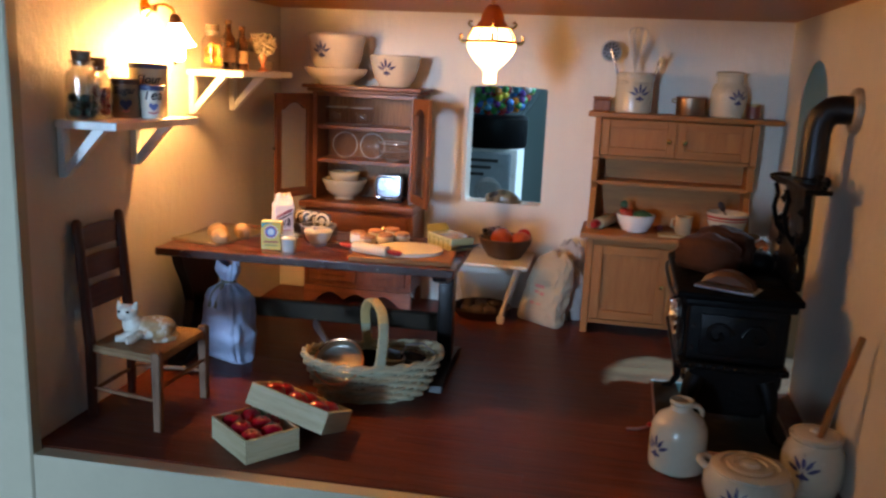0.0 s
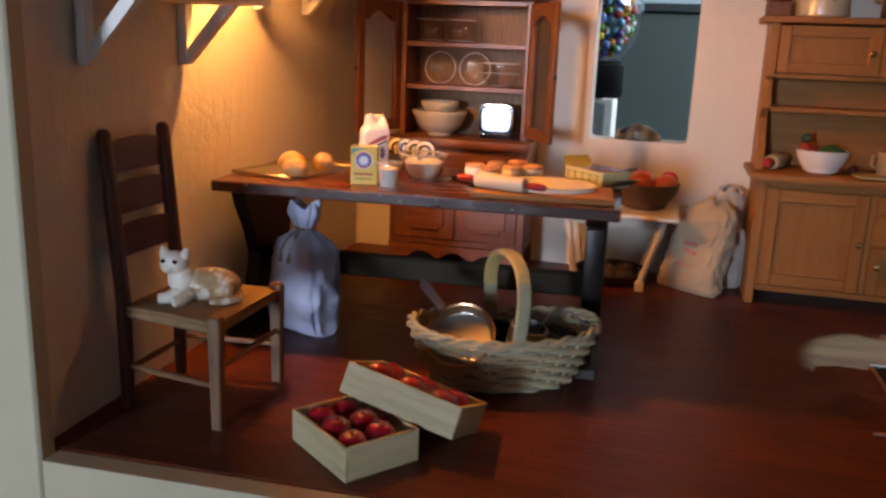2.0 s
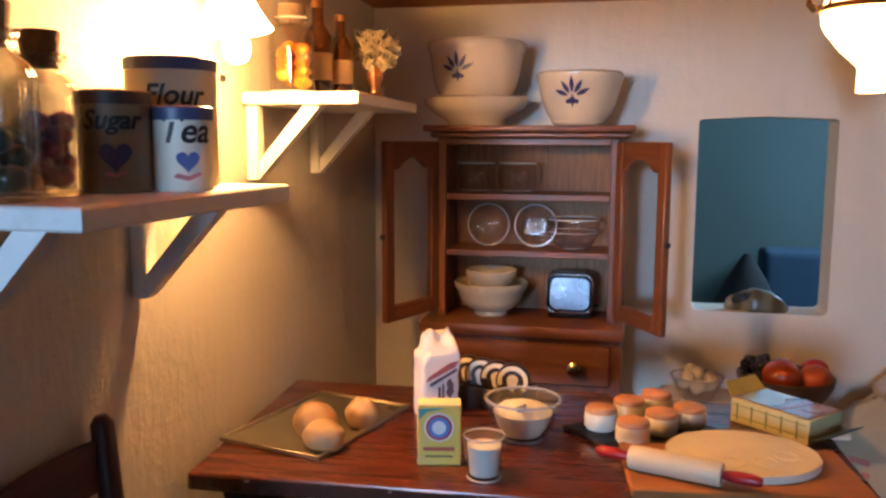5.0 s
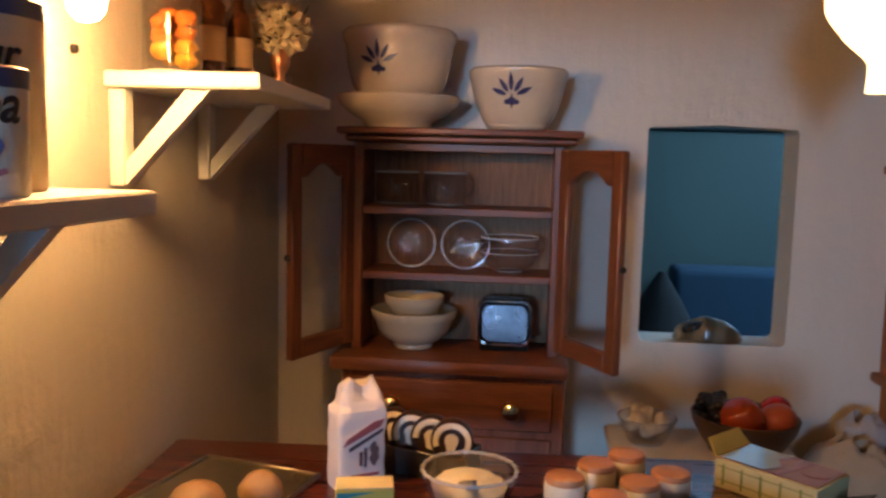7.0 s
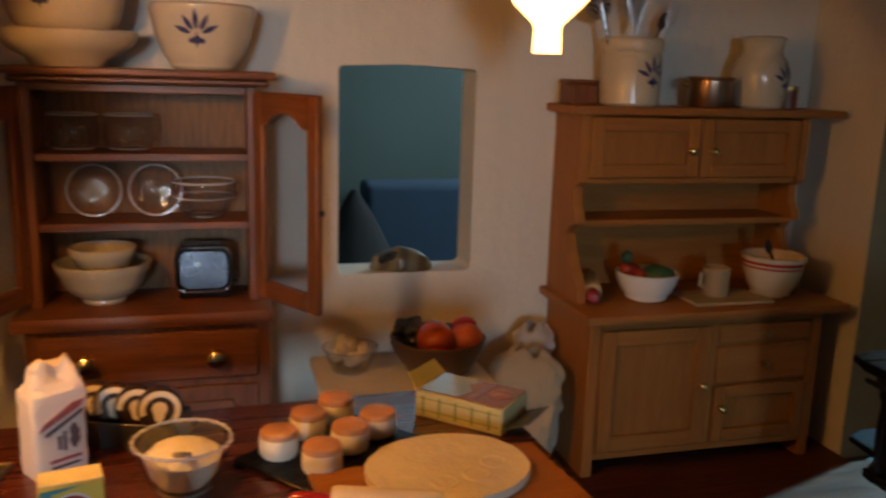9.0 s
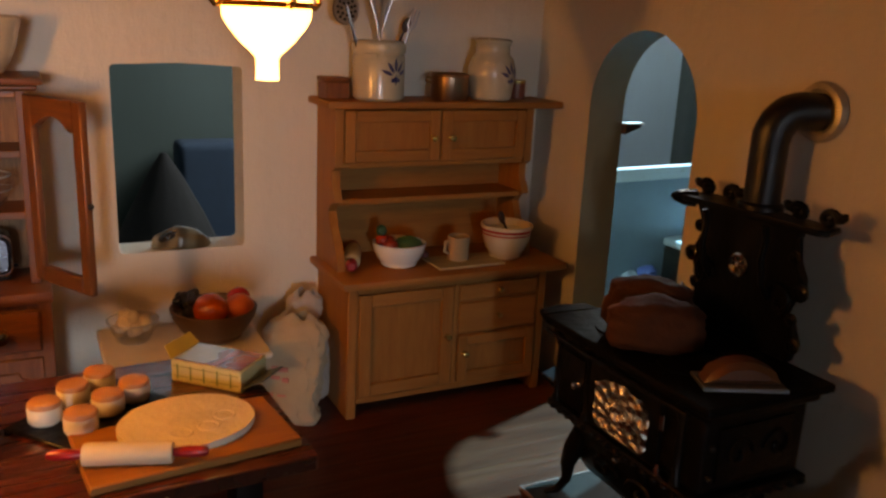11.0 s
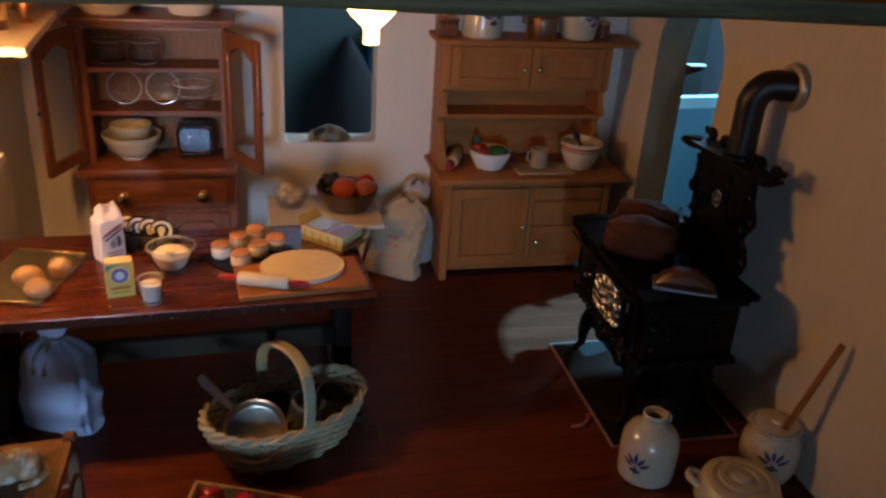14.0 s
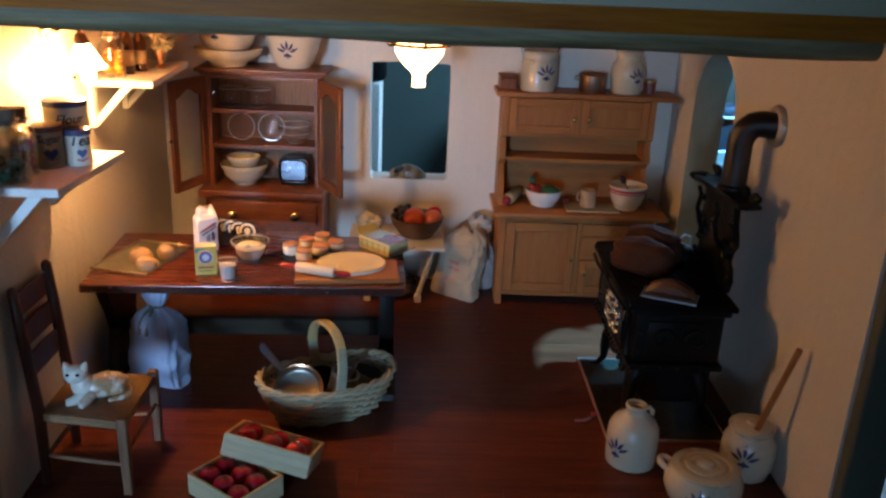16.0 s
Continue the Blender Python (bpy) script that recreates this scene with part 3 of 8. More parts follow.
    part("upper_stile", boxm(*w(0.832, 6.945, 1.373, 0.878, 6.96, 1.655), 0.002), OAK_W["z"], h)
    panelled("cupboard_door", 0.292, 0.846, 1.376, 1.650, 6.944, h, (0.80, 1.50), 0.062)
    panelled("cupboard_door", 0.856, 1.390, 1.376, 1.650, 6.944, h, (0.915, 1.50), 0.062)
    part("cornice", boxm(*w(0.185, 6.875, 1.662, 1.61, y1, 1.70), 0.012, 2), OAK_W["x"], h)
    return h


hutch()


def wall_shelf(y0, y1, z, xr0, xr1, brackets, name_label):
    """A white shelf board along the left wall on two angled brackets."""
    s = thing("wall_shelf", xr0, y0, z, 0, name_label, "shelf")
    L, a, b = y1 - y0, left_x(y0) - xr0 + 0.003, left_x(y1) - xr0 + 0.003
    part("shelf_board", slab([(a, 0), (0, 0), (xr1 - xr0, L), (b, L)], "z", -0.042, 0, bev=0.005), WHITE_PAINT, s)
    for y in brackets:
        br = new("bracket")
        br.empty_display_size = 0.01
        br.parent = s
        br.matrix_basis = put(left_x(y) - xr0 + 0.004, y - y0, 0)
        part("upright", boxm(0, 0, -0.295, 0.042, 0.055, -0.043, 0.004), WHITE_PAINT, br)
        part("brace", slab([(0.042, -0.292), (0.042, -0.232), (0.205, -0.043), (0.27, -0.043)], "y", 0.004, 0.05), WHITE_PAINT, br)
    return s


wall_shelf(4.09, 4.86, 1.625, -2.005, -1.970, (4.10, 4.79), "white painted wooden wall shelf holding jars and tins")
wall_shelf(5.51, 6.47, 1.892, -2.0, -2.050, (5.53, 6.17), "white painted wooden wall shelf holding jars and dried flowers")


def pendant():
    p = thing("pendant_lamp", -0.415, 5.775, 1.888, 0, "lit pendant oil-style lamp with a white glass shade and brass gallery", "lamp")
    SHADE = glowing("lit_opal_glass", (1.0, 0.55, 0.20), LAMP_GLOW)
    part("glass_shade", lathe([(0.0, 0.0), (0.041, 0.0), (0.039, 0.07), (0.046, 0.084), (0.095, 0.130), (0.135, 0.180), (0.152, 0.212), (0.154, 0.245), (0.0, 0.246)], 32), SHADE, p, "glowing white glass shade")
    TOP_GLASS = glowing("lit_clear_glass", (1.0, 0.55, 0.20), LAMP_GLOW * 0.8)
    part("upper_glass", lathe([(0.146, 0.256), (0.148, 0.270), (0.118, 0.338), (0.112, 0.338), (0.140, 0.270), (0.138, 0.256)], 32, closed=True), TOP_GLASS, p, "lit clear glass collar")
    ringp = part("gallery_ring", lathe([(0.150, 0.247), (0.164, 0.247), (0.168, 0.256), (0.160, 0.266), (0.150, 0.264)], 32, closed=True), BRASS, p, "wide brass gallery ring")
    part("top_ring", lathe([(0.104, 0.337), (0.124, 0.337), (0.126, 0.346), (0.104, 0.352)], 32, closed=True), BRASS, p)
    for k in range(8):
        a = radians(22.5 + 45 * k)
        c, s_ = math.cos(a), math.sin(a)
        part("gallery_rib", tube([(0.156 * c, 0.156 * s_, 0.264), (0.150 * c, 0.150 * s_, 0.285), (0.120 * c, 0.120 * s_, 0.340)], 0.006, 6), BRASS, ringp)
    for k in range(4):
        a = radians(10 + 90 * k)
        c, s_ = math.cos(a), math.sin(a)
        hook = [(0.164, 0.254), (0.186, 0.252), (0.202, 0.268), (0.200, 0.292), (0.190, 0.300)]
        part("scroll_arm", tube([(r * c, r * s_, z) for r, z in hook], [0.012, 0.012, 0.011, 0.009, 0.006], 6), BRASS, p)
        curl = [(0.122, 0.345), (0.140, 0.350), (0.152, 0.366), (0.142, 0.382), (0.128, 0.374)]
        part("top_curl", tube([(r * c, r * s_, z) for r, z in curl], 0.008, 6), BRASS, p)
    part("copper_cap", lathe([(0.0, 0.348), (0.104, 0.350), (0.098, 0.362), (0.074, 0.390), (0.070, 0.425), (0.052, 0.462), (0.030, 0.486), (0.0, 0.488)], 28), COPPER, p, "copper bell cap")
    part("ceiling_rod", lathe([(0.0, 0.487), (0.012, 0.487), (0.012, 0.515), (0.03, 0.522), (0.03, 0.531), (0.0, 0.531)], 12), BRASS, p)


pendant()


def sconce():
    y = 5.0
    x = left_x(y)
    s = thing("wall_sconce", x, y, 2.24, 0, "lit brass wall lamp with a pale conical shade and bare bulb", "lamp")
    SH, BULB = glowing("lit_cone_shade", (1.0, 0.50, 0.15), SCONCE_GLOW), glowing("lit_bulb", (1.0, 0.52, 0.17), BULB_GLOW)
    cx = -2.215 - x
    part("wall_plate", lathe([(0, 0), (0.055, 0), (0.055, 0.012), (0.024, 0.03), (0.016, 0.05), (0, 0.052)], 18, m=rot("Y", 90)), BRASS, s)
    part("collar", lathe([(0, -0.022), (0.020, -0.018), (0.024, 0.0), (0.020, 0.018), (0, 0.022)], 14, m=mv(0.065, 0, 0)), BRASS, s)
    part("arm", tube([(0.05, 0, 0), (0.085, 0.006, 0.020), (cx * 0.74, 0.024, 0.022), (cx * 0.93, 0.040, 0.002), (cx, 0.045, -0.030)], 0.011, 8), BRASS, s)
    tilt = mv(cx, 0.045, -0.045) @ rot("Y", -6)
    part("cap", lathe([(0, 0.022), (0.024, 0.014), (0.036, -0.018), (0.042, -0.042), (0, -0.042)], 18, m=tilt), DARK_W["z"], s, "dark brown lamp cap")
    part("cone_shade", lathe([(0.040, -0.043), (0.044, -0.06), (0.090, -0.150), (0.104, -0.172), (0.100, -0.171), (0.086, -0.149), (0.040, -0.062), (0.036, -0.044)], 28, m=tilt, closed=True), SH, s, "glowing pale shade")
    part("bulb", lathe([(0, -0.258), (0.020, -0.253), (0.034, -0.235), (0.037, -0.210), (0.030, -0.180), (0.018, -0.150), (0.018, -0.06), (0, -0.06)], 18, m=tilt), BULB, s, "bare lit bulb")


sconce()
# ---- wrapped decoration ----


def radius_at(profile, z):
    for (r0, z0), (r1, z1) in zip(profile, profile[1:]):
        if min(z0, z1) <= z <= max(z0, z1) and abs(z1 - z0) > 1e-6:
            return r0 + (r1 - r0) * (z - z0) / (z1 - z0)
    return profile[-1][0]


def wrapped(polys, profile, facing, z, lift=0.0035, thick=0.0):
    """Flat outlines laid round a turned form: (u to the right, v up) about a point facing that way (degrees) at height z."""
    bm = bmn()
    for poly in polys:
        vs = []
        for u, v in poly:
            r = radius_at(profile, z + v) + lift
            a = radians(facing) + u / r
            vs.append(bm.verts.new((r * math.cos(a), r * math.sin(a), z + v)))
        bm.faces.new(vs)
    return bm


def leaf2(cx, cy, length, width, deg, n=7):
    """A pointed leaf outline from (cx, cy), in direction deg."""
    d, out = radians(deg), []
    left = [(length * k / n, width * math.sin(math.pi * (k / n) ** 0.8)) for k in range(n + 1)]
    for s, w in left + [(s, -w) for s, w in left[-2:0:-1]]:
        out.append((cx + s * math.cos(d) - w * math.sin(d), cy + s * math.sin(d) + w * math.cos(d)))
    return out


def disc2(cx, cy, r, n=12):
    return [(cx + r * math.cos(2 * math.pi * k / n), cy + r * math.sin(2 * math.pi * k / n)) for k in range(n)]


def bulb_motif(s):
    """A blue bulb flower: a fan of slim leaves over a round bulb with short roots."""
    out = []
    for k in (-2, -1, 0, 1, 2):
        d = radians(90 + 33 * k + 2)
        out.append(leaf2(0.22 * s * math.cos(d), 0.02 * s + 0.22 * s * math.sin(d), s * (0.80 if k == 0 else 0.72), s * 0.105, 90 + 33 * k + 2))
    out += [disc2(0, -0.14 * s, 0.17 * s), disc2(-0.21 * s, -0.17 * s, 0.11 * s, 10), disc2(0.21 * s, -0.18 * s, 0.10 * s, 10)]
    out += [leaf2(0, 0.0, 0.2 * s, 0.035 * s, 90, 4), leaf2(0, -0.28 * s, 0.16 * s, 0.04 * s, 262, 4)]
    return out


def heart2(s, n=20):
    pts = []
    for k in range(n):
        t = 2 * math.pi * k / n
        pts.append((s * 0.06 * 16 * math.sin(t) ** 3, s * 0.06 * (13 * math.cos(t) - 5 * math.cos(2 * t) - 2 * math.cos(3 * t) - math.cos(4 * t))))
    return pts


def letters(text, size, bold=0.0):
    """Flat outlines of a word as a mesh, middle at the origin, in plan units."""
    cu = bpy.data.curves.new("lettering", "FONT")
    cu.body, cu.size, cu.align_x, cu.align_y, cu.resolution_u, cu.offset, cu.shear = text, size, "CENTER", "CENTER", 3, bold, 0.25
    tmp = new("lettering", cu)
    me = bpy.data.meshes.new_from_object(tmp.evaluated_get(bpy.context.evaluated_depsgraph_get()))
    bpy.data.objects.remove(tmp)
    bm = bmn()
    bm.from_mesh(me)
    bpy.data.meshes.remove(me)
    return bm


def wrap_mesh(bm, profile, facing, z, lift=0.004):
    for v in bm.verts:
        r = radius_at(profile, z + v.co.y) + lift
        a = radians(facing) + v.co.x / r
        v.co = (r * math.cos(a), r * math.sin(a), z + v.co.y)
    return bm


def shell(outer, wall=0.012, floor_t=0.014):
    """Turns an outer profile (bottom to rim) into a hollow vessel's closed profile."""
    inner = [(max(r - wall, 0.002), z) for r, z in reversed(outer) if z > outer[0][1] + floor_t]
    return [(0, outer[0][1])] + outer + [(outer[-1][0] - wall * 0.5, outer[-1][1] + wall * 0.35)] + inner + [(inner[-1][0] * 0.9, outer[0][1] + floor_t), (0, outer[0][1] + floor_t)]


def vessel(name, x, y, z, outer, mat, label, category, motif=None, facing=-90, mz=0.12, group="", wall=0.012, seg=36):
    t = thing(name, x, y, z, 0, label, category, group)
    part("body", lathe(shell(outer, wall), seg), mat, t)
    if motif:
        part("bulb_motif", wrapped(bulb_motif(motif * 1.15), outer, facing, mz), NAVY, t, "painted blue bulb flower")
    return t


# ---- stoneware on the china cabinet ----
TOPZ = 1.8055
SAUCER = [(0.13, 0.0), (0.14, 0.012), (0.15, 0.03), (0.20, 0.055), (0.245, 0.095), (0.258, 0.13)]
vessel("shallow_bowl", -1.88, 6.985, TOPZ, SAUCER, STONEWARE, "wide shallow cream stoneware bowl under a larger bowl", "bowl", wall=0.016)
BOWLA = [(0.155, 0.0), (0.17, 0.01), (0.195, 0.05), (0.213, 0.12), (0.222, 0.19), (0.226, 0.215), (0.237, 0.235), (0.237, 0.262), (0.232, 0.268)]
vessel("mixing_bowl", -1.88, 6.985, TOPZ + 0.128, BOWLA, STONEWARE, "tall cream stoneware bowl with a blue bulb flower motif", "bowl", 0.085, -104, 0.115, "stoneware bowls", 0.014)
BOWLB = [(0.105, 0.0), (0.12, 0.008), (0.155, 0.06), (0.182, 0.13), (0.194, 0.19), (0.204, 0.215), (0.205, 0.24), (0.20, 0.246)]
vessel("mixing_bowl", -1.38, 6.985, TOPZ, BOWLB, STONEWARE, "cream stoneware bowl with a blue bulb flower on the cabinet top", "bowl", 0.085, -97, 0.125, "stoneware bowls", 0.013)

# ---- in the cabinet ----
Z3, Z2, Z1 = 1.480, 1.203, 0.8645
MUG = [(0.07, 0.0), (0.085, 0.01), (0.10, 0.05), (0.10, 0.10), (0.088, 0.125), (0.095, 0.14)]


def edge_ring(r, z, thick, parent, name="glass_rim"):
    ring = [(r * math.cos(2 * math.pi * k / 36), r * math.sin(2 * math.pi * k / 36), z) for k in range(36)]
    part(name, tube(ring, thick, 6, loop=True), RIM_HIGHLIGHT, parent, "pale ring painting the glass edge highlight")


def glass_jug(x, y, z, turn):
    t = thing("glass_jug", x, y, z, turn, "small clear glass jug on the top cabinet shelf", "jug", "glass jugs")
    part("body", lathe(shell(MUG, 0.010), 24), THIN_GLASS, t)
    edge_ring(0.096, 0.142, 0.0034, t)
    edge_ring(0.082, 0.010, 0.0026, t, "foot_ring")
    part("handle", tube([(0.092, 0, 0.122), (0.112, 0, 0.126), (0.128, 0, 0.112), (0.133, 0, 0.088), (0.126, 0, 0.062), (0.100, 0, 0.044)], 0.0065, 8), GLASS, t)


glass_jug(-1.89, 7.06, Z3, 200)
glass_jug(-1.68, 7.06, Z3, -20)


def glass_plate(x):
    t = thing("glass_plate", x, 7.13, Z2, 0, "clear glass plate propped upright in the cabinet", "plate", "glass plates")
    m = mv(0, 0.0, 0.105) @ rot("X", 86)
    part("plate", lathe([(0, -0.005), (0.025, -0.003), (0.05, 0.002), (0.055, 0.006), (0.09, 0.018), (0.103, 0.024), (0.103, 0.032), (0.088, 0.027), (0.05, 0.012), (0.025, 0.018), (0, 0.020)], 40, m=m), THIN_GLASS, t)
    for r, q_, z in ((0.105, 0.0042, 0.029), (0.050, 0.0016, 0.012)):
        ring = [m @ Vector((r * math.cos(2 * math.pi * k / 40), r * math.sin(2 * math.pi * k / 40), z)) for k in range(40)]
        part("glass_rim" if r > 0.1 else "foot_ring", tube(ring, q_, 6, loop=True), RIM_HIGHLIGHT if r > 0.1 else THIN_GLASS, t, "pale ring painting the plate edge highlight" if r > 0.1 else "")


glass_plate(-1.83)
glass_plate(-1.59)


def glass_dish(x, y, z):
    t = thing("glass_bowl", x, y, z, 15, "round clear glass bowl with an ear handle on a cabinet shelf", "bowl")
    prof = [(0.058, 0.0), (0.066, 0.008), (0.106, 0.040), (0.126, 0.085), (0.130, 0.125), (0.128, 0.150)]
    part("body", lathe(shell(prof, 0.008), 28), THIN_GLASS, t)
    edge_ring(0.126, 0.151, 0.0044, t)
    edge_ring(0.127, 0.088, 0.0020, t, "cut_band")
    edge_ring(0.058, 0.008, 0.003, t, "foot_ring")
    part("ear_handle", tube([(0.124, 0, 0.135), (0.148, 0, 0.140), (0.160, 0, 0.122), (0.154, 0, 0.098), (0.124, 0, 0.086)], 0.006, 8), GLASS, t)


glass_dish(-1.395, 7.05, Z2)
BIG = [(0.082, 0.0), (0.088, 0.010), (0.086, 0.022), (0.122, 0.040), (0.156, 0.080), (0.174, 0.128), (0.185, 0.140), (0.188, 0.165)]
vessel("nested_bowl", -1.80, 7.02, Z1, BIG, STONEWARE_PALE, "wide cream glazed bowl holding a smaller one", "bowl", group="nested bowls")
SMALL = [(0.06, 0.0), (0.066, 0.01), (0.100, 0.040), (0.120, 0.080), (0.128, 0.092), (0.129, 0.118)]
vessel("nested_bowl", -1.80, 7.02, Z1 + 0.108, SMALL, STONEWARE_PALE, "small cream glazed bowl sitting inside a larger one", "bowl", group="nested bowls", wall=0.01)


def toaster():
    t = thing("toaster", -1.405, 7.04, Z1, 1, "shiny chrome toaster with rounded top corners", "toaster")
    w, h, r, low = 0.116, 0.224, 0.042, 0.026
    out = arc(w - r, low + r, r, -90, 0, 5) + arc(w - r, h - r, r, 0, 90, 5) + arc(-w + r, h - r, r, 90, 180, 5) + arc(-w + r, low + r, r, 180, 270, 5)
    # Dark reflections of the chrome body are put into its colour.
    part("body", slab(out, "y", -0.05, 0.07, bev=0.006), plain("shaded_chrome", (0.07, 0.07, 0.08), 0.16, 1.0, vary=0.1, relief=0.0005), t)
    part("base", boxm(-w + 0.012, -0.044, 0.0, w - 0.012, 0.064, 0.027, 0.006), IRON, t, "black base")
    inner = [(a * 0.82, 0.124 + (b - 0.124) * 0.80) for a, b in out]
    part("side_plate", slab(inner, "y", -0.006, 0.0, bev=0.003), plain("scratched_chrome", (0.19, 0.21, 0.25), 0.26, 1.0, vary=0.45, grain=11, relief=0.004), t, "bright scratched sloping side plate", at=put(0, -0.058, 0, -4, 0, 0))
    edge = [Vector((a * 0.955, -0.053, 0.124 + (b - 0.124) * 0.95)) for a, b in out]
    part("chrome_edge", tube(edge, 0.0065, 6, loop=True), CHROME, t, "bright chrome edging")
    part("screw", lathe([(0, 0), (0.010, 0), (0.008, 0.005), (0, 0.006)], 10, m=mv(-0.025, -0.066, 0.150) @ rot("X", 90)), TIN, t)
    for y in (-0.012, 0.032):
        part("slot", boxm(-0.075, y - 0.008, h - 0.001, 0.075, y + 0.008, h + 0.002, 0), IRON_MATT, t)
    part("lever", boxm(w, 0.0, 0.05, w + 0.02, 0.02, 0.065, 0.003), IRON, t, "black lever")


toaster()

# ---- on the hutch ----
HT, HW = 1.7005, 0.8005


def crock():
    prof = [(0.125, 0.0), (0.138, 0.012), (0.139, 0.22), (0.132, 0.235), (0.142, 0.25), (0.142, 0.29), (0.136, 0.30)]
    t = vessel("utensil_crock", 0.51, 7.02, HT, prof, STONEWARE_PALE, "cream stoneware crock with a blue bulb flower, full of utensils", "crock", 0.085, -72, 0.125, wall=0.016)
    part("ear", tube([(0.125 * math.cos(radians(a)), 0.125 * math.sin(radians(a)), 0.23) for a in (215, 225, 235, 245)], 0.022, 6), STONEWARE_PALE, t)


crock()


def utensil(name, label, foot, head, maker):
    d = Vector(head) - Vector(foot)
    t = new(name)
    t.empty_display_size = 0.01
    t.matrix_world = Matrix.Translation(Vector(foot) * S) @ d.to_track_quat("Z", "Y").to_matrix().to_4x4()
    tagged(t, label, name.split("_")[-1])
    maker(t, d.length)


def whisk(t, L):
    part("handle", tube([(0, 0, 0), (0, 0, L * 0.42)], [0.012, 0.010], 8), TIN, t)
    for k in range(4):
        a = math.pi * k / 4
        swell = [0.078 * math.sin(math.pi * (i / 14) ** 1.7) for i in range(15)]
        pts = [(r_ * math.cos(a), r_ * math.sin(a), L * 0.40 + L * 0.60 * math.sin(math.pi * i / 28)) for i, r_ in enumerate(swell)]
        loop = [(r, q, z) for r, q, z in pts] + [(-r, -q, z) for r, q, z in reversed(pts[:-1])]
        part("wire", tube(loop, 0.0048, 5), TIN, t)


def strainer(t, L):
    R_ = 0.070
    part("handle", tube([(0.012, 0, 0), (0.014, 0, L - 0.02), (0.010, 0, L + 0.02)], [0.011, 0.011, 0.006], 8), CHROME, t)
    ring = [(0, R_ * math.cos(2 * math.pi * k / 24), L + R_ * math.sin(2 * math.pi * k / 24)) for k in range(24)]
    part("rim", tube(ring, 0.010, 6, loop=True), TIN, t)
    part("disc", lathe([(0, -0.004), (R_ - 0.004, -0.004), (R_ - 0.004, 0.004), (0, 0.004)], 24, m=mv(0, 0, L) @ rot("Y", 90)), TIN, t, "pierced tin disc")
    for n_, q_ in ((12, 0.052), (7, 0.031)):
        for k in range(n_):
            a = 2 * math.pi * k / n_
            part("hole", lathe([(0, 0), (0.0085, 0), (0.0085, 0.003), (0, 0.003)], 8, m=mv(0.0035, q_ * math.cos(a), L + q_ * math.sin(a)) @ rot("Y", 90)), IRON_MATT, t)


def fork(t, L):
    part("handle", tube([(0, 0, 0), (0, 0, L * 0.75)], 0.009, 8), TIN, t)
    for s in (-1, 0, 1):
        part("prong", tube([(0, 0, L * 0.74), (0, s * 0.02, L * 0.82), (0, s * 0.018, L)], 0.005, 5), TIN, t)


def spoon(t, L):
    part("handle", tube([(0, 0, 0), (0, 0, L * 0.8)], [0.010, 0.007], 8), DARK_W["z"], t)
    part("bowl", blob(0.010, 0.026, 0.045, 0.02, sub=2, m=mv(0, 0, L - 0.045)), DARK_W["z"], t)


utensil("wire_whisk", "steel balloon whisk standing in a stoneware crock", (0.50, 7.00, HT + 0.02), (0.505, 6.99, HT + 0.635), whisk)
utensil("tin_strainer", "round tin strainer standing in a stoneware crock", (0.46, 7.03, HT + 0.02), (0.315, 7.00, HT + 0.455), strainer)
utensil("steel_fork", "long steel fork standing in a stoneware crock", (0.56, 7.03, HT + 0.02), (0.725, 7.03, HT + 0.47), fork)
utensil("wooden_spoon", "dark wooden spoon standing in a stoneware crock", (0.53, 7.06, HT + 0.02), (0.71, 7.09, HT + 0.43), spoon)


def small_mould():
    t = thing("wooden_box", 0.275, 7.06, HT, 4, "small reddish wooden box on the hutch top", "box")
    part("body", boxm(-0.065, -0.065, 0, 0.065, 0.065, 0.09, 0.008), CAB_W["z"], t)
    part("lid", boxm(-0.07, -0.07, 0.091, 0.07, 0.07, 0.112, 0.008), CAB_W["x"], t)


small_mould()


def copper_pot():
    t = thing("copper_saucepan", 0.935, 7.02, HT, 10, "small dull copper saucepan on the hutch top", "saucepan")
    prof = [(0.098, 0.0), (0.104, 0.008), (0.104, 0.125), (0.110, 0.132), (0.108, 0.14)]
    part("body", lathe(shell(prof, 0.007), 32), plain("dull_copper", (0.42, 0.27, 0.18), 0.36, 1.0, vary=0.15, grain=14, relief=0.001), t)
    part("handle", tube([(-0.10, 0.03, 0.115), (-0.13, 0.04, 0.12), (-0.13, 0.045, 0.10), (-0.10, 0.035, 0.09)], 0.007, 6), DARK_BRASS, t)


copper_pot()


def lidded_jar():
    prof = [(0.105, 0.0), (0.118, 0.012), (0.122, 0.05), (0.135, 0.12), (0.135, 0.17), (0.12, 0.225), (0.095, 0.255), (0.095, 0.30), (0.102, 0.31), (0.10, 0.32)]
    t = vessel("stoneware_jar", 1.205, 7.03, HT, prof, STONEWARE_PALE, "cream stoneware jar with a blue bulb flower on the hutch top", "jar", 0.08, -65, 0.125, wall=0.014)
    part("lid", lathe([(0, 0.318), (0.104, 0.318), (0.108, 0.328), (0.09, 0.338), (0.02, 0.342), (0, 0.342)], 28), STONEWARE_PALE, t)


lidded_jar()


def red_tin():
    t = thing("red_tin", 1.40, 7.07, HT, 0, "small dark red tin behind the jar on the hutch", "tin")
    part("body", lathe([(0, 0), (0.05, 0), (0.05, 0.09), (0, 0.09)], 20), plain("dark_red_tin", (0.20, 0.045, 0.025), 0.4), t)
    part("lid", lathe([(0, 0.0905), (0.053, 0.0905), (0.053, 0.108), (0, 0.112)], 20), DARK_BRASS, t)


red_tin()
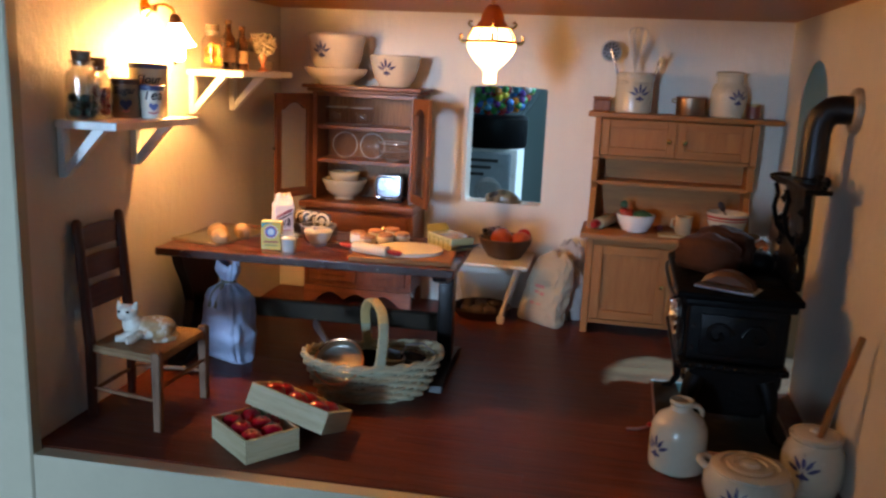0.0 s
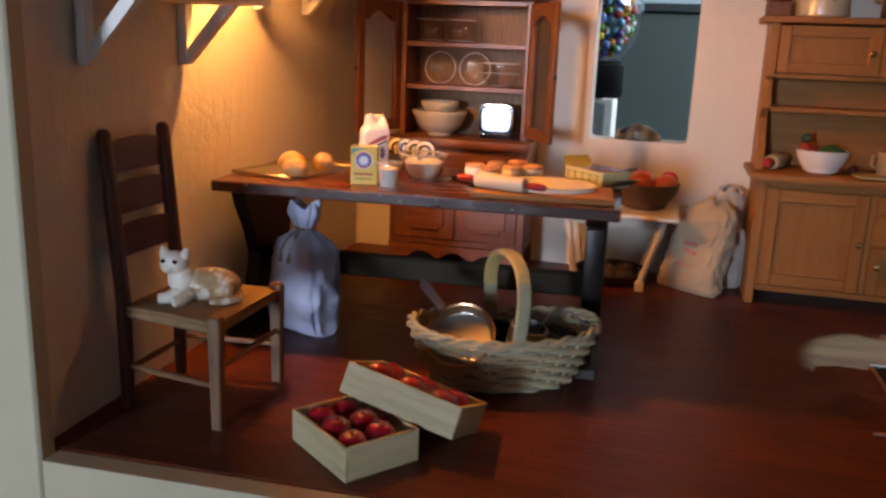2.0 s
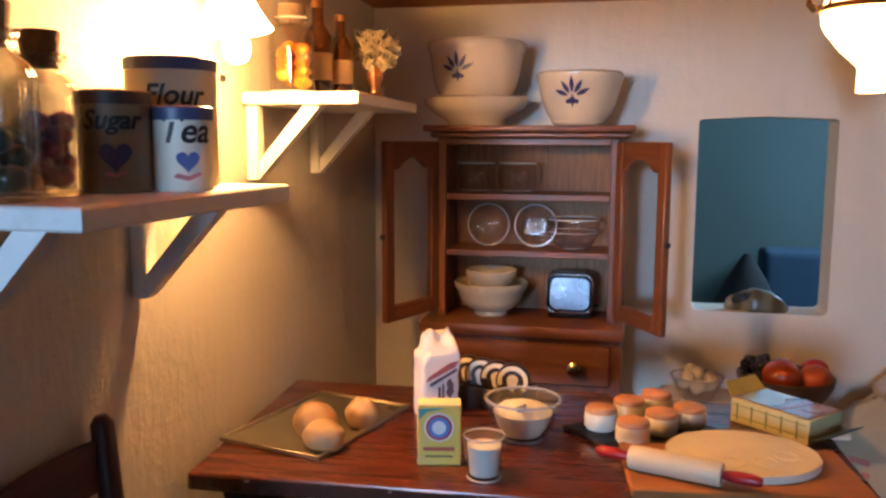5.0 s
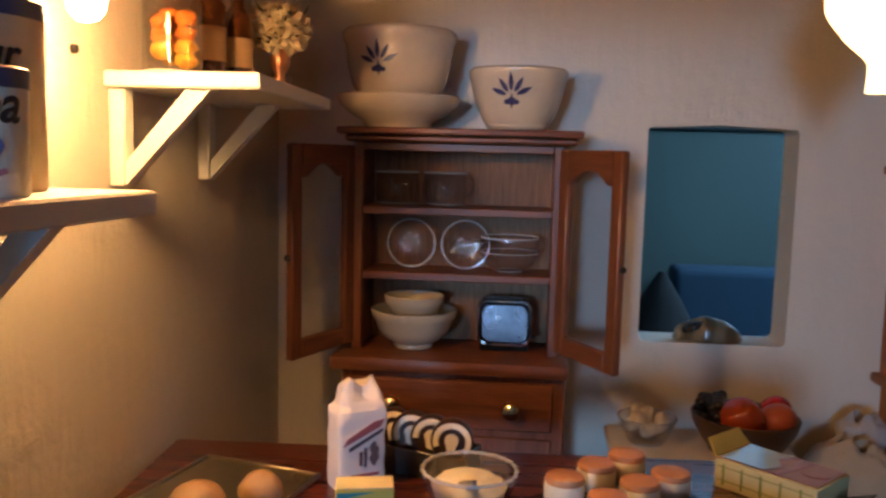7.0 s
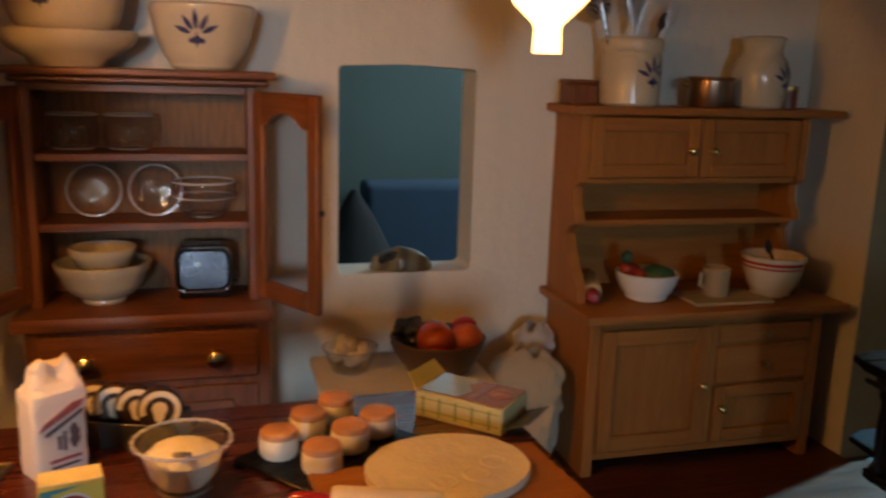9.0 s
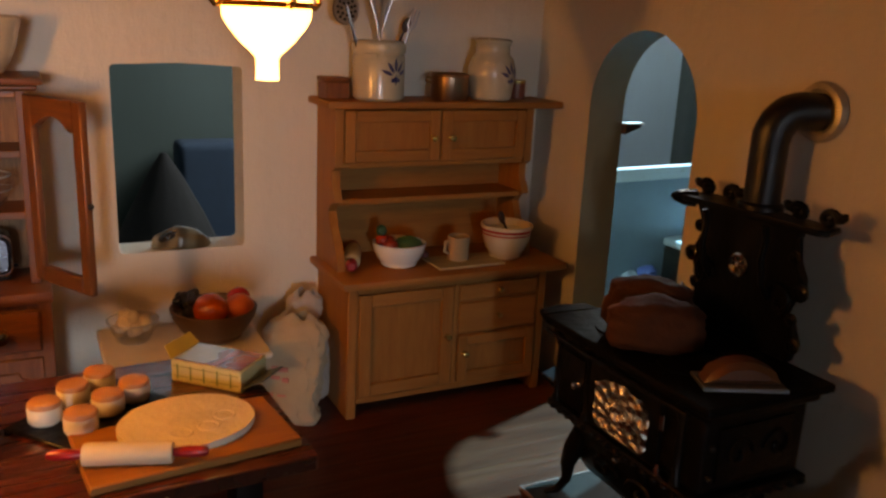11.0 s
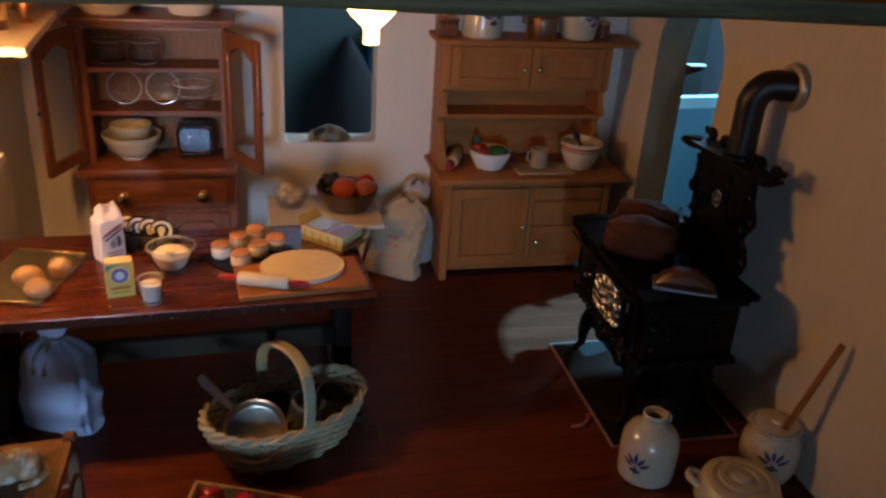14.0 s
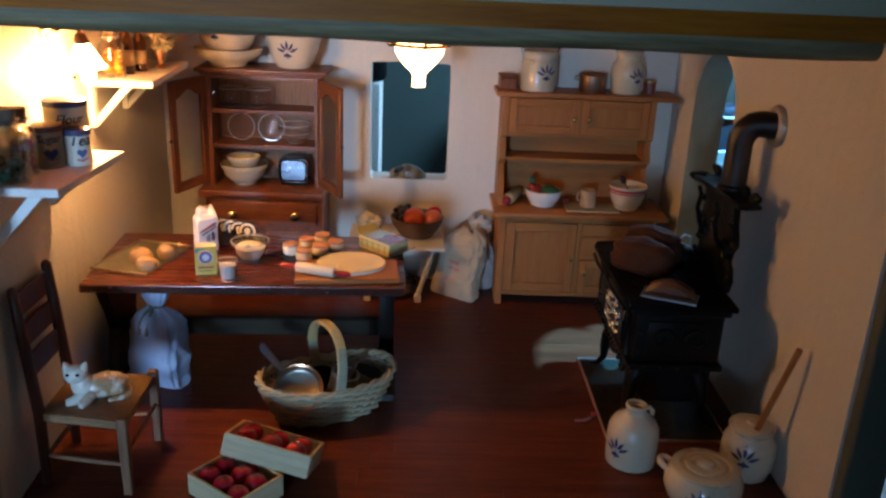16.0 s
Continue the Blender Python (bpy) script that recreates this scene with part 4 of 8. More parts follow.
PIN_RED = plain("dark_red_handle", (0.34, 0.014, 0.020), 0.3, vary=0.2, coat=0.3)
RED = plain("red_enamel", (0.45, 0.012, 0.016), 0.25, vary=0.15, coat=0.5)
PIN_W = plain("pale_pin_wood", (0.66, 0.55, 0.40), 0.5, vary=0.08, grain=10)


def rolling_pin(name, x, y, z, yaw, L, r, body, label, knob=1.0):
    t = thing(name, x, y, z + r, yaw, label, "rolling pin")
    side = rot("Y", 90)
    part("roller", lathe([(0, -L / 2), (r * 0.9, -L / 2), (r, -L / 2 + 0.01), (r, L / 2 - 0.01), (r * 0.9, L / 2), (0, L / 2)], 24, m=side), body, t)
    for s in (-1, 1):
        prof = [(0, 0), (r * 0.32, 0), (r * 0.42 * knob, 0.015), (r * 0.52 * knob, 0.05), (r * 0.46 * knob, 0.085), (r * 0.3 * knob, 0.10), (0, 0.102)]
        part("handle", lathe(prof, 14, m=(rot("Y", 90 * s) @ mv(0, 0, L / 2))), PIN_RED, t, "red painted handle")


rolling_pin("rolling_pin", 0.375, 7.00, HW, 68, 0.26, 0.045, PALE_W["z"], "brown rolling pin with red handles on the hutch worktop", 1.45)


def fruit_dish():
    prof = [(0.07, 0.0), (0.08, 0.006), (0.12, 0.05), (0.142, 0.10), (0.148, 0.135)]
    vessel("white_bowl", 0.605, 6.89, HW, prof, plain("white_china", (0.80, 0.79, 0.75), 0.2, vary=0.03, coat=0.5), "white china bowl filled with vegetables", "bowl", wall=0.01)
    G = plain("cabbage_green", (0.035, 0.12, 0.05), 0.5, vary=0.35, grain=14, relief=0.008)
    G2 = plain("leaf_green", (0.02, 0.075, 0.03), 0.5, vary=0.3)
    R = plain("tomato_red", (0.36, 0.035, 0.02), 0.3, vary=0.2, coat=0.3)

    def veg(name, label, x, y, z, r, mat, seed, squash=0.85):
        t = thing(name, x, y, HW + z, 0, label, name.split("_")[-1])
        part("flesh", blob(r, r, r * squash, 0.12, 2.5, seed, 3), mat, t)
        return t

    veg("green_cabbage", "small green cabbage in a white bowl", 0.655, 6.875, 0.115, 0.078, G, 1, 0.7)
    veg("red_tomato", "glossy red tomato in a white bowl", 0.545, 6.865, 0.125, 0.042, R, 2)
    veg("red_tomato", "glossy red tomato in a white bowl", 0.56, 6.94, 0.13, 0.040, R, 3)
    t = veg("red_radish", "red radish with a green leafy top in a white bowl", 0.515, 6.92, 0.145, 0.035, R, 4)
    part("leaf_tuft", blob(0.03, 0.026, 0.028, 0.35, 4, 6, 3, m=mv(-0.005, 0, 0.055)), G2, t, "dark green leaves")


fruit_dish()


def small_board():
    t = thing("chopping_board", 0.98, 6.84, HW, 0, "pale wooden board on the hutch worktop", "board")
    part("board", boxm(-0.20, -0.115, 0, 0.22, 0.12, 0.014, 0.005), PALE_W["x"], t)
    k = thing("red_berry", 0.80, 6.97, HW + 0.026, 0, "small dark red berries beside the mug", "fruit")
    part("berry", blob(0.026, 0.026, 0.026, 0.05, sub=2), plain("dark_berry", (0.12, 0.015, 0.02), 0.35), k)


small_board()


TAN_MUG = plain("tan_mug_glaze", (0.40, 0.29, 0.18), 0.35, vary=0.1, grain=14, coat=0.2)


def mug():
    prof = [(0.058, 0.0), (0.061, 0.005), (0.062, 0.128), (0.064, 0.133)]
    t = vessel("stoneware_mug", 0.965, 6.87, HW + 0.015, prof, TAN_MUG, "tan stoneware mug on a pale board", "mug", wall=0.008)
    part("handle", tube([(-0.060, 0, 0.112), (-0.088, -0.01, 0.110), (-0.092, -0.01, 0.055), (-0.060, 0, 0.038)], 0.010, 8), TAN_MUG, t)


mug()


def striped_bowl():
    prof = [(a * 0.87, b * 0.88) for a, b in ((0.085, 0.0), (0.095, 0.008), (0.135, 0.07), (0.160, 0.14), (0.168, 0.19), (0.176, 0.215), (0.174, 0.228))]
    t = vessel("striped_mixing_bowl", 1.275, 6.87, HW, prof, STONEWARE, "cream mixing bowl with red stripes and a spoon", "bowl", wall=0.013)
    for z0, z1 in ((0.148, 0.157), (0.167, 0.182)):
        m = [(radius_at(prof, z0) + 0.001, z0), (radius_at(prof, z0) + 0.003, z0 + 0.001), (radius_at(prof, z1) + 0.003, z1 - 0.001), (radius_at(prof, z1) + 0.001, z1)]
        part("stripe", lathe(m, 40, closed=True), RED, t, "red glaze stripe")
    part("batter", lathe([(0, 0.165), (0.07, 0.167), (0.130, 0.164), (0.118, 0.13), (0, 0.105)], 28), plain("batter", (0.70, 0.60, 0.44), 0.4, vary=0.08, grain=6, relief=0.02), t, "pale batter")


striped_bowl()
utensil("mixing_spoon", "dark wooden spoon resting in a striped mixing bowl", (1.30, 6.87, HW + 0.12), (1.20, 6.84, HW + 0.285), spoon)
# ---- on the trestle table ----
TZ = 0.8005
CRUST = plain("bread_crust", (0.46, 0.28, 0.13), 0.5, vary=0.25, grain=7, relief=0.012)


def baking_tray():
    t = thing("baking_tray", -2.115, 5.425, TZ, -14, "worn tin baking tray with small bread loaves", "tray")
    w, d = 0.175, 0.265
    OLIVE_TIN = plain("olive_tin", (0.42, 0.39, 0.30), 0.30, 0.9, vary=0.2, grain=10, relief=0.003)
    part("base", boxm(-w, -d, 0, w, d, 0.008, 0.002), OLIVE_TIN, t)
    for nm, b in (("rim", (-w - 0.012, -d, 0, -w, d, 0.016)), ("rim", (w, -d, 0, w + 0.012, d, 0.016)), ("rim", (-w - 0.012, -d - 0.012, 0, w + 0.012, -d, 0.016)), ("rim", (-w - 0.012, d, 0, w + 0.012, d + 0.012, 0.016))):
        part(nm, boxm(*b, 0.003), OLIVE_TIN, t)


baking_tray()


def loaf(x, y, yaw, rx, ry, rz, seed, z=TZ + 0.0085, label="small round golden bread loaf on a tin tray", name="bread_roll"):
    t = thing(name, x, y, z + rz * 0.72, yaw, label, "bread", "bread rolls")
    part("crust", blob(rx, ry, rz, 0.08, 1.8, seed, 4, flat=0.72), CRUST, t)


loaf(-2.085, 5.305, 20, 0.068, 0.060, 0.062, 1)
loaf(-1.965, 5.415, 0, 0.055, 0.052, 0.056, 2)
loaf(-2.02, 5.205, -10, 0.066, 0.055, 0.050, 3)


def soda_box():
    t = thing("yellow_carton", -1.66, 5.20, TZ, 12, "small yellow carton with a round blue, white and red emblem", "carton")
    Y = plain("yellow_card", (0.66, 0.48, 0.085), 0.5, vary=0.08, grain=12, wear=(0.60, 0.47, 0.16))
    part("carton", boxm(-0.063, -0.035, 0, 0.063, 0.035, 0.178, 0.003), Y, t)
    part("top_face", boxm(-0.062, -0.034, 0.1785, 0.062, 0.034, 0.1805, 0), plain("pale_card", (0.72, 0.66, 0.42), 0.5), t)
    y = -0.0365
    for nm, r, c, k in (("emblem_rim", 0.043, (0.75, 0.72, 0.66), 0), ("emblem_ring", 0.038, (0.40, 0.04, 0.04), 1), ("emblem_disc", 0.031, (0.10, 0.20, 0.50), 2), ("emblem_core", 0.020, (0.66, 0.68, 0.70), 3)):
        part(nm, lathe([(0, 0), (r, 0), (r, 0.001), (0, 0.001)], 24, m=mv(0, y - 0.001 * k, 0.115) @ rot("X", 90)), plain(nm, c, 0.5), t)
    part("blue_corner", slab([(-0.06, 0.135), (-0.06, 0.17), (0.02, 0.172), (-0.035, 0.16)], "y", y, y + 0.001), plain("teal_print", (0.06, 0.26, 0.27), 0.5), t)
    part("print_bar", boxm(-0.045, y - 0.001, 0.045, 0.045, y, 0.056, 0), plain("red_print", (0.45, 0.10, 0.05), 0.5), t)
    part("print_bar", boxm(-0.04, y - 0.001, 0.026, 0.04, y, 0.031, 0), plain("olive_print", (0.16, 0.14, 0.05), 0.5), t)


soda_box()


def flour_bag():
    t = thing("flour_bag", -1.765, 5.62, TZ, 34, "crumpled white paper flour bag with red and dark print", "bag")
    bm = bmn()
    w, d, h, seg, rows = 0.068, 0.050, 0.215, 36, 22
    rings = []
    for i in range(rows):
        f = i / (rows - 1)
        top = max(0, (f - 0.70) / 0.30)
        z = h * min(1, f / 0.70) + 0.075 * top
        ww, dd = w * (1 - 0.42 * top ** 1.4), d * (1 - 0.78 * top ** 0.9)
        ring = []
        for j in range(seg):
            a = 2 * math.pi * (j + 0.5) / seg
            c, s_ = math.cos(a), math.sin(a)
            e = 0.24 + 0.3 * top
            px, py = ww * math.copysign(abs(c) ** e, c), dd * math.copysign(abs(s_) ** e, s_)
            big = noise.noise(Vector((px * 26 + 3, py * 26, z * 24)))
            fine = noise.noise(Vector((px * 60, py * 60 + 7, z * 55)))
            k = 0.0025 + 0.012 * min(1, max(0, (f - 0.45) / 0.35))
            n = k * big + 0.35 * k * fine
            ring.append(bm.verts.new((px + n * (1 if c > 0 else -1), py + n * (1 if s_ > 0 else -1), z + (0.030 * noise.noise(Vector((px * 30 + 1, 2.0, 5.0))) + 0.8 * n) * top)))
        rings.append(ring)
    for a, b in zip(rings, rings[1:]):
        for j in range(seg):
            bm.faces.new((a[j], a[(j + 1) % seg], b[(j + 1) % seg], b[j]))
    bm.faces.new(rings[0])
    bm.faces.new(rings[-1])
    part("paper", bm, plain("white_paper", (0.72, 0.63, 0.59), 0.6, vary=0.05, grain=8, relief=0.006), t, angle=22)
    RP, DP = plain("faded_red_print", (0.36, 0.10, 0.11), 0.6, vary=0.3), plain("dark_print", (0.12, 0.085, 0.10), 0.6, vary=0.3)
    y = -d - 0.0040
    part("print_band", slab([(-0.058, 0.128), (0.048, 0.172), (0.060, 0.192), (0.030, 0.188), (-0.045, 0.148)], "y", y, y + 0.003), RP, t, "faded red slanting band")
    part("print_band", slab([(-0.040, 0.112), (0.055, 0.158), (0.055, 0.168), (-0.042, 0.122)], "y", y, y + 0.003), DP, t, "dark slanting band")
    part("print_shape", slab([(0.030 + (0.012 + 0.004 * math.sin(k * 2.2)) * math.cos(2 * math.pi * k / 16), 0.100 + 0.034 * math.sin(2 * math.pi * k / 16)) for k in range(16)], "y", y, y + 0.003), DP, t, "dark printed shape")
    part("print_bar", boxm(-0.012, y, 0.072, -0.004, y + 0.003, 0.108, 0), DP, t)
    part("print_bar", boxm(0.002, y, 0.066, 0.009, y + 0.003, 0.118, 0), DP, t)
    part("print_bar", boxm(-0.035, y, 0.040, 0.045, y + 0.003, 0.048, 0), RP, t)
    part("print_bar", boxm(-0.030, y, 0.024, 0.040, y + 0.003, 0.030, 0), DP, t)


flour_bag()


def milk_glass():
    t = thing("glass_cup", -1.512, 5.115, TZ, 0, "small glass cup filled with white sugar", "cup")
    prof = [(0.046, 0.0), (0.048, 0.004), (0.056, 0.09), (0.060, 0.118), (0.058, 0.122)]
    part("cup", lathe(shell(prof, 0.006, 0.01), 28), GLASS, t)
    edge_ring(0.0565, 0.121, 0.0032, t)
    edge_ring(0.047, 0.003, 0.0030, t, "foot_ring")
    part("sugar", lathe([(0, 0.012), (0.040, 0.012), (0.048, 0.094), (0.03, 0.101), (0, 0.104)], 24), plain("white_sugar", (0.80, 0.77, 0.72), 0.7, vary=0.03, grain=40, relief=0.01), t, "white sugar")


milk_glass()


def cream_bowl():
    t = thing("glass_mixing_bowl", -1.445, 5.45, TZ, 0, "clear glass bowl of whipped cream with fluted rim", "bowl")
    prof = [(0.060, 0.0), (0.066, 0.006), (0.095, 0.045), (0.112, 0.095), (0.119, 0.125), (0.117, 0.130)]
    part("glass", lathe(shell(prof, 0.008, 0.01), 36), GLASS, t)
    rim = []
    for k in range(96):
        a = 2 * math.pi * k / 96
        r = 0.1165 + 0.0025 * math.cos(24 * a)
        rim.append((r * math.cos(a), r * math.sin(a), 0.129))
    part("fluted_rim", tube(rim, 0.0048, 6, loop=True), RIM_HIGHLIGHT, t, "pale fluted ring painting the rim highlight")
    edge_ring(0.062, 0.004, 0.0035, t, "foot_ring")
    top = [(0, 0.014), (0.056, 0.014), (0.080, 0.045), (0.094, 0.088), (0.078, 0.103), (0.04, 0.110), (0, 0.114)]
    bm = lathe(top, 32)
    for v in bm.verts:
        if v.co.z > 0.09:
            v.co.z += 0.010 * noise.noise(v.co * 40)
    part("cream", bm, plain("whipped_cream", (0.87, 0.82, 0.68), 0.55, vary=0.05, grain=20, relief=0.014), t, "thick yellowish cream")


cream_bowl()
utensil("silver_spoon", "small dark spoon dipped into a bowl of cream", (-1.46, 5.42, TZ + 0.095), (-1.425, 5.325, TZ + 0.145), lambda t, L: part("spoon", tube([(0, 0, 0), (0, 0, L)], [0.014, 0.006], 8), TIN, t))
CHOC = plain("chocolate", (0.035, 0.015, 0.008), 0.35, vary=0.3, grain=12, relief=0.006)
VANILLA = plain("vanilla_cream", (0.82, 0.74, 0.57), 0.5, vary=0.05)


def swiss_rolls():
    t = thing("loaf_pan", -1.585, 5.765, TZ, -20, "dark metal loaf pan holding chocolate roll slices", "pan")
    w, d, h = 0.135, 0.075, 0.075
    bm = bmn()
    for (x0, y0, x1, y1) in ((-w, -d, w, -d + 0.008), (-w, d - 0.008, w, d), (-w, -d + 0.008, -w + 0.008, d - 0.008), (w - 0.008, -d + 0.008, w, d - 0.008)):
        box(bm, x0, y0, 0.0, x1, y1, h, 0.002)
    box(bm, -w, -d, 0, w, d, 0.006)
    part("pan", bm, plain("dark_pan_metal", (0.12, 0.12, 0.12), 0.3, 0.9, vary=0.2), t)
    for i, x in enumerate((-0.105, -0.045, 0.02, 0.085)):
        s = thing("chocolate_roll", 0, 0, 0, 0, "slice of chocolate roll with a cream spiral", "cake", "roll slices")
        s.matrix_world = t.matrix_world @ put(x, -0.01 - 0.004 * i, 0.072, 0, 0, 22)
        R, zc = 0.059, 0.036
        m = mv(0, 0, zc) @ rot("X", 90)
        part("sponge", lathe([(0, -0.02), (R - 0.003, -0.02), (R, -0.016), (R, 0.016), (R - 0.003, 0.02), (0, 0.02)], 32, m=m), CHOC, s)
        turn = (0, 14, -10, 6)[i]
        arcs = [radians(-48 + turn + 8.0 * k) for k in range(31)]
        outer = [((0.0555 - 0.0001 * k) * math.cos(a), zc + (0.0555 - 0.0001 * k) * math.sin(a)) for k, a in enumerate(arcs)]
        inner = [((0.0395 - 0.0001 * k) * math.cos(a), zc + (0.0395 - 0.0001 * k) * math.sin(a)) for k, a in enumerate(arcs)]
        part("cream_spiral", slab(outer + inner[::-1], "y", -0.0225, -0.0195), VANILLA, s, "pale cream spiral")
        core = [(0.020 * math.cos(a), zc + 0.004 + 0.019 * math.sin(a)) for a in [radians(-30 + 24 * k) for k in range(11)]] + [(-0.013, zc - 0.030), (0.004, zc - 0.036)]
        part("cream_centre", slab(core, "y", -0.0225, -0.0195), VANILLA, s)


swiss_rolls()


def biscuits():
    t = thing("biscuit_tray", -1.065, 5.575, TZ, 40, "dark iron tray of six golden-topped biscuits", "tray")
    part("tray", boxm(-0.215, -0.155, 0, 0.215, 0.155, 0.014, 0.006), IRON, t)
    SIDE = plain("pale_dough", (0.78, 0.71, 0.59), 0.6, vary=0.06, grain=16)
    TOPB = plain("golden_top", (0.58, 0.27, 0.13), 0.5, vary=0.25, grain=9, relief=0.008, wear=(0.70, 0.46, 0.28))
    for k, (x, y) in enumerate(((-1.24, 5.555), (-1.14, 5.445), (-1.15, 5.665), (-1.05, 5.555), (-1.06, 5.755), (-0.96, 5.63))):
        b = thing("biscuit", x + 0.035, y, TZ + 0.0145, k * 50, "round pale biscuit with a golden baked top", "biscuit", "biscuits on the tray")
        part("crumb", lathe([(0, 0), (0.045, 0), (0.052, 0.01), (0.053, 0.05), (0.050, 0.056), (0, 0.056)], 24), SIDE, b)
        part("top_crust", lathe([(0, 0.056), (0.050, 0.056), (0.052, 0.062), (0.048, 0.072), (0.03, 0.077), (0, 0.078)], 24), TOPB, b, "golden brown top")


biscuits()


def pastry_board():
    t = thing("pastry_board", -0.815, 5.265, TZ, 6, "tan wooden pastry board under a sheet of rolled dough", "board")
    part("board", boxm(-0.315, -0.175, 0, 0.315, 0.175, 0.030, 0.006), OAK_W["x"], t)
    d = thing("rolled_dough", -0.80, 5.335, TZ + 0.0305, 8, "round flat sheet of rolled-out pale dough", "dough")
    bm = bmn()
    ring = [(0.215 * (1 + 0.02 * math.sin(3 * a + 1)) * math.cos(a), 0.185 * (1 + 0.02 * math.cos(2 * a)) * math.sin(a)) for a in [2 * math.pi * k / 40 for k in range(40)]]
    slab(ring, "z", 0, 0.022, bm, 0.006)
    PASTRY = plain("rolled_pastry", (0.76, 0.68, 0.53), 0.6, vary=0.10, grain=5, relief=0.05)
    part("sheet", bm, PASTRY, d)
    for cx, cy in ((-0.045, -0.085), (0.045, -0.075), (0.115, -0.025)):
        part("cutter_mark", tube([(cx + 0.032 * math.cos(2 * math.pi * k / 20), cy + 0.032 * math.sin(2 * math.pi * k / 20), 0.0215) for k in range(20)], 0.0035, 6, loop=True), PASTRY, d, "raised ring left by a cutter")


pastry_board()
rolling_pin("rolling_pin", -0.995, 5.155, TZ + 0.0305, -18, 0.25, 0.034, PIN_W, "cream rolling pin with red handles lying on the pastry board")


def cake_box():
    t = thing("cake_mix_box", -0.615, 5.735, TZ, -44, "open yellow-green food carton lying flat with a red picture", "box")
    G = plain("yellow_green_card", (0.56, 0.52, 0.27), 0.45, vary=0.15, grain=9)
    L, W, H = 0.145, 0.09, 0.082
    part("carton", boxm(-L, -W, 0, L, W, H, 0.003), G, t)
    part("picture_panel", boxm(-L + 0.006, -W + 0.008, H + 0.001, L - 0.006, W - 0.006, H + 0.003, 0), plain("glossy_red_print", (0.26, 0.07, 0.06), 0.12, vary=0.3, grain=6, relief=0, coat=1.0), t, "glossy dark red printed face")
    # The pale blue field holds print and painted window glare together.
    LAV, VIO = plain("pale_blue_glare_print", (0.30, 0.42, 0.55), 0.10, vary=0.08, coat=1.0), plain("violet_print", (0.34, 0.20, 0.27), 0.12, vary=0.15, coat=1.0)
    part("picture_field", slab([(-L + 0.010, -W + 0.012), (-0.012, -W + 0.012), (0.010, -0.02), (-0.022, 0.03), (0.004, W - 0.010), (-L + 0.010, W - 0.010)], "z", H + 0.0035, H + 0.0045), LAV, t, "pale blue area of print with glare painted in")
    part("picture_band", slab([(0.014, -W + 0.012), (0.036, -W + 0.012), (0.058, W - 0.010), (0.020, W - 0.010), (0.030, -0.02)], "z", H + 0.0035, H + 0.0045), VIO, t)
    part("picture_patch", slab(disc2(0.092, 0.01, 0.036, 20), "z", H + 0.0035, H + 0.0045), plain("brown_print", (0.30, 0.09, 0.05), 0.15, vary=0.2, coat=1.0), t, "brown printed shape")
    for k in range(5):
        x = -0.12 + k * 0.055
        part("print_bar", boxm(x, -W - 0.0015, 0.012, x + 0.006, -W - 0.0005, H - 0.012, 0), plain("green_print", (0.16, 0.22, 0.07), 0.5), t)
    for z in (0.022, 0.060):
        part("print_line", boxm(-L + 0.01, -W - 0.0012, z, L - 0.01, -W - 0.0004, z + 0.004, 0), plain("olive_line", (0.30, 0.30, 0.12), 0.5), t)
    part("end_flap", slab([(-W, 0), (W, 0), (W - 0.012, 0.055), (-W + 0.012, 0.055)], "x", 0, 0.004), plain("ochre_card", (0.50, 0.33, 0.06), 0.6), t, "open ochre flap", at=put(-L, 0, H, 0, -38, 0))
    # This flap is card in shade; the shade is in its colour.
    part("end_flap", slab([(-W, 0), (W, 0), (W - 0.012, 0.085), (-W + 0.012, 0.085)], "x", -0.004, 0), plain("shade_dark_card", (0.06, 0.07, 0.06), 0.5), t, "open flap with its shade put into the colour", at=put(L, 0, 0.015, 0, 65, 0))


cake_box()

# ---- white stool table with bowls ----


def stool_table():
    t = thing("stool_table", -0.56, 6.91, 0, 0, "small whitewashed wooden stool table with splayed legs", "table")
    W_ = plain("whitewashed_wood", (0.70, 0.64, 0.54), 0.6, vary=0.1, grain=10, wear=(0.52, 0.42, 0.30))
    part("top", boxm(-0.385, -0.29, 0.465, 0.385, 0.29, 0.498, 0.008), W_, t)
    part("apron", boxm(-0.26, -0.19, 0.40, 0.26, -0.17, 0.464, 0.003), W_, t)
    part("apron", boxm(-0.26, 0.17, 0.40, 0.26, 0.19, 0.464, 0.003), W_, t)
    for sx in (-1, 1):
        for sy in (-1, 1):
            a, b = Vector((sx * 0.27, sy * 0.18, 0.464)), Vector((sx * 0.215 + (0 if sx < 0 else 0), sy * 0.20, 0.055))
            b = Vector((-0.225 if sx < 0 else 0.185, sy * 0.195, 0.055))
            a = Vector((-0.30 if sx < 0 else 0.30, sy * 0.20, 0.464))
            pts = [a.lerp(b, k / 8) for k in range(9)]
            part("leg", tube(pts, [0.022, 0.018, 0.024, 0.016, 0.022, 0.024, 0.018, 0.022, 0.020], 10), W_, t)
            part("foot_block", boxm(b.x - 0.028, b.y - 0.028, 0, b.x + 0.028, b.y + 0.028, 0.06, 0.006), W_, t)


stool_table()
SZ = 0.4985


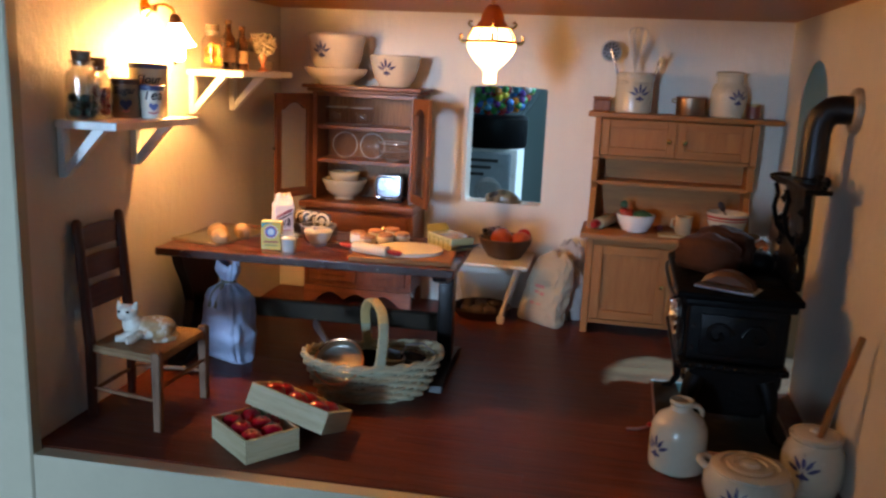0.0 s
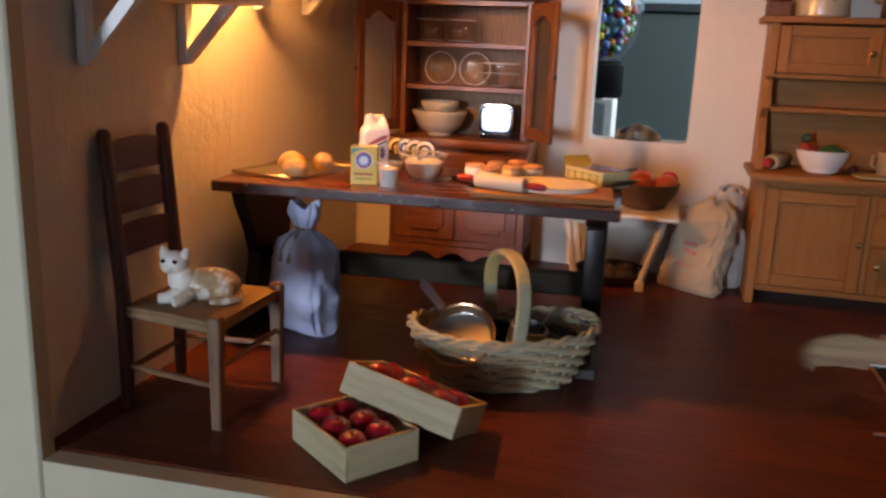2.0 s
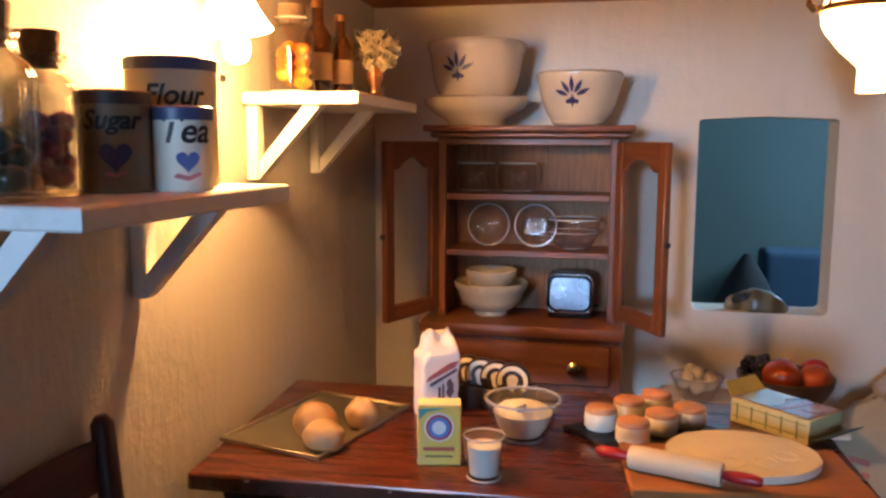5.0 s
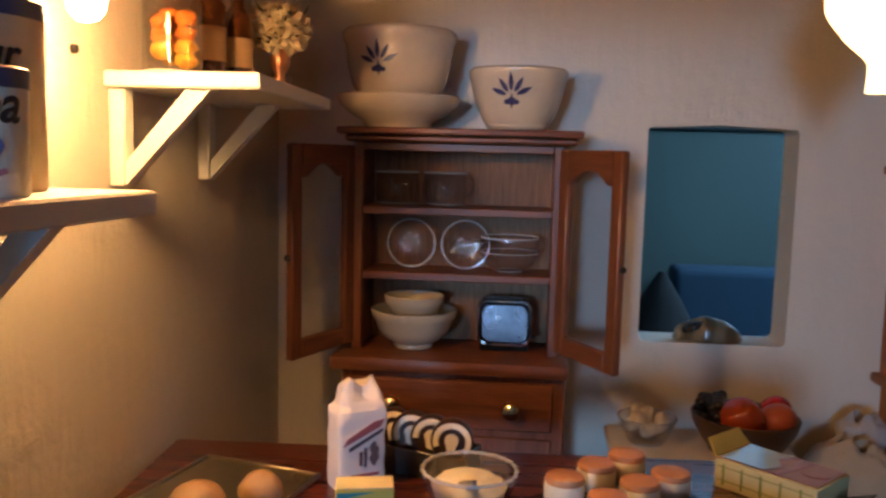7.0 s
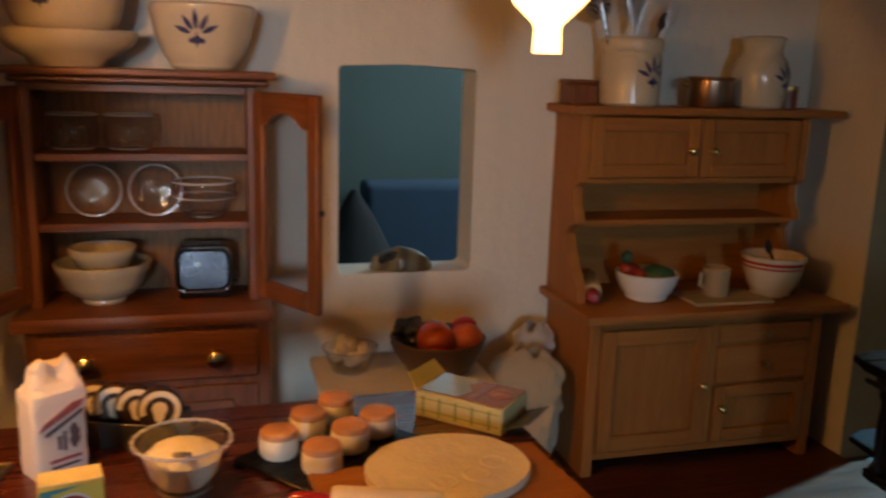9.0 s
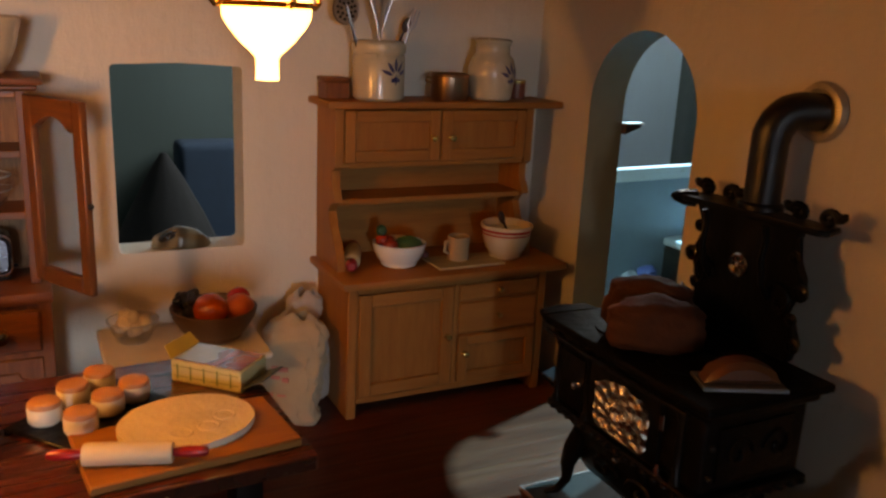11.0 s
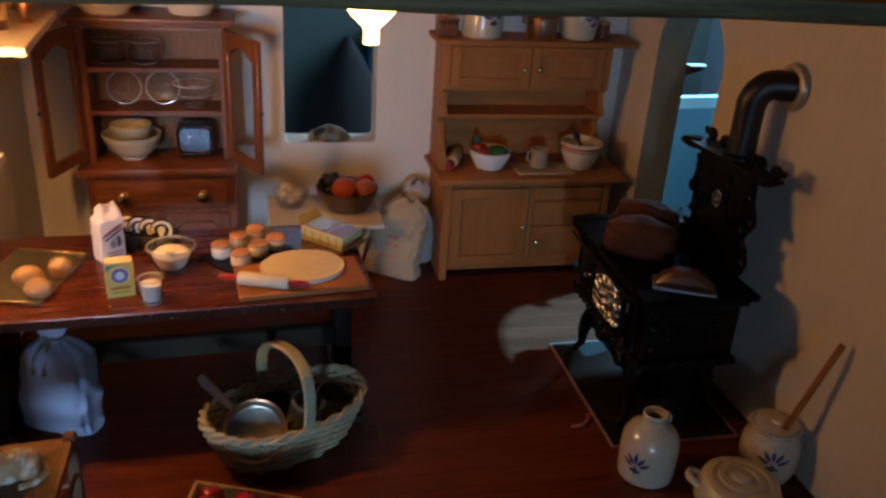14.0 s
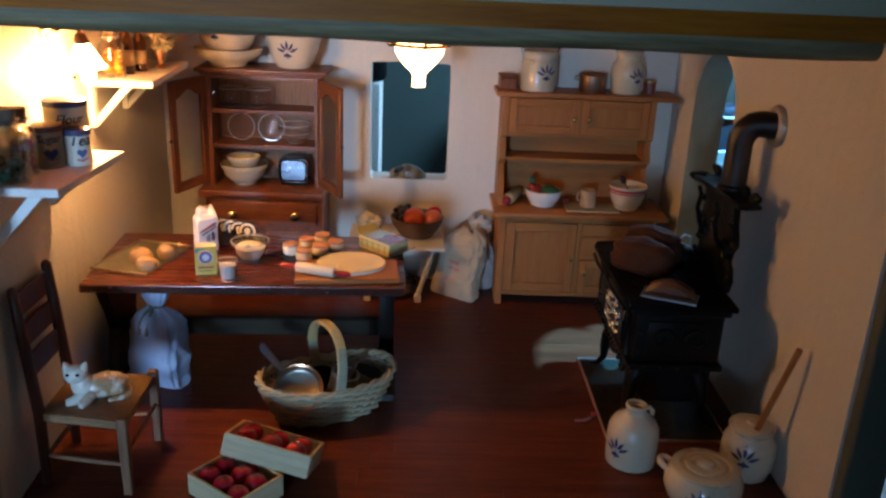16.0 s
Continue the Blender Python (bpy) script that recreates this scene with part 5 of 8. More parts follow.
def fruit_bowl():
    BR = plain("brown_wooden_bowl", (0.085, 0.043, 0.024), 0.5, vary=0.2, grain=9)
    prof = [(0.11, 0.0), (0.125, 0.006), (0.17, 0.06), (0.205, 0.12), (0.216, 0.165)]
    vessel("wooden_fruit_bowl", -0.40, 6.92, SZ, prof, BR, "brown wooden bowl piled with fruit", "bowl", wall=0.014)
    O = plain("orange_glaze", (0.42, 0.060, 0.010), 0.12, vary=0.2, grain=6, relief=0.002, coat=0.8)
    P = plain("peach_skin", (0.52, 0.12, 0.06), 0.35, vary=0.25, grain=5, wear=(0.50, 0.05, 0.05))
    K = plain("dark_grapes", (0.014, 0.012, 0.016), 0.3, vary=0.4)

    def fruit(name, label, x, y, z, r, m, seed, sq=0.9):
        t = thing(name, x, y, SZ + z, seed * 40, label, name.split("_")[-1])
        part("skin", blob(r, r, r * sq, 0.07, 1.5, seed, 3), m, t)

    fruit("orange_squash", "glossy orange squash in a wooden bowl", -0.425, 6.88, 0.165, 0.092, O, 1)
    fruit("pale_peach", "blushed peach in a wooden bowl", -0.275, 6.90, 0.155, 0.078, P, 2)
    fruit("red_apple", "red apple in a wooden bowl", -0.26, 6.98, 0.18, 0.060, RED, 3)
    g = thing("grape_bunch", -0.50, 6.95, SZ + 0.15, 0, "bunch of nearly black grapes over the bowl rim", "grapes")
    random.seed(5)
    for k in range(34):
        a = random.uniform(1.2, 4.6)
        r = random.uniform(0.02, 0.115)
        part("grape", blob(0.024, 0.024, 0.024, 0.05, sub=2, m=mv(r * math.cos(a) * 0.95 + 0.01, r * math.sin(a) * 0.9 + 0.02, random.uniform(-0.02, 0.055) + 0.02 * (1 - r * 6))), K, g)


fruit_bowl()


def egg_bowl():
    prof = [(0.06, 0.0), (0.066, 0.006), (0.10, 0.05), (0.122, 0.10), (0.126, 0.115)]
    t = thing("glass_egg_bowl", -0.785, 6.99, SZ, 0, "clear glass bowl of white eggs on the white table", "bowl")
    part("glass", lathe(shell(prof, 0.008, 0.01), 28), GLASS, t)
    edge_ring(0.122, 0.115, 0.0040, t)
    edge_ring(0.062, 0.004, 0.0035, t, "foot_ring")
    E_ = plain("eggshell", (0.74, 0.66, 0.54), 0.45, vary=0.06, grain=12)
    random.seed(8)
    spots = [(0.0, 0.0, 0.06), (0.06, 0.01, 0.075), (-0.055, 0.02, 0.075), (0.01, -0.055, 0.08), (0.015, 0.06, 0.08), (0.0, 0.0, 0.125), (0.055, -0.045, 0.115), (-0.045, -0.04, 0.12), (-0.03, 0.05, 0.13)]
    for k, (x, y, z) in enumerate(spots):
        e = thing("egg", -0.785 + x, 6.99 + y, SZ + z, k * 47, "small white egg in a glass bowl", "egg", "eggs in the bowl", rx=k * 31)
        part("shell", blob(0.031, 0.031, 0.039, 0.02, sub=2), E_, e)


egg_bowl()


def window_sill_shell():
    t = thing("clam_shell", -0.49, 7.30, 0.8885, 0, "pearly grey-brown sea shell lying on the window sill", "shell")
    m, nt, b = material("pearly_shell")
    w_ = nt.nodes.new("ShaderNodeTexWave")
    w_.inputs["Scale"].default_value, w_.inputs["Distortion"].default_value = 9 / S * 0.35, 3.0
    nt.links.new(nt.nodes.new("ShaderNodeTexCoord").outputs["Object"], w_.inputs["Vector"])
    nt.links.new(ramp(nt, w_.outputs["Fac"], [(0.15, (0.095, 0.064, 0.032)), (0.5, (0.15, 0.108, 0.055)), (0.85, (0.21, 0.16, 0.09))]), b.inputs["Base Color"])
    b.inputs["Roughness"].default_value, b.inputs["Coat Weight"].default_value = 0.35, 0.3
    bm = blob(0.150, 0.072, 0.085, 0.10, 2.0, 4, 4, flat=0.30)
    for v in bm.verts:
        k = max(0, 1 - abs(v.co.x + 0.080) / 0.055)
        v.co.y += 0.040 * k * (1 if v.co.y < 0 else 0)
        v.co.z += 0.026 - 0.014 * max(0, v.co.x / 0.15) - 0.018 * k * (1 if v.co.z > 0.02 else 0)
    sh = part("shell", bm, m, t)
    # A dark lump on the shell paints the shade of its hollow.
    part("opening", blob(0.052, 0.034, 0.020, 0.35, 3, 2, 3, m=mv(-0.070, -0.024, 0.066) @ rot("Y", -22)), plain("shell_hollow_shade", (0.020, 0.015, 0.012), 0.3, vary=0.3), t, "dark lump painting the shade of the hollow")


window_sill_shell()
# ---- shelf things on the side wall ----
S1, S2 = 1.6255, 1.8925
CORK = plain("cork", (0.15, 0.105, 0.07), 0.8, vary=0.3, grain=30, relief=0.01)


def corked_jar(x, y, z, r, h, fill, label, lumps, fill_label, accent=None):
    t = thing("corked_jar", x, y, z, 0, label, "jar")
    prof = [(r * 0.92, 0.0), (r, 0.01), (r, h * 0.60), (r * 0.97, h * 0.65), (r * 0.86, h * 0.70), (r * 0.66, h * 0.735), (r * 0.60, h * 0.76), (r * 0.60, h * 0.80), (r * 0.70, h * 0.82), (r * 0.70, h * 0.85)]
    part("glass", lathe(shell(prof, 0.009, 0.012), 30), JAR_GLASS, t)
    part("lip", tube([(r * 0.69 * math.cos(k * math.pi / 15), r * 0.69 * math.sin(k * math.pi / 15), h * 0.853) for k in range(30)], 0.0045, 6, loop=True), GLASS, t, "rolled glass lip")
    part("cork", lathe([(0, h * 0.78), (r * 0.46, h * 0.78), (r * 0.52, h * 0.88), (r * 0.57, h * 0.99), (r * 0.54, h), (0, h)], 18), CORK, t, "dark cork stopper")
    random.seed(int(r * 1000))
    for k in range(lumps):
        a, q = random.uniform(0, 6.28), r * 0.50
        part("sweet", blob(r * 0.36, r * 0.36, r * 0.30, 0.15, 2, k, 2, m=mv(q * math.cos(k * 2.1 + k // 3 * 0.7), q * math.sin(k * 2.1 + k // 3 * 0.7), 0.015 + r * 0.30 + (k // 3) * r * 0.40)), accent if accent and k == 2 else fill, t, "pale teal sweet" if accent and k == 2 else fill_label if k == 0 else "")
    return t


corked_jar(-2.235, 4.165, S1, 0.085, 0.345, plain("dark_green_candy", (0.006, 0.042, 0.026), 0.3, vary=0.5, grain=9, wear=(0.006, 0.010, 0.010)), "tall corked glass jar of dark green and teal sweets", 9, "dark green sweets", plain("teal_candy", (0.02, 0.20, 0.17), 0.3, vary=0.3, grain=9))
corked_jar(-2.258, 4.34, S1, 0.068, 0.315, plain("magenta_candy", (0.30, 0.03, 0.06), 0.4, vary=0.3, grain=9), "small corked glass jar of magenta sweets", 15, "magenta sweets")


def canister(x, y, r, h, word, body, rim, size, facing, label, heart=0.026, ink=(0.09, 0.13, 0.32)):
    t = thing("storage_tin", x, y, S1, 0, label, "tin", "lettered kitchen tins")
    prof = [(r, 0.0), (r, h - 0.03)]
    part("can", lathe([(0, 0), (r - 0.003, 0), (r, 0.004), (r, h - 0.03), (0, h - 0.03)], 36), body, t)
    part("lid", lathe([(0, h - 0.0295), (r + 0.002, h - 0.0295), (r + 0.003, h - 0.004), (r - 0.004, h), (0, h)], 36), rim, t, "coloured lid rim")
    part("lettering", wrap_mesh(letters(word, size, 0.0015), prof, facing, h * 0.70, 0.002), plain("black_lettering", (0.02, 0.018, 0.02), 0.5), t, "black script word")
    if heart:
        part("heart", wrapped([heart2(heart)], prof, facing + 6, h * 0.36, 0.002), plain("blue_heart", ink, 0.5), t, "painted blue heart")
        swash = [(-size * 0.42, -size * 0.05), (-size * 0.30, size * 0.06), (0, -size * 0.02), (size * 0.34, size * 0.10), (size * 0.40, 0.0), (0, -size * 0.16)]
        part("swash", wrapped([swash], prof, facing + 6, h * 0.19, 0.0022), plain("pink_swash", (0.45, 0.16, 0.17), 0.5), t, "painted pink ribbon")


BLUE_RIM = plain("navy_lid", (0.045, 0.06, 0.14), 0.4)
BROWN_RIM = plain("brown_lid", (0.07, 0.04, 0.03), 0.4)
canister(-2.205, 4.49, 0.074, 0.21, "Sugar", plain("tan_tin", (0.21, 0.155, 0.085), 0.4, vary=0.1), BROWN_RIM, 0.054, -62, "tan storage tin lettered Sugar with a dark heart", 0.035, (0.03, 0.04, 0.11))
canister(-2.09, 4.565, 0.063, 0.180, "Tea", plain("cream_tin", (0.70, 0.66, 0.55), 0.35, vary=0.05), BLUE_RIM, 0.075, -58, "small cream storage tin lettered Tea with a blue heart")
canister(-2.195, 4.705, 0.103, 0.295, "Flour", plain("buff_tin", (0.62, 0.52, 0.34), 0.35, vary=0.06), BLUE_RIM, 0.064, -58, "tall buff storage tin lettered Flour", 0)


def orange_jar():
    x, y, r, h = -2.265, 5.61, 0.076, 0.29
    t = thing("sweet_jar", x, y, S2, 0, "glass jar of orange sweets with a glass lid", "jar")
    prof = [(r * 0.9, 0.0), (r, 0.01), (r, h * 0.62), (r * 0.92, h * 0.70), (r * 0.66, h * 0.76), (r * 0.66, h * 0.82), (r * 0.78, h * 0.84)]
    part("glass", lathe(shell(prof, 0.006, 0.01), 28), GLASS, t)
    edge_ring(r * 0.76, h * 0.845, 0.004, t)
    edge_ring(r * 0.92, 0.004, 0.0035, t, "foot_ring")
    part("lid", lathe([(0, h * 0.78), (r * 0.52, h * 0.78), (r * 0.62, h * 0.92), (r * 0.58, h), (0, h)], 20), CORK, t, "brown cork lid")
    m, m2 = plain("orange_candy", (0.70, 0.20, 0.015), 0.3, vary=0.25), plain("yellow_candy", (0.78, 0.42, 0.03), 0.3, vary=0.2)
    for k in range(11):
        part("sweet", blob(0.030, 0.026, 0.022, 0.25, 2.5, k, 2, m=mv(0.036 * math.cos(k * 2.1), 0.036 * math.sin(k * 2.1), 0.034 + 0.012 * k) @ rot("X", 50 * k)), m2 if k < 4 else m, t, "yellow sweet" if k == 0 else "")


orange_jar()


def dark_bottle(x, y, h, r):
    t = thing("brown_bottle", x, y, S2, 0, "slim dark brown glass bottle on the white shelf", "bottle", "brown bottles")
    part("glass", lathe([(0, 0), (r * 0.95, 0), (r, 0.006), (r, h * 0.62), (r * 0.45, h * 0.76), (r * 0.42, h * 0.92), (0, h * 0.92)], 22), plain("brown_bottle_glass", (0.045, 0.018, 0.008), 0.08, vary=0.2, relief=0, coat=0.6), t)
    part("stopper", lathe([(0, h * 0.921), (r * 0.5, h * 0.921), (r * 0.46, h), (0, h)], 14), DARK_BRASS, t)
    part("paper_label", lathe([(r + 0.001, h * 0.16), (r + 0.002, h * 0.165), (r + 0.002, h * 0.44), (r + 0.001, h * 0.445)], 22, closed=True), plain("aged_label", (0.30, 0.20, 0.10), 0.7), t)


dark_bottle(-2.245, 5.80, 0.335, 0.050)
dark_bottle(-2.205, 5.93, 0.30, 0.046)


def dried_flowers():
    t = thing("flower_vase", -2.125, 6.10, S2, 0, "brass vase with a bunch of cream dried flowers and dark leaves", "vase")
    part("vase", lathe([(0, 0), (0.036, 0), (0.038, 0.008), (0.016, 0.025), (0.014, 0.045), (0.03, 0.075), (0.033, 0.10), (0.020, 0.125), (0.026, 0.135), (0, 0.135)], 22), COPPER, t, "small copper-coloured vase")
    C = plain("dried_petals", (0.50, 0.41, 0.27), 0.8, vary=0.35, grain=25, relief=0.01)
    D = plain("dried_leaves", (0.045, 0.035, 0.018), 0.8, vary=0.3)
    part("flower_mass", blob(0.088, 0.088, 0.070, 0.55, 5.0, 3, 4, m=mv(0, 0, 0.188)), C, t, "dense cream dried petals")
    random.seed(21)
    for k in range(95):
        a, e, q = random.uniform(0, 6.28), random.uniform(-0.6, 1.3), random.uniform(0.8, 1.05)
        c = Vector((0.094 * q * math.cos(a) * math.cos(e * 0.9), 0.094 * q * math.sin(a) * math.cos(e * 0.9), 0.182 + 0.078 * q * math.sin(e)))
        bm = bmn()
        for j in range(8):
            b = random.uniform(0, 6.28)
            d = Vector((math.cos(b), math.sin(b), random.uniform(-0.3, 0.6))).normalized()
            up = Vector((0, 0, 1)).cross(d).normalized() * 0.011
            tip, mid = c + d * 0.022, c + d * 0.012
            bm.faces.new([bm.verts.new(v) for v in (c, mid + up, tip, mid - up)])
        part("flower_head", bm, C, t)
        part("stem", tube([(0, 0, 0.12), c * 0.6 + Vector((0, 0, 0.05)), c], 0.0035, 4), D, t)
    for k in range(7):
        a, e = random.uniform(0, 6.28), random.uniform(0.6, 1.4)
        c = Vector((0.06 * math.cos(a), 0.06 * math.sin(a), 0.21))
        tip = c + Vector((0.035 * math.cos(a), 0.035 * math.sin(a), 0.06))
        w_ = Vector((-math.sin(a), math.cos(a), 0)) * 0.012
        bm = bmn()
        bm.faces.new([bm.verts.new(v) for v in (c, (c + tip) / 2 + w_, tip, (c + tip) / 2 - w_)])
        part("leaf", bm, D, t)


dried_flowers()


def shelf_cup():
    t = thing("white_thimble_cup", -2.20, 6.38, S2, 0, "tiny white cup at the end of the shelf", "cup")
    part("cup", lathe(shell([(0.02, 0), (0.024, 0.004), (0.03, 0.05), (0.034, 0.065)], 0.005, 0.008), 20), STONEWARE_PALE, t)


shelf_cup()
h_ = thing("wall_nail", left_x(5.36) + 0.001, 5.36, 1.925, 0, "small dark nail in the plaster beside the lamp", "nail")
part("nail_head", lathe([(0, 0), (0.012, 0), (0.010, 0.012), (0, 0.014)], 10, m=rot("Y", 90)), IRON_MATT, h_)

# ---- ladder-back chair and the cat figurine ----


def chair():
    c = thing("ladder_back_chair", -2.05, 4.36, 0, 0, "dark-stained ladder-back chair with a woven rush seat", "chair")
    DW = CHAIR_D["z"]
    ys = (-0.175, 0.205)
    for y in ys:
        pts = [(-0.225, y, 0.0), (-0.222, y, 0.42), (-0.25, y, 0.80), (-0.272, y, 1.08), (-0.274, y, 1.098)]
        part("back_post", tube(pts, [0.026, 0.030, 0.029, 0.027, 0.014], 12), DW, c)
    for y in (-0.245, 0.255):
        part("front_leg", slab([(0.198, 0.0), (0.240, 0.0), (0.244, 0.43), (0.236, 0.445), (0.196, 0.445), (0.190, 0.43)], "y", y - 0.022, y + 0.022, bev=0.005), CHAIR_W["z"], c)
    for k, z in enumerate((0.60, 0.765, 0.925)):
        x = -0.235 - 0.035 * (z - 0.45) / 0.4
        bow = 0.016
        out = [(ys[0] + 0.01 + (ys[1] - ys[0] - 0.02) * i / 10, z + 0.118 + 0.012 * math.sin(math.pi * i / 10)) for i in range(11)]
        bm = slab([(ys[0] + 0.01, z), *out, (ys[1] - 0.01, z)][::-1], "x", x - 0.008, x + 0.008)
        part("ladder_slat", bm, CHAIR_D["y"], c)
    # woven rush seat: four triangular fields of cords over a frame
    RUSH = plain("rush_cord", (0.24, 0.135, 0.06), 0.75, vary=0.3, grain=26, relief=0.008)
    A = [Vector((-0.215, -0.19, 0)), Vector((0.23, -0.255, 0)), Vector((0.23, 0.265, 0)), Vector((-0.215, 0.22, 0))]
    mid = Vector((0.01, 0.01, 0))
    seat = part("seat_pad", slab([(p.x, p.y) for p in A], "z", 0.372, 0.414, bev=0.012), RUSH, c, "woven rush seat")
    n = 15
    for i in range(4):
        p, q = A[i], A[(i + 1) % 4]
        for k in range(n):
            f = (k + 0.5) / n
            a, b = p.lerp(mid, f * 0.98), q.lerp(mid, f * 0.98)
            z = 0.4145 + 0.003
            out = (a + b) / 2 - mid
            part("rush_strand", tube([(a.x, a.y, z - 0.004), ((a.x + b.x) / 2, (a.y + b.y) / 2, z), (b.x, b.y, z - 0.004)], 0.0085, 5), RUSH, seat)
    for (a, b, z) in (((-0.222, -0.175), (0.22, -0.245), 0.17), ((-0.222, 0.205), (0.22, 0.255), 0.17), ((0.222, -0.245), (0.222, 0.255), 0.24), ((-0.222, -0.175), (-0.222, 0.205), 0.15)):
        part("stretcher", tube([(*a, z), ((a[0] + b[0]) / 2, (a[1] + b[1]) / 2, z), (*b, z)], [0.010, 0.013, 0.010], 8), CHAIR_W["x"], c)


chair()


def cat_figurine():
    bm = bmn()
    blob(0.135, 0.072, 0.075, 0.06, 2, 3, 4, bm, mv(0.055, 0.02, 0.072) @ rot("Z", 20))
    blob(0.070, 0.060, 0.075, 0.05, 2, 4, 3, bm, mv(-0.055, -0.015, 0.095))
    blob(0.066, 0.058, 0.056, 0.02, 2, 5, 3, bm, mv(-0.085, -0.03, 0.170))
    blob(0.026, 0.020, 0.018, 0.02, 2, 6, 2, bm, mv(-0.098, -0.078, 0.155))
    for x, y, t_ in ((-0.128, -0.026, -22), (-0.042, -0.026, 22)):
        lathe([(0.030, 0.0), (0.021, 0.022), (0.008, 0.044), (0, 0.048)], 10, bm, mv(x, y, 0.200) @ rot("Y", t_))
    tube([(-0.05, -0.05, 0.05), (-0.10, -0.085, 0.024), (-0.135, -0.10, 0.022)], [0.03, 0.026, 0.022], 10, bm)
    tube([(0.0, -0.05, 0.05), (-0.03, -0.105, 0.024), (-0.05, -0.13, 0.022)], [0.03, 0.028, 0.024], 10, bm)
    blob(0.055, 0.045, 0.055, 0.03, 2, 7, 3, bm, mv(0.125, 0.0, 0.055))
    tube([(0.175, 0.06, 0.03), (0.19, 0.0, 0.022), (0.15, -0.05, 0.02), (0.09, -0.07, 0.02)], [0.02, 0.02, 0.018, 0.012], 8, bm)
    for v in bm.verts:
        v.co.z = max(v.co.z, 0.0)
    painted = len(bm.faces)
    for x, y in ((-0.116, -0.076), (-0.064, -0.078)):
        blob(0.014, 0.007, 0.010, 0.0, sub=2, bm=bm, m=mv(x, y, 0.186))
    bm.faces.ensure_lookup_table()
    for f in bm.faces[painted:]:
        f.material_index = 1
    m, nt, b = material("painted_china_cat")
    # tan fur markings on the back, cream elsewhere
    tc, sep = nt.nodes.new("ShaderNodeTexCoord"), nt.nodes.new("ShaderNodeSeparateXYZ")
    nt.links.new(tc.outputs["Object"], sep.inputs[0])
    back = nt.nodes.new("ShaderNodeMapRange")
    back.inputs["From Min"].default_value, back.inputs["From Max"].default_value = -0.05 * S, 0.03 * S
    nt.links.new(sep.outputs["X"], back.inputs["Value"])
    streaks = noise_fac(nt, coords(nt, 1.0, (1.6, 1.2, 1.0)), 9, 3)
    spot = nt.nodes.new("ShaderNodeMapRange")
    spot.inputs["From Min"].default_value, spot.inputs["From Max"].default_value = 0.44, 0.52
    nt.links.new(streaks, spot.inputs["Value"])
    both = nt.nodes.new("ShaderNodeMath")
    both.operation = "MULTIPLY"
    nt.links.new(back.outputs["Result"], both.inputs[0])
    nt.links.new(spot.outputs["Result"], both.inputs[1])
    fine = noise_fac(nt, coords(nt, 1.0), 30, 3)
    cream = ramp(nt, fine, [(0.3, (0.54, 0.51, 0.43)), (0.7, (0.64, 0.62, 0.54))])
    tan = ramp(nt, fine, [(0.3, (0.32, 0.19, 0.09)), (0.7, (0.42, 0.27, 0.14))])
    nt.links.new(mixed(nt, both.outputs[0], cream, tan), b.inputs["Base Color"])
    b.inputs["Roughness"].default_value, b.inputs["Coat Weight"].default_value = 0.4, 0.2
    bump(nt, b, fine, 0.4, 0.004)
    ob = part("cat_figurine", bm, m)
    ob.data.materials.append(IRON)
    ob.matrix_world = put(-2.05, 4.35, 0.4205, 0, 0, 6) @ Matrix.Scale(0.90, 4)
    tagged(ob, "white and tan china cat figurine lying on the chair seat", "figurine")


cat_figurine()

# ---- sacks ----


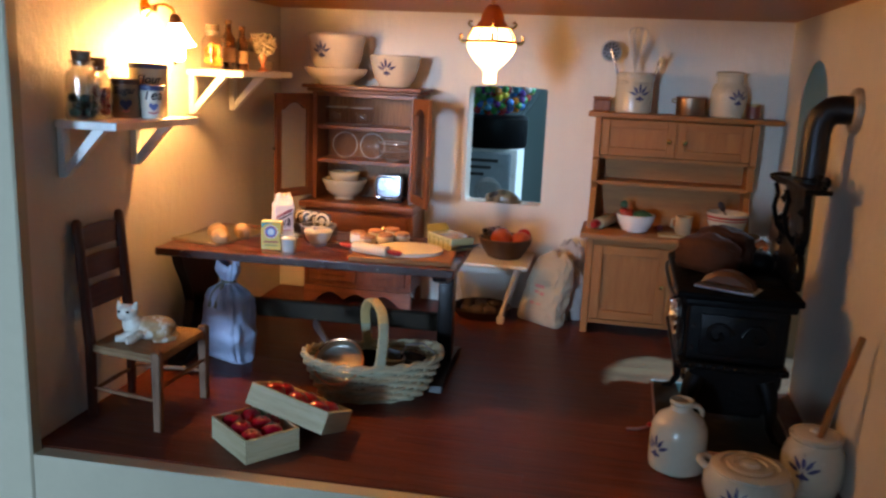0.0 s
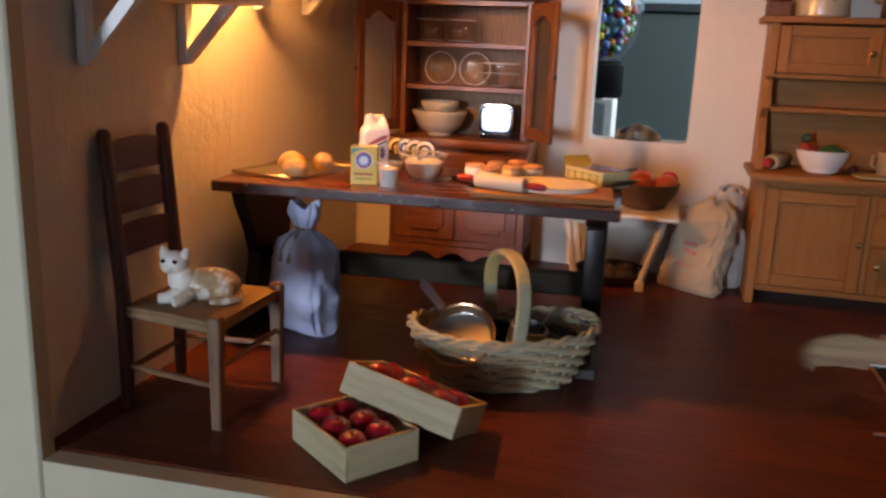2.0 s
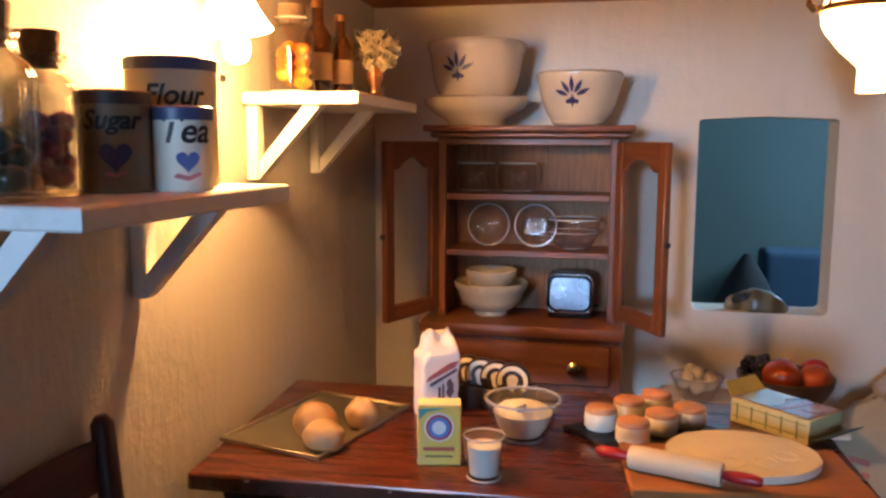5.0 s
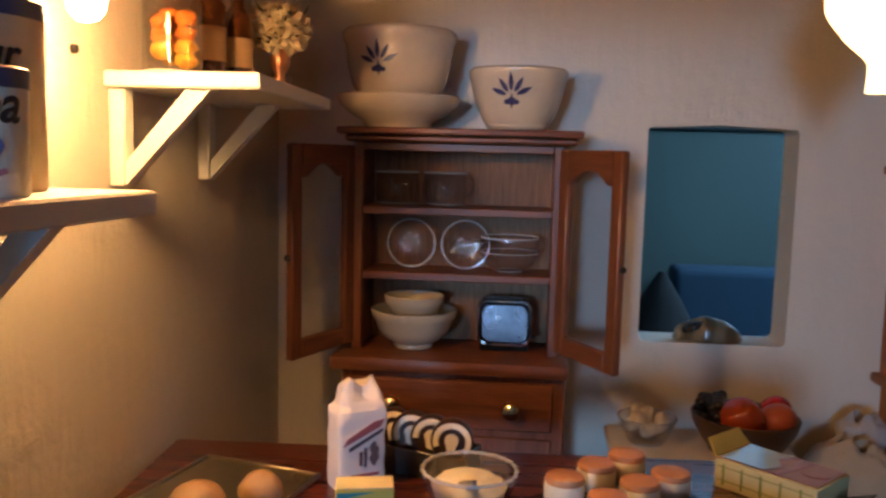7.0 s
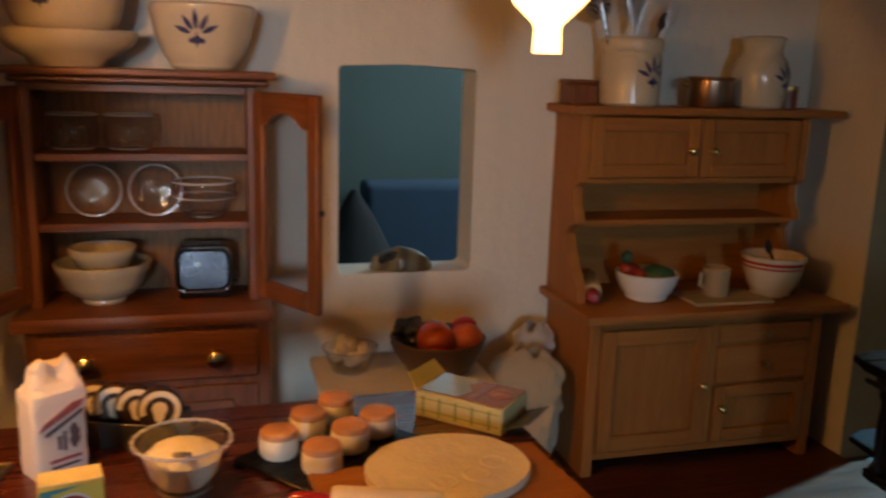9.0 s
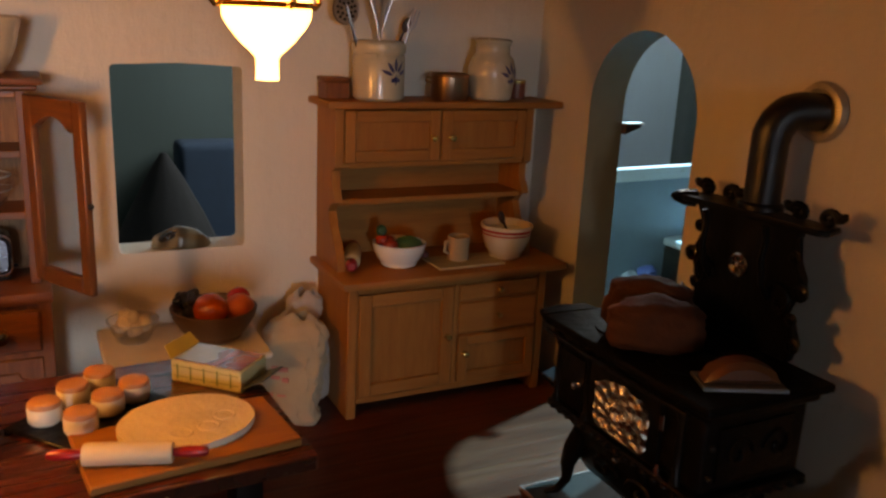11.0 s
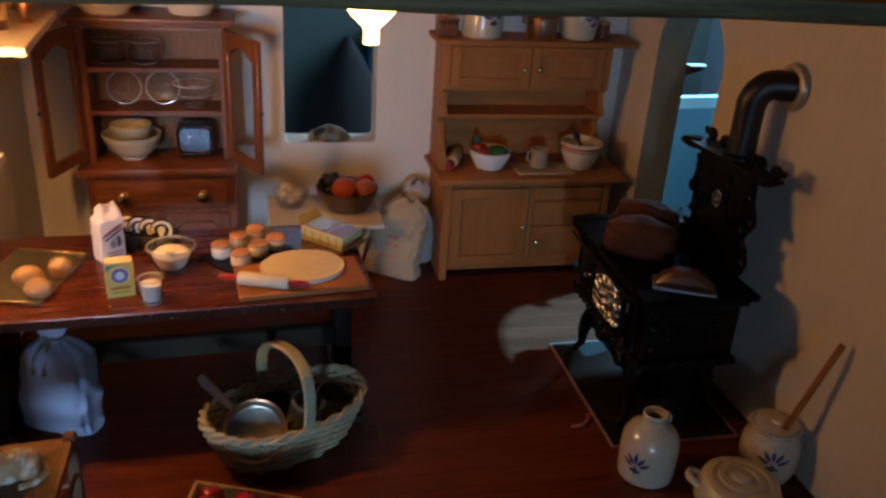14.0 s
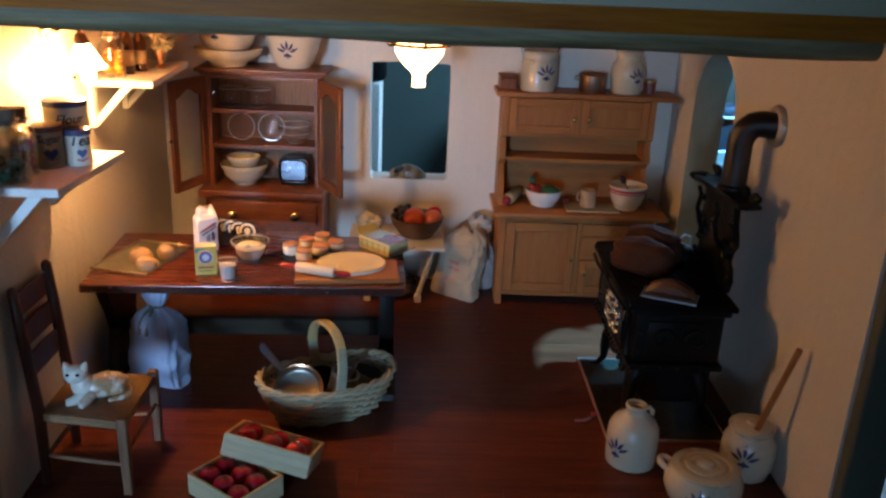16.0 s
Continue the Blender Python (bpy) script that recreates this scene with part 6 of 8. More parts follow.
def sack(name, x, y, w, d, h, yaw, lean, mat, tie, label, seed, neck, shape, tied=True, leanx=0.0, fold=0.09):
    t = thing(name, x, y, 0, yaw, label, "sack", rx=0)
    bm = bmn()
    seg, rows, rings = 60, 56, []
    for i in range(rows):
        f = i / (rows - 1)
        for (f0, k0), (f1, k1) in zip(shape, shape[1:]):
            if f0 <= f <= f1:
                k = k0 + (k1 - k0) * (f - f0) / (f1 - f0)
        ring = []
        for j in range(seg):
            a = 2 * math.pi * j / seg
            e = 0.5 + 0.3 * min(1, max(0, f / neck - 0.4))
            flat = 0.5 + 0.5 * min(1, f / 0.18) ** 0.6
            c, s_ = math.cos(a), math.sin(a)
            px, py = w * k * math.copysign(abs(c) ** e, c), d * k * flat * math.copysign(abs(s_) ** e, s_)
            pleat = 1 + (0.10 * math.sin(a * 9 + seed) * max(0, 1 - abs(f - neck) / 0.25))
            n = 1 + 0.09 * noise.noise(Vector((c * 1.6, s_ * 1.6, f * 3 + seed))) + (0.06 if seed == 3 else 0.09) * noise.noise(Vector((c * 5, s_ * 5, f * 9 + seed)))
            crease = 1 - 3.0 * abs(noise.noise(Vector((c * 2.1 + f, s_ * 2.1, f * 4.0 + seed * 1.3))))
            n += fold * max(0.0, crease) * min(1, f / 0.08)
            z = h * f + (0.02 * math.sin(a * 4 + seed) if f > 0.97 else 0)
            ring.append(bm.verts.new((px * pleat * n + leanx * z, py * pleat * n + lean * z, z)))
        rings.append(ring)
    for a, b in zip(rings, rings[1:]):
        for j in range(seg):
            bm.faces.new((a[j], a[(j + 1) % seg], b[(j + 1) % seg], b[j]))
    bm.faces.new(rings[0])
    part("cloth", bm, mat, t, angle=70)
    if not tied:
        return t
    zt = h * neck
    ring = [(0.27 * w * math.cos(2 * math.pi * k / 16), 0.27 * d * math.sin(2 * math.pi * k / 16) + lean * zt, zt) for k in range(16)]
    part("tie", tube(ring, 0.013, 6, loop=True), tie, t, "knotted tie")
    for s in (-1, 1):
        part("tie_end", tube([(0, -0.21 * d + lean * zt, zt), (s * 0.02 - 0.01, -0.5 * d + lean * zt, zt - 0.035), (s * 0.03 - 0.02, -0.8 * d + lean * zt, zt - 0.09), (s * 0.028 - 0.02, -1.04 * d + lean * zt, zt - 0.16)], [0.012, 0.018, 0.016, 0.013], 6), tie, t)
    return t


def cloth(name, colour, vary=0.08):
    m, nt, b = material(name)
    w1 = noise_fac(nt, coords(nt, 1.0, (1, 1, 6)), 26, 2)
    w2 = noise_fac(nt, coords(nt, 1.0, (6, 6, 1)), 26, 2)
    add = nt.nodes.new("ShaderNodeMath")
    nt.links.new(w1, add.inputs[0])
    nt.links.new(w2, add.inputs[1])
    broad = noise_fac(nt, coords(nt, 1.0), 3, 4)
    nt.links.new(ramp(nt, broad, [(0.3, tuple(c * (1 - vary * 2) for c in colour)), (0.65, colour)]), b.inputs["Base Color"])
    b.inputs["Roughness"].default_value = 0.9
    b.inputs["Sheen Weight"].default_value = 0.2
    bump(nt, b, add.outputs[0], 0.5, 0.006)
    return m


BLUE_CLOTH, CREAM_CLOTH, PALE_CLOTH = cloth("blue_grey_cotton", (0.46, 0.555, 0.75)), cloth("cream_cotton", (0.45, 0.36, 0.25)), cloth("white_cotton", (0.46, 0.41, 0.37))
TIE_G = plain("grey_green_cord", (0.20, 0.21, 0.17), 0.8)
TIE_C = plain("natural_string", (0.42, 0.34, 0.22), 0.8)
sack("tied_sack", -2.02, 5.30, 0.172, 0.12, 0.655, -22, 0.02, BLUE_CLOTH, TIE_G, "full blue-grey cotton sack tied at the neck", 3, 0.805, ((0, 1.08), (0.03, 1.08), (0.12, 1.02), (0.3, 1.0), (0.5, 0.98), (0.64, 0.93), (0.72, 0.74), (0.77, 0.42), (0.805, 0.25), (0.84, 0.33), (0.92, 0.50), (1, 0.46)))
cs = sack("flour_sack", -0.09, 6.87, 0.195, 0.085, 0.575, -36, 0.16, CREAM_CLOTH, TIE_C, "cream cotton flour sack with faded red print, leaning back", 9, 0.93, ((0, 1.04), (0.04, 1.04), (0.12, 0.97), (0.5, 0.93), (0.75, 0.88), (0.86, 0.82), (0.93, 0.70), (0.97, 0.50), (1, 0.30)), False, 0.15, 0.16)
RPRINT = plain("faded_red_stencil", (0.55, 0.20, 0.17), 0.9)
for x0, z0, x1, z1 in ((-0.06, 0.30, 0.03, 0.325), (-0.05, 0.255, -0.005, 0.275), (0.01, 0.245, 0.045, 0.27), (-0.065, 0.16, -0.02, 0.185), (0.0, 0.165, 0.05, 0.18)):
    zc = (z0 + z1) / 2
    part("print_bar", boxm(x0 + 0.15 * zc, -0.098 + 0.16 * zc, z0, x1 + 0.15 * zc, -0.086 + 0.16 * zc, z1, 0.002), RPRINT, cs)
sack("white_sack", 0.125, 7.05, 0.118, 0.085, 0.64, 8, 0.03, PALE_CLOTH, TIE_C, "tall pale cotton sack tied with string beside the hutch", 14, 0.72, ((0, 0.96), (0.05, 1.04), (0.45, 1.0), (0.60, 0.86), (0.68, 0.50), (0.72, 0.36), (0.77, 0.62), (0.86, 0.80), (0.95, 0.74), (1, 0.40)), fold=0.16)


def low_basket():
    t = thing("dark_tray", -0.56, 6.93, 0, 0, "dark wooden tray of brown potatoes on the floor", "tray")
    part("tray", lathe(shell([(0.20, 0), (0.215, 0.01), (0.24, 0.06), (0.245, 0.075)], 0.012), 28), DARK_W["x"], t)
    m = plain("potato_skin", (0.07, 0.042, 0.025), 0.8, vary=0.3)
    for k in range(7):
        a = k * 0.9
        p = thing("potato", -0.56 + (0.0 if k == 0 else 0.13) * math.cos(a), 6.93 + (0 if k == 0 else 0.13) * math.sin(a), 0.062, k * 33, "brown potato in a dark wooden tray", "potato", "potatoes in the tray")
        part("skin", blob(0.062, 0.05, 0.045, 0.15, 2, k, 3), m, p)


low_basket()
# ---- woven basket with pans ----
CANE = plain("pale_cane", (0.48, 0.395, 0.24), 0.65, vary=0.22, grain=14, relief=0.006, wear=(0.38, 0.37, 0.25))
CANE_G = plain("greenish_cane", (0.37, 0.375, 0.25), 0.65, vary=0.2, grain=14, relief=0.006)
CANE_Y = plain("yellow_cane", (0.58, 0.43, 0.18), 0.6, vary=0.18, grain=14, relief=0.004)


def ribbon(path, half, thick):
    """A flat strip with rounded edges along a path in the y-z plane; half: half its width along x."""
    bm, rings = bmn(), []
    sect = [(-1, 0), (-0.8, 0.8), (0, 1), (0.8, 0.8), (1, 0), (0.8, -0.8), (0, -1), (-0.8, -0.8)]
    for i, p in enumerate(path):
        d = (path[min(i + 1, len(path) - 1)] - path[max(i - 1, 0)]).normalized()
        up = Vector((1, 0, 0)).cross(d).normalized()
        rings.append([bm.verts.new(p + Vector((half * u_, 0, 0)) + up * thick * v_) for u_, v_ in sect])
    for a, b in zip(rings, rings[1:]):
        for j in range(8):
            bm.faces.new((a[j], a[(j + 1) % 8], b[(j + 1) % 8], b[j]))
    bm.faces.new(rings[0])
    bm.faces.new(rings[-1])
    return bm


def basket():
    t = thing("wicker_basket", -0.91, 4.99, 0, 24.7, "pale woven wicker basket with a wrapped handle, full of pans", "basket")
    H, rows, stakes = 0.215, 11, 26

    def rim(f, a):
        lx, ly = 0.30 + 0.115 * f ** 0.8, 0.165 + 0.075 * f ** 0.8
        e = 0.86
        c, s_ = math.cos(a), math.sin(a)
        z = 0.012 + H * f + 0.030 * f * c * c
        return Vector((lx * math.copysign(abs(c) ** e, c), ly * math.copysign(abs(s_) ** e, s_), z))

    for r in range(rows):
        f = r / (rows - 1)
        pts, rad = [], []
        for k in range(stakes * 4):
            a = 2 * math.pi * k / (stakes * 4)
            p = rim(f, a)
            n = Vector((p.x / 0.16, p.y / 0.07, 0)).normalized()
            w = math.sin(k * math.pi / 4 + math.pi * r)
            pts.append(p + n * 0.013 * w + Vector((0, 0, 0.004 * noise.noise(Vector((k * 0.21, r * 5.0, 2.0))))))
            rad.append(0.0116 + 0.0035 * noise.noise(Vector((k * 0.4, r * 3.0, 0))))
        part("woven_strand", tube(pts, rad, 6, loop=True), CANE if r % 3 else CANE_G, t)
    for k in range(stakes):
        a = 2 * math.pi * (k * 4 + 2) / (stakes * 4)
        part("stake", tube([rim(i / 6, a) for i in range(7)], 0.009, 5), CANE_G, t)
    # scalloped plaited border
    for s_ in (0, 1):
        pts = []
        for k in range(stakes * 4):
            a = 2 * math.pi * k / (stakes * 4)
            p = rim(1.0, a)
            n = Vector((p.x / 0.16, p.y / 0.07, 0)).normalized()
            ph = k * math.pi / 4 + s_ * math.pi
            pts.append(p + n * 0.012 * math.cos(ph) + Vector((0, 0, 0.018 + 0.012 * math.sin(ph))))
        part("border_plait", tube(pts, 0.011, 6, loop=True), CANE, t)
    part("basket_base", slab([(0.30 * math.cos(2 * math.pi * k / 32), 0.165 * math.sin(2 * math.pi * k / 32)) for k in range(32)], "z", 0.0, 0.016), CANE_G, t)
    # flat handle across the middle, wound with cane
    path = [Vector((0.03 * math.sin(2 * a), -0.235 * math.cos(a), 0.20 + 0.385 * math.sin(a) ** 0.8)) for a in [math.pi * k / 60 for k in range(61)]]
    handle = part("handle_core", ribbon(path, 0.027, 0.010), CANE_G, t, "flat greyish cane handle")
    for k in range(60):
        a, b = path[k], path[k + 1]
        part("cane_wrap", ribbon([a.lerp(b, 0.10), a.lerp(b, 0.88)], 0.032, 0.0145), CANE_Y if 14 < k < 52 else CANE_G, handle)
    return t


BK = basket()


def in_basket(name, x, y, z, label, cat, **rot_):
    t = thing(name, 0, 0, 0, 0, label, cat)
    t.matrix_world = BK.matrix_world @ put(x, y, z, **rot_)
    return t


def saucepan():
    t = thing("copper_frying_pan", -1.06, 4.79, 0.245, 0, "copper frying pan with a bright tinned inside and flat handle", "pan", rx=44)
    part("pan", lathe([(0, -0.035), (0.122, -0.035), (0.135, -0.025), (0.146, 0.02), (0.152, 0.024), (0.150, 0.028), (0.140, 0.022), (0.132, -0.022), (0.120, -0.028), (0, -0.028)], 40), COPPER, t, "copper outside and rim")
    part("tinned_inside", lathe([(0.139, 0.0215), (0.128, -0.018), (0.118, -0.024), (0, -0.024), (0, -0.0265), (0.120, -0.0265), (0.131, -0.020)], 40, closed=True), plain("grey_tin_lining", (0.42, 0.39, 0.32), 0.36, 1.0, vary=0.15), t, "bright tin lining")
    a, b = Vector((-0.10, 0.115, 0.03)), Vector((-0.262, 0.300, -0.085))
    pts = [a.lerp(b, k / 10) for k in range(11)]
    bm = bmn()
    d = (b - a).normalized()
    side = d.cross(Vector((0, -0.72, 0.7))).normalized()
    up = side.cross(d)
    rings = []
    for k, p in enumerate(pts):
        w_ = 0.017 + 0.012 * k / 10 - (0.016 if k == 10 else 0)
        rings.append([bm.verts.new(p + side * w_ * u_ + up * 0.006 * v_) for u_, v_ in ((-1, -1), (1, -1), (1, 1), (-1, 1))])
    for p, q_ in zip(rings, rings[1:]):
        for j in range(4):
            bm.faces.new((p[j], p[(j + 1) % 4], q_[(j + 1) % 4], q_[j]))
    bm.faces.new(rings[0])
    bm.faces.new(rings[-1])
    part("handle", bm, TIN, t, "flat tin handle with a rounded tip")


saucepan()


def pots():
    t = in_basket("iron_pot", -0.02, 0.07, 0.125, "black iron pot nested in the basket", "pot", rx=12)
    part("pot", lathe(shell([(0.09, -0.10), (0.105, -0.08), (0.115, 0.06), (0.12, 0.075)], 0.01), 28), IRON, t)
    c = in_basket("tin_can", 0.085, -0.03, 0.155, "grey tin pot with ribs standing in the basket", "pot", rx=8, ry=10)
    part("can", lathe([(0, -0.13), (0.082, -0.13), (0.086, -0.12), (0.086, -0.02), (0.090, -0.01), (0.086, 0.0), (0.086, 0.10), (0.09, 0.105), (0.086, 0.11), (0.075, 0.11), (0.07, 0.03), (0, 0.03)], 28), plain("grey_enamel", (0.13, 0.14, 0.14), 0.35, 0.3, vary=0.12), c)
    b = in_basket("blue_enamel_pot", 0.245, 0.0, 0.135, "dark blue-grey enamel pot in the basket", "pot", ry=18)
    part("pot", lathe(shell([(0.085, -0.10), (0.10, -0.08), (0.105, 0.07), (0.112, 0.085)], 0.01), 28), plain("dark_enamel", (0.035, 0.045, 0.055), 0.25, vary=0.2, coat=0.4), b)
    part("bail", tube([(-0.108, 0, 0.07), (-0.09, 0, 0.15), (0, 0, 0.185), (0.09, 0, 0.15), (0.108, 0, 0.07)], 0.006, 6), TIN, b)


pots()

# ---- apple crates ----


def crate(w, d, h):
    t = thing("apple_crate", 0, 0, 0, 0, "pale wooden crate filled with red apples", "crate", "apple crates")
    k = 0.016
    part("long_side", boxm(-w / 2, -d / 2, 0, w / 2, -d / 2 + k, h, 0.003), PALE_W["x"], t)
    part("long_side", boxm(-w / 2, d / 2 - k, 0, w / 2, d / 2, h, 0.003), PALE_W["x"], t)
    part("short_side", boxm(-w / 2, -d / 2 + k, 0, -w / 2 + k, d / 2 - k, h, 0.003), PALE_W["y"], t)
    part("short_side", boxm(w / 2 - k, -d / 2 + k, 0, w / 2, d / 2 - k, h, 0.003), PALE_W["y"], t)
    part("bottom", boxm(-w / 2 + k, -d / 2 + k, 0, w / 2 - k, d / 2 - k, 0.012, 0), PALE_W["x"], t)
    return t


APPLE = plain("apple_red", (0.30, 0.003, 0.017), 0.16, vary=0.22, grain=7, relief=0.001, coat=0.5)


def apple_mesh():
    prof = [(0, 0.004), (0.014, 0.0), (0.034, 0.008), (0.050, 0.030), (0.054, 0.054), (0.048, 0.078), (0.032, 0.094), (0.014, 0.100), (0.004, 0.097), (0.0, 0.094)]
    return lathe([(r * 1.12, z * 1.06) for r, z in prof], 20)


def apples(base, spots, scale=1.0):
    for k, (x, y, z) in enumerate(spots):
        a = thing("apple", 0, 0, 0, 0, "shiny red apple in a pale wooden crate", "apple", "apples in crates")
        a.matrix_world = base.matrix_world @ put(x, y, z, 8 * ((k % 3) - 1), 10 * ((k % 2) - 0.5), 40 * k)
        part("skin", apple_mesh(), APPLE, a)
        part("stalk", tube([(0, 0, 0.098), (0.004, 0, 0.114)], 0.0025, 5), DARK_W["z"], a)


low = crate(0.385, 0.305, 0.125)
low.matrix_world = put(-1.285, 4.125, 0.001, 0, 0, -38)
apples(low, [(-0.115, -0.075, 0.035), (0.0, -0.08, 0.04), (0.11, -0.075, 0.035), (-0.115, 0.04, 0.038), (0.005, 0.035, 0.042), (0.115, 0.035, 0.036), (-0.03, 0.095, 0.03)])
u = Vector((0.46, -0.08, -0.085)).normalized()
v = (Vector((0.05, 0.95, -0.31)) - u * Vector((0.05, 0.95, -0.31)).dot(u)).normalized()
n_ = u.cross(v)
high = crate(0.475, 0.315, 0.12)
corner = Vector((-1.385, 4.215, 0.180))
org = corner + u * 0.2375 + v * 0.1575
high.matrix_world = Matrix(((u.x, v.x, n_.x, org.x * S), (u.y, v.y, n_.y, org.y * S), (u.z, v.z, n_.z, org.z * S), (0, 0, 0, 1)))
apples(high, [(-0.145, -0.05, 0.035), (-0.01, -0.045, 0.035), (0.125, -0.05, 0.035), (-0.14, 0.075, 0.032), (0.0, 0.08, 0.03), (0.14, 0.075, 0.03)])

# ---- stoneware on the floor ----
JUG = [(0.125, 0.0), (0.138, 0.010), (0.144, 0.05), (0.145, 0.18), (0.138, 0.235), (0.112, 0.280), (0.075, 0.303), (0.056, 0.318), (0.052, 0.342), (0.062, 0.354), (0.060, 0.367)]


def stone_jug():
    t = vessel("stoneware_jug", 0.865, 4.525, 0, JUG, STONEWARE_PALE, "cream stoneware jug with a blue bulb flower on the floor", "jug", 0.078, -140, 0.115, wall=0.012)
    part("handle", tube([(0.05, 0.02, 0.335), (0.085, 0.034, 0.330), (0.105, 0.042, 0.305), (0.105, 0.042, 0.275)], 0.014, 8), STONEWARE_PALE, t)


stone_jug()


def bean_pot():
    prof = [(0.145, 0.0), (0.16, 0.008), (0.19, 0.05), (0.205, 0.10), (0.202, 0.15), (0.182, 0.185), (0.172, 0.198), (0.178, 0.206)]
    t = vessel("lidded_pot", 1.165, 4.175, 0, prof, STONEWARE_PALE, "squat cream stoneware pot with a lid and an ear handle", "pot", 0.078, -112, 0.092, wall=0.016)
    part("lid", lathe([(0, 0.200), (0.168, 0.200), (0.172, 0.208), (0.155, 0.218), (0.130, 0.221), (0.126, 0.214), (0.108, 0.214), (0.102, 0.225), (0.075, 0.228), (0.07, 0.220), (0.05, 0.221), (0.042, 0.238), (0.022, 0.246), (0, 0.247)], 40), STONEWARE_PALE, t, "ringed lid with a low knob")
    a = 152
    c, s_ = math.cos(radians(a)), math.sin(radians(a))
    loop = [(0.188, 0.040, 0.160), (0.212, 0.040, 0.172), (0.230, 0.026, 0.178), (0.236, 0.0, 0.180), (0.230, -0.026, 0.178), (0.212, -0.040, 0.172), (0.188, -0.040, 0.160)]
    part("ear_handle", tube([(p * c - q_ * s_, p * s_ + q_ * c, z) for p, q_, z in loop], 0.019, 10), STONEWARE_PALE, t)


bean_pot()


def churn():
    prof = [(0.115, 0.0), (0.126, 0.010), (0.146, 0.08), (0.149, 0.16), (0.140, 0.225), (0.118, 0.262), (0.112, 0.275), (0.124, 0.288), (0.124, 0.304)]
    t = vessel("butter_churn", 1.498, 4.445, 0, prof, STONEWARE_PALE, "cream stoneware butter churn with a blue bulb flower", "churn", 0.085, -118, 0.145, wall=0.014)
    part("churn_lid", lathe([(0, 0.294), (0.108, 0.294), (0.108, 0.308), (0.085, 0.315), (0.035, 0.318), (0.03, 0.332), (0, 0.332)], 28), STONEWARE, t, "tan lid with a hole for the dasher")
    part("dasher_stick", tube([(-0.012, -0.05, 0.24), (0.091, -0.167, 0.852)], 0.017, 10), OAK_W["z"], t, "brown wooden dasher stick")


churn()
sc = thing("berry_sprig", 0.705, 4.955, 0.0, 30, "tiny pink sprig with a red berry on the floor", "sprig")
part("sprig", tube([(-0.09, 0.02, 0.010), (-0.04, -0.01, 0.014), (0.02, 0.0, 0.012), (0.05, 0.02, 0.010)], [0.008, 0.010, 0.008, 0.006], 6), plain("dry_pink", (0.32, 0.13, 0.10), 0.6), sc)
part("berry", blob(0.016, 0.016, 0.016, 0.05, sub=2, m=mv(0.06, 0.02, 0.016)), RED, sc)

# ---- cast-iron range on its hearth ----
ex0, ex1, ey0, ey1 = 0.785, 1.50, 4.735, 5.755
HEARTH = plain("green_marbled_tile", (0.014, 0.011, 0.006), 0.55, vary=0.6, grain=9, relief=0.003, coat=0.0, wear=(0.055, 0.040, 0.022))
HEARTH.node_tree.nodes["Principled BSDF"].inputs["Specular IOR Level"].default_value = 0.12
hb = thing("hearth_plate", (ex0 + ex1) / 2, (ey0 + ey1) / 2, 0, 0, "dark green marbled hearth plate with a thin pale border", "hearth")
hw, hd = (ex1 - ex0) / 2, (ey1 - ey0) / 2
part("plate", boxm(-hw, -hd, 0.0005, hw, hd, 0.016, 0.003), HEARTH, hb)
EDGE = plain("rose_border", (0.26, 0.15, 0.12), 0.4)
for b in ((-hw - 0.012, -hd - 0.012, hw + 0.012, -hd - 0.001), (-hw - 0.012, hd + 0.001, hw + 0.012, hd + 0.012), (-hw - 0.012, -hd, -hw - 0.001, hd), (hw + 0.001, -hd, hw + 0.012, hd)):
    part("border_strip", boxm(b[0], b[1], 0.0005, b[2], b[3], 0.019, 0.003), EDGE, hb)


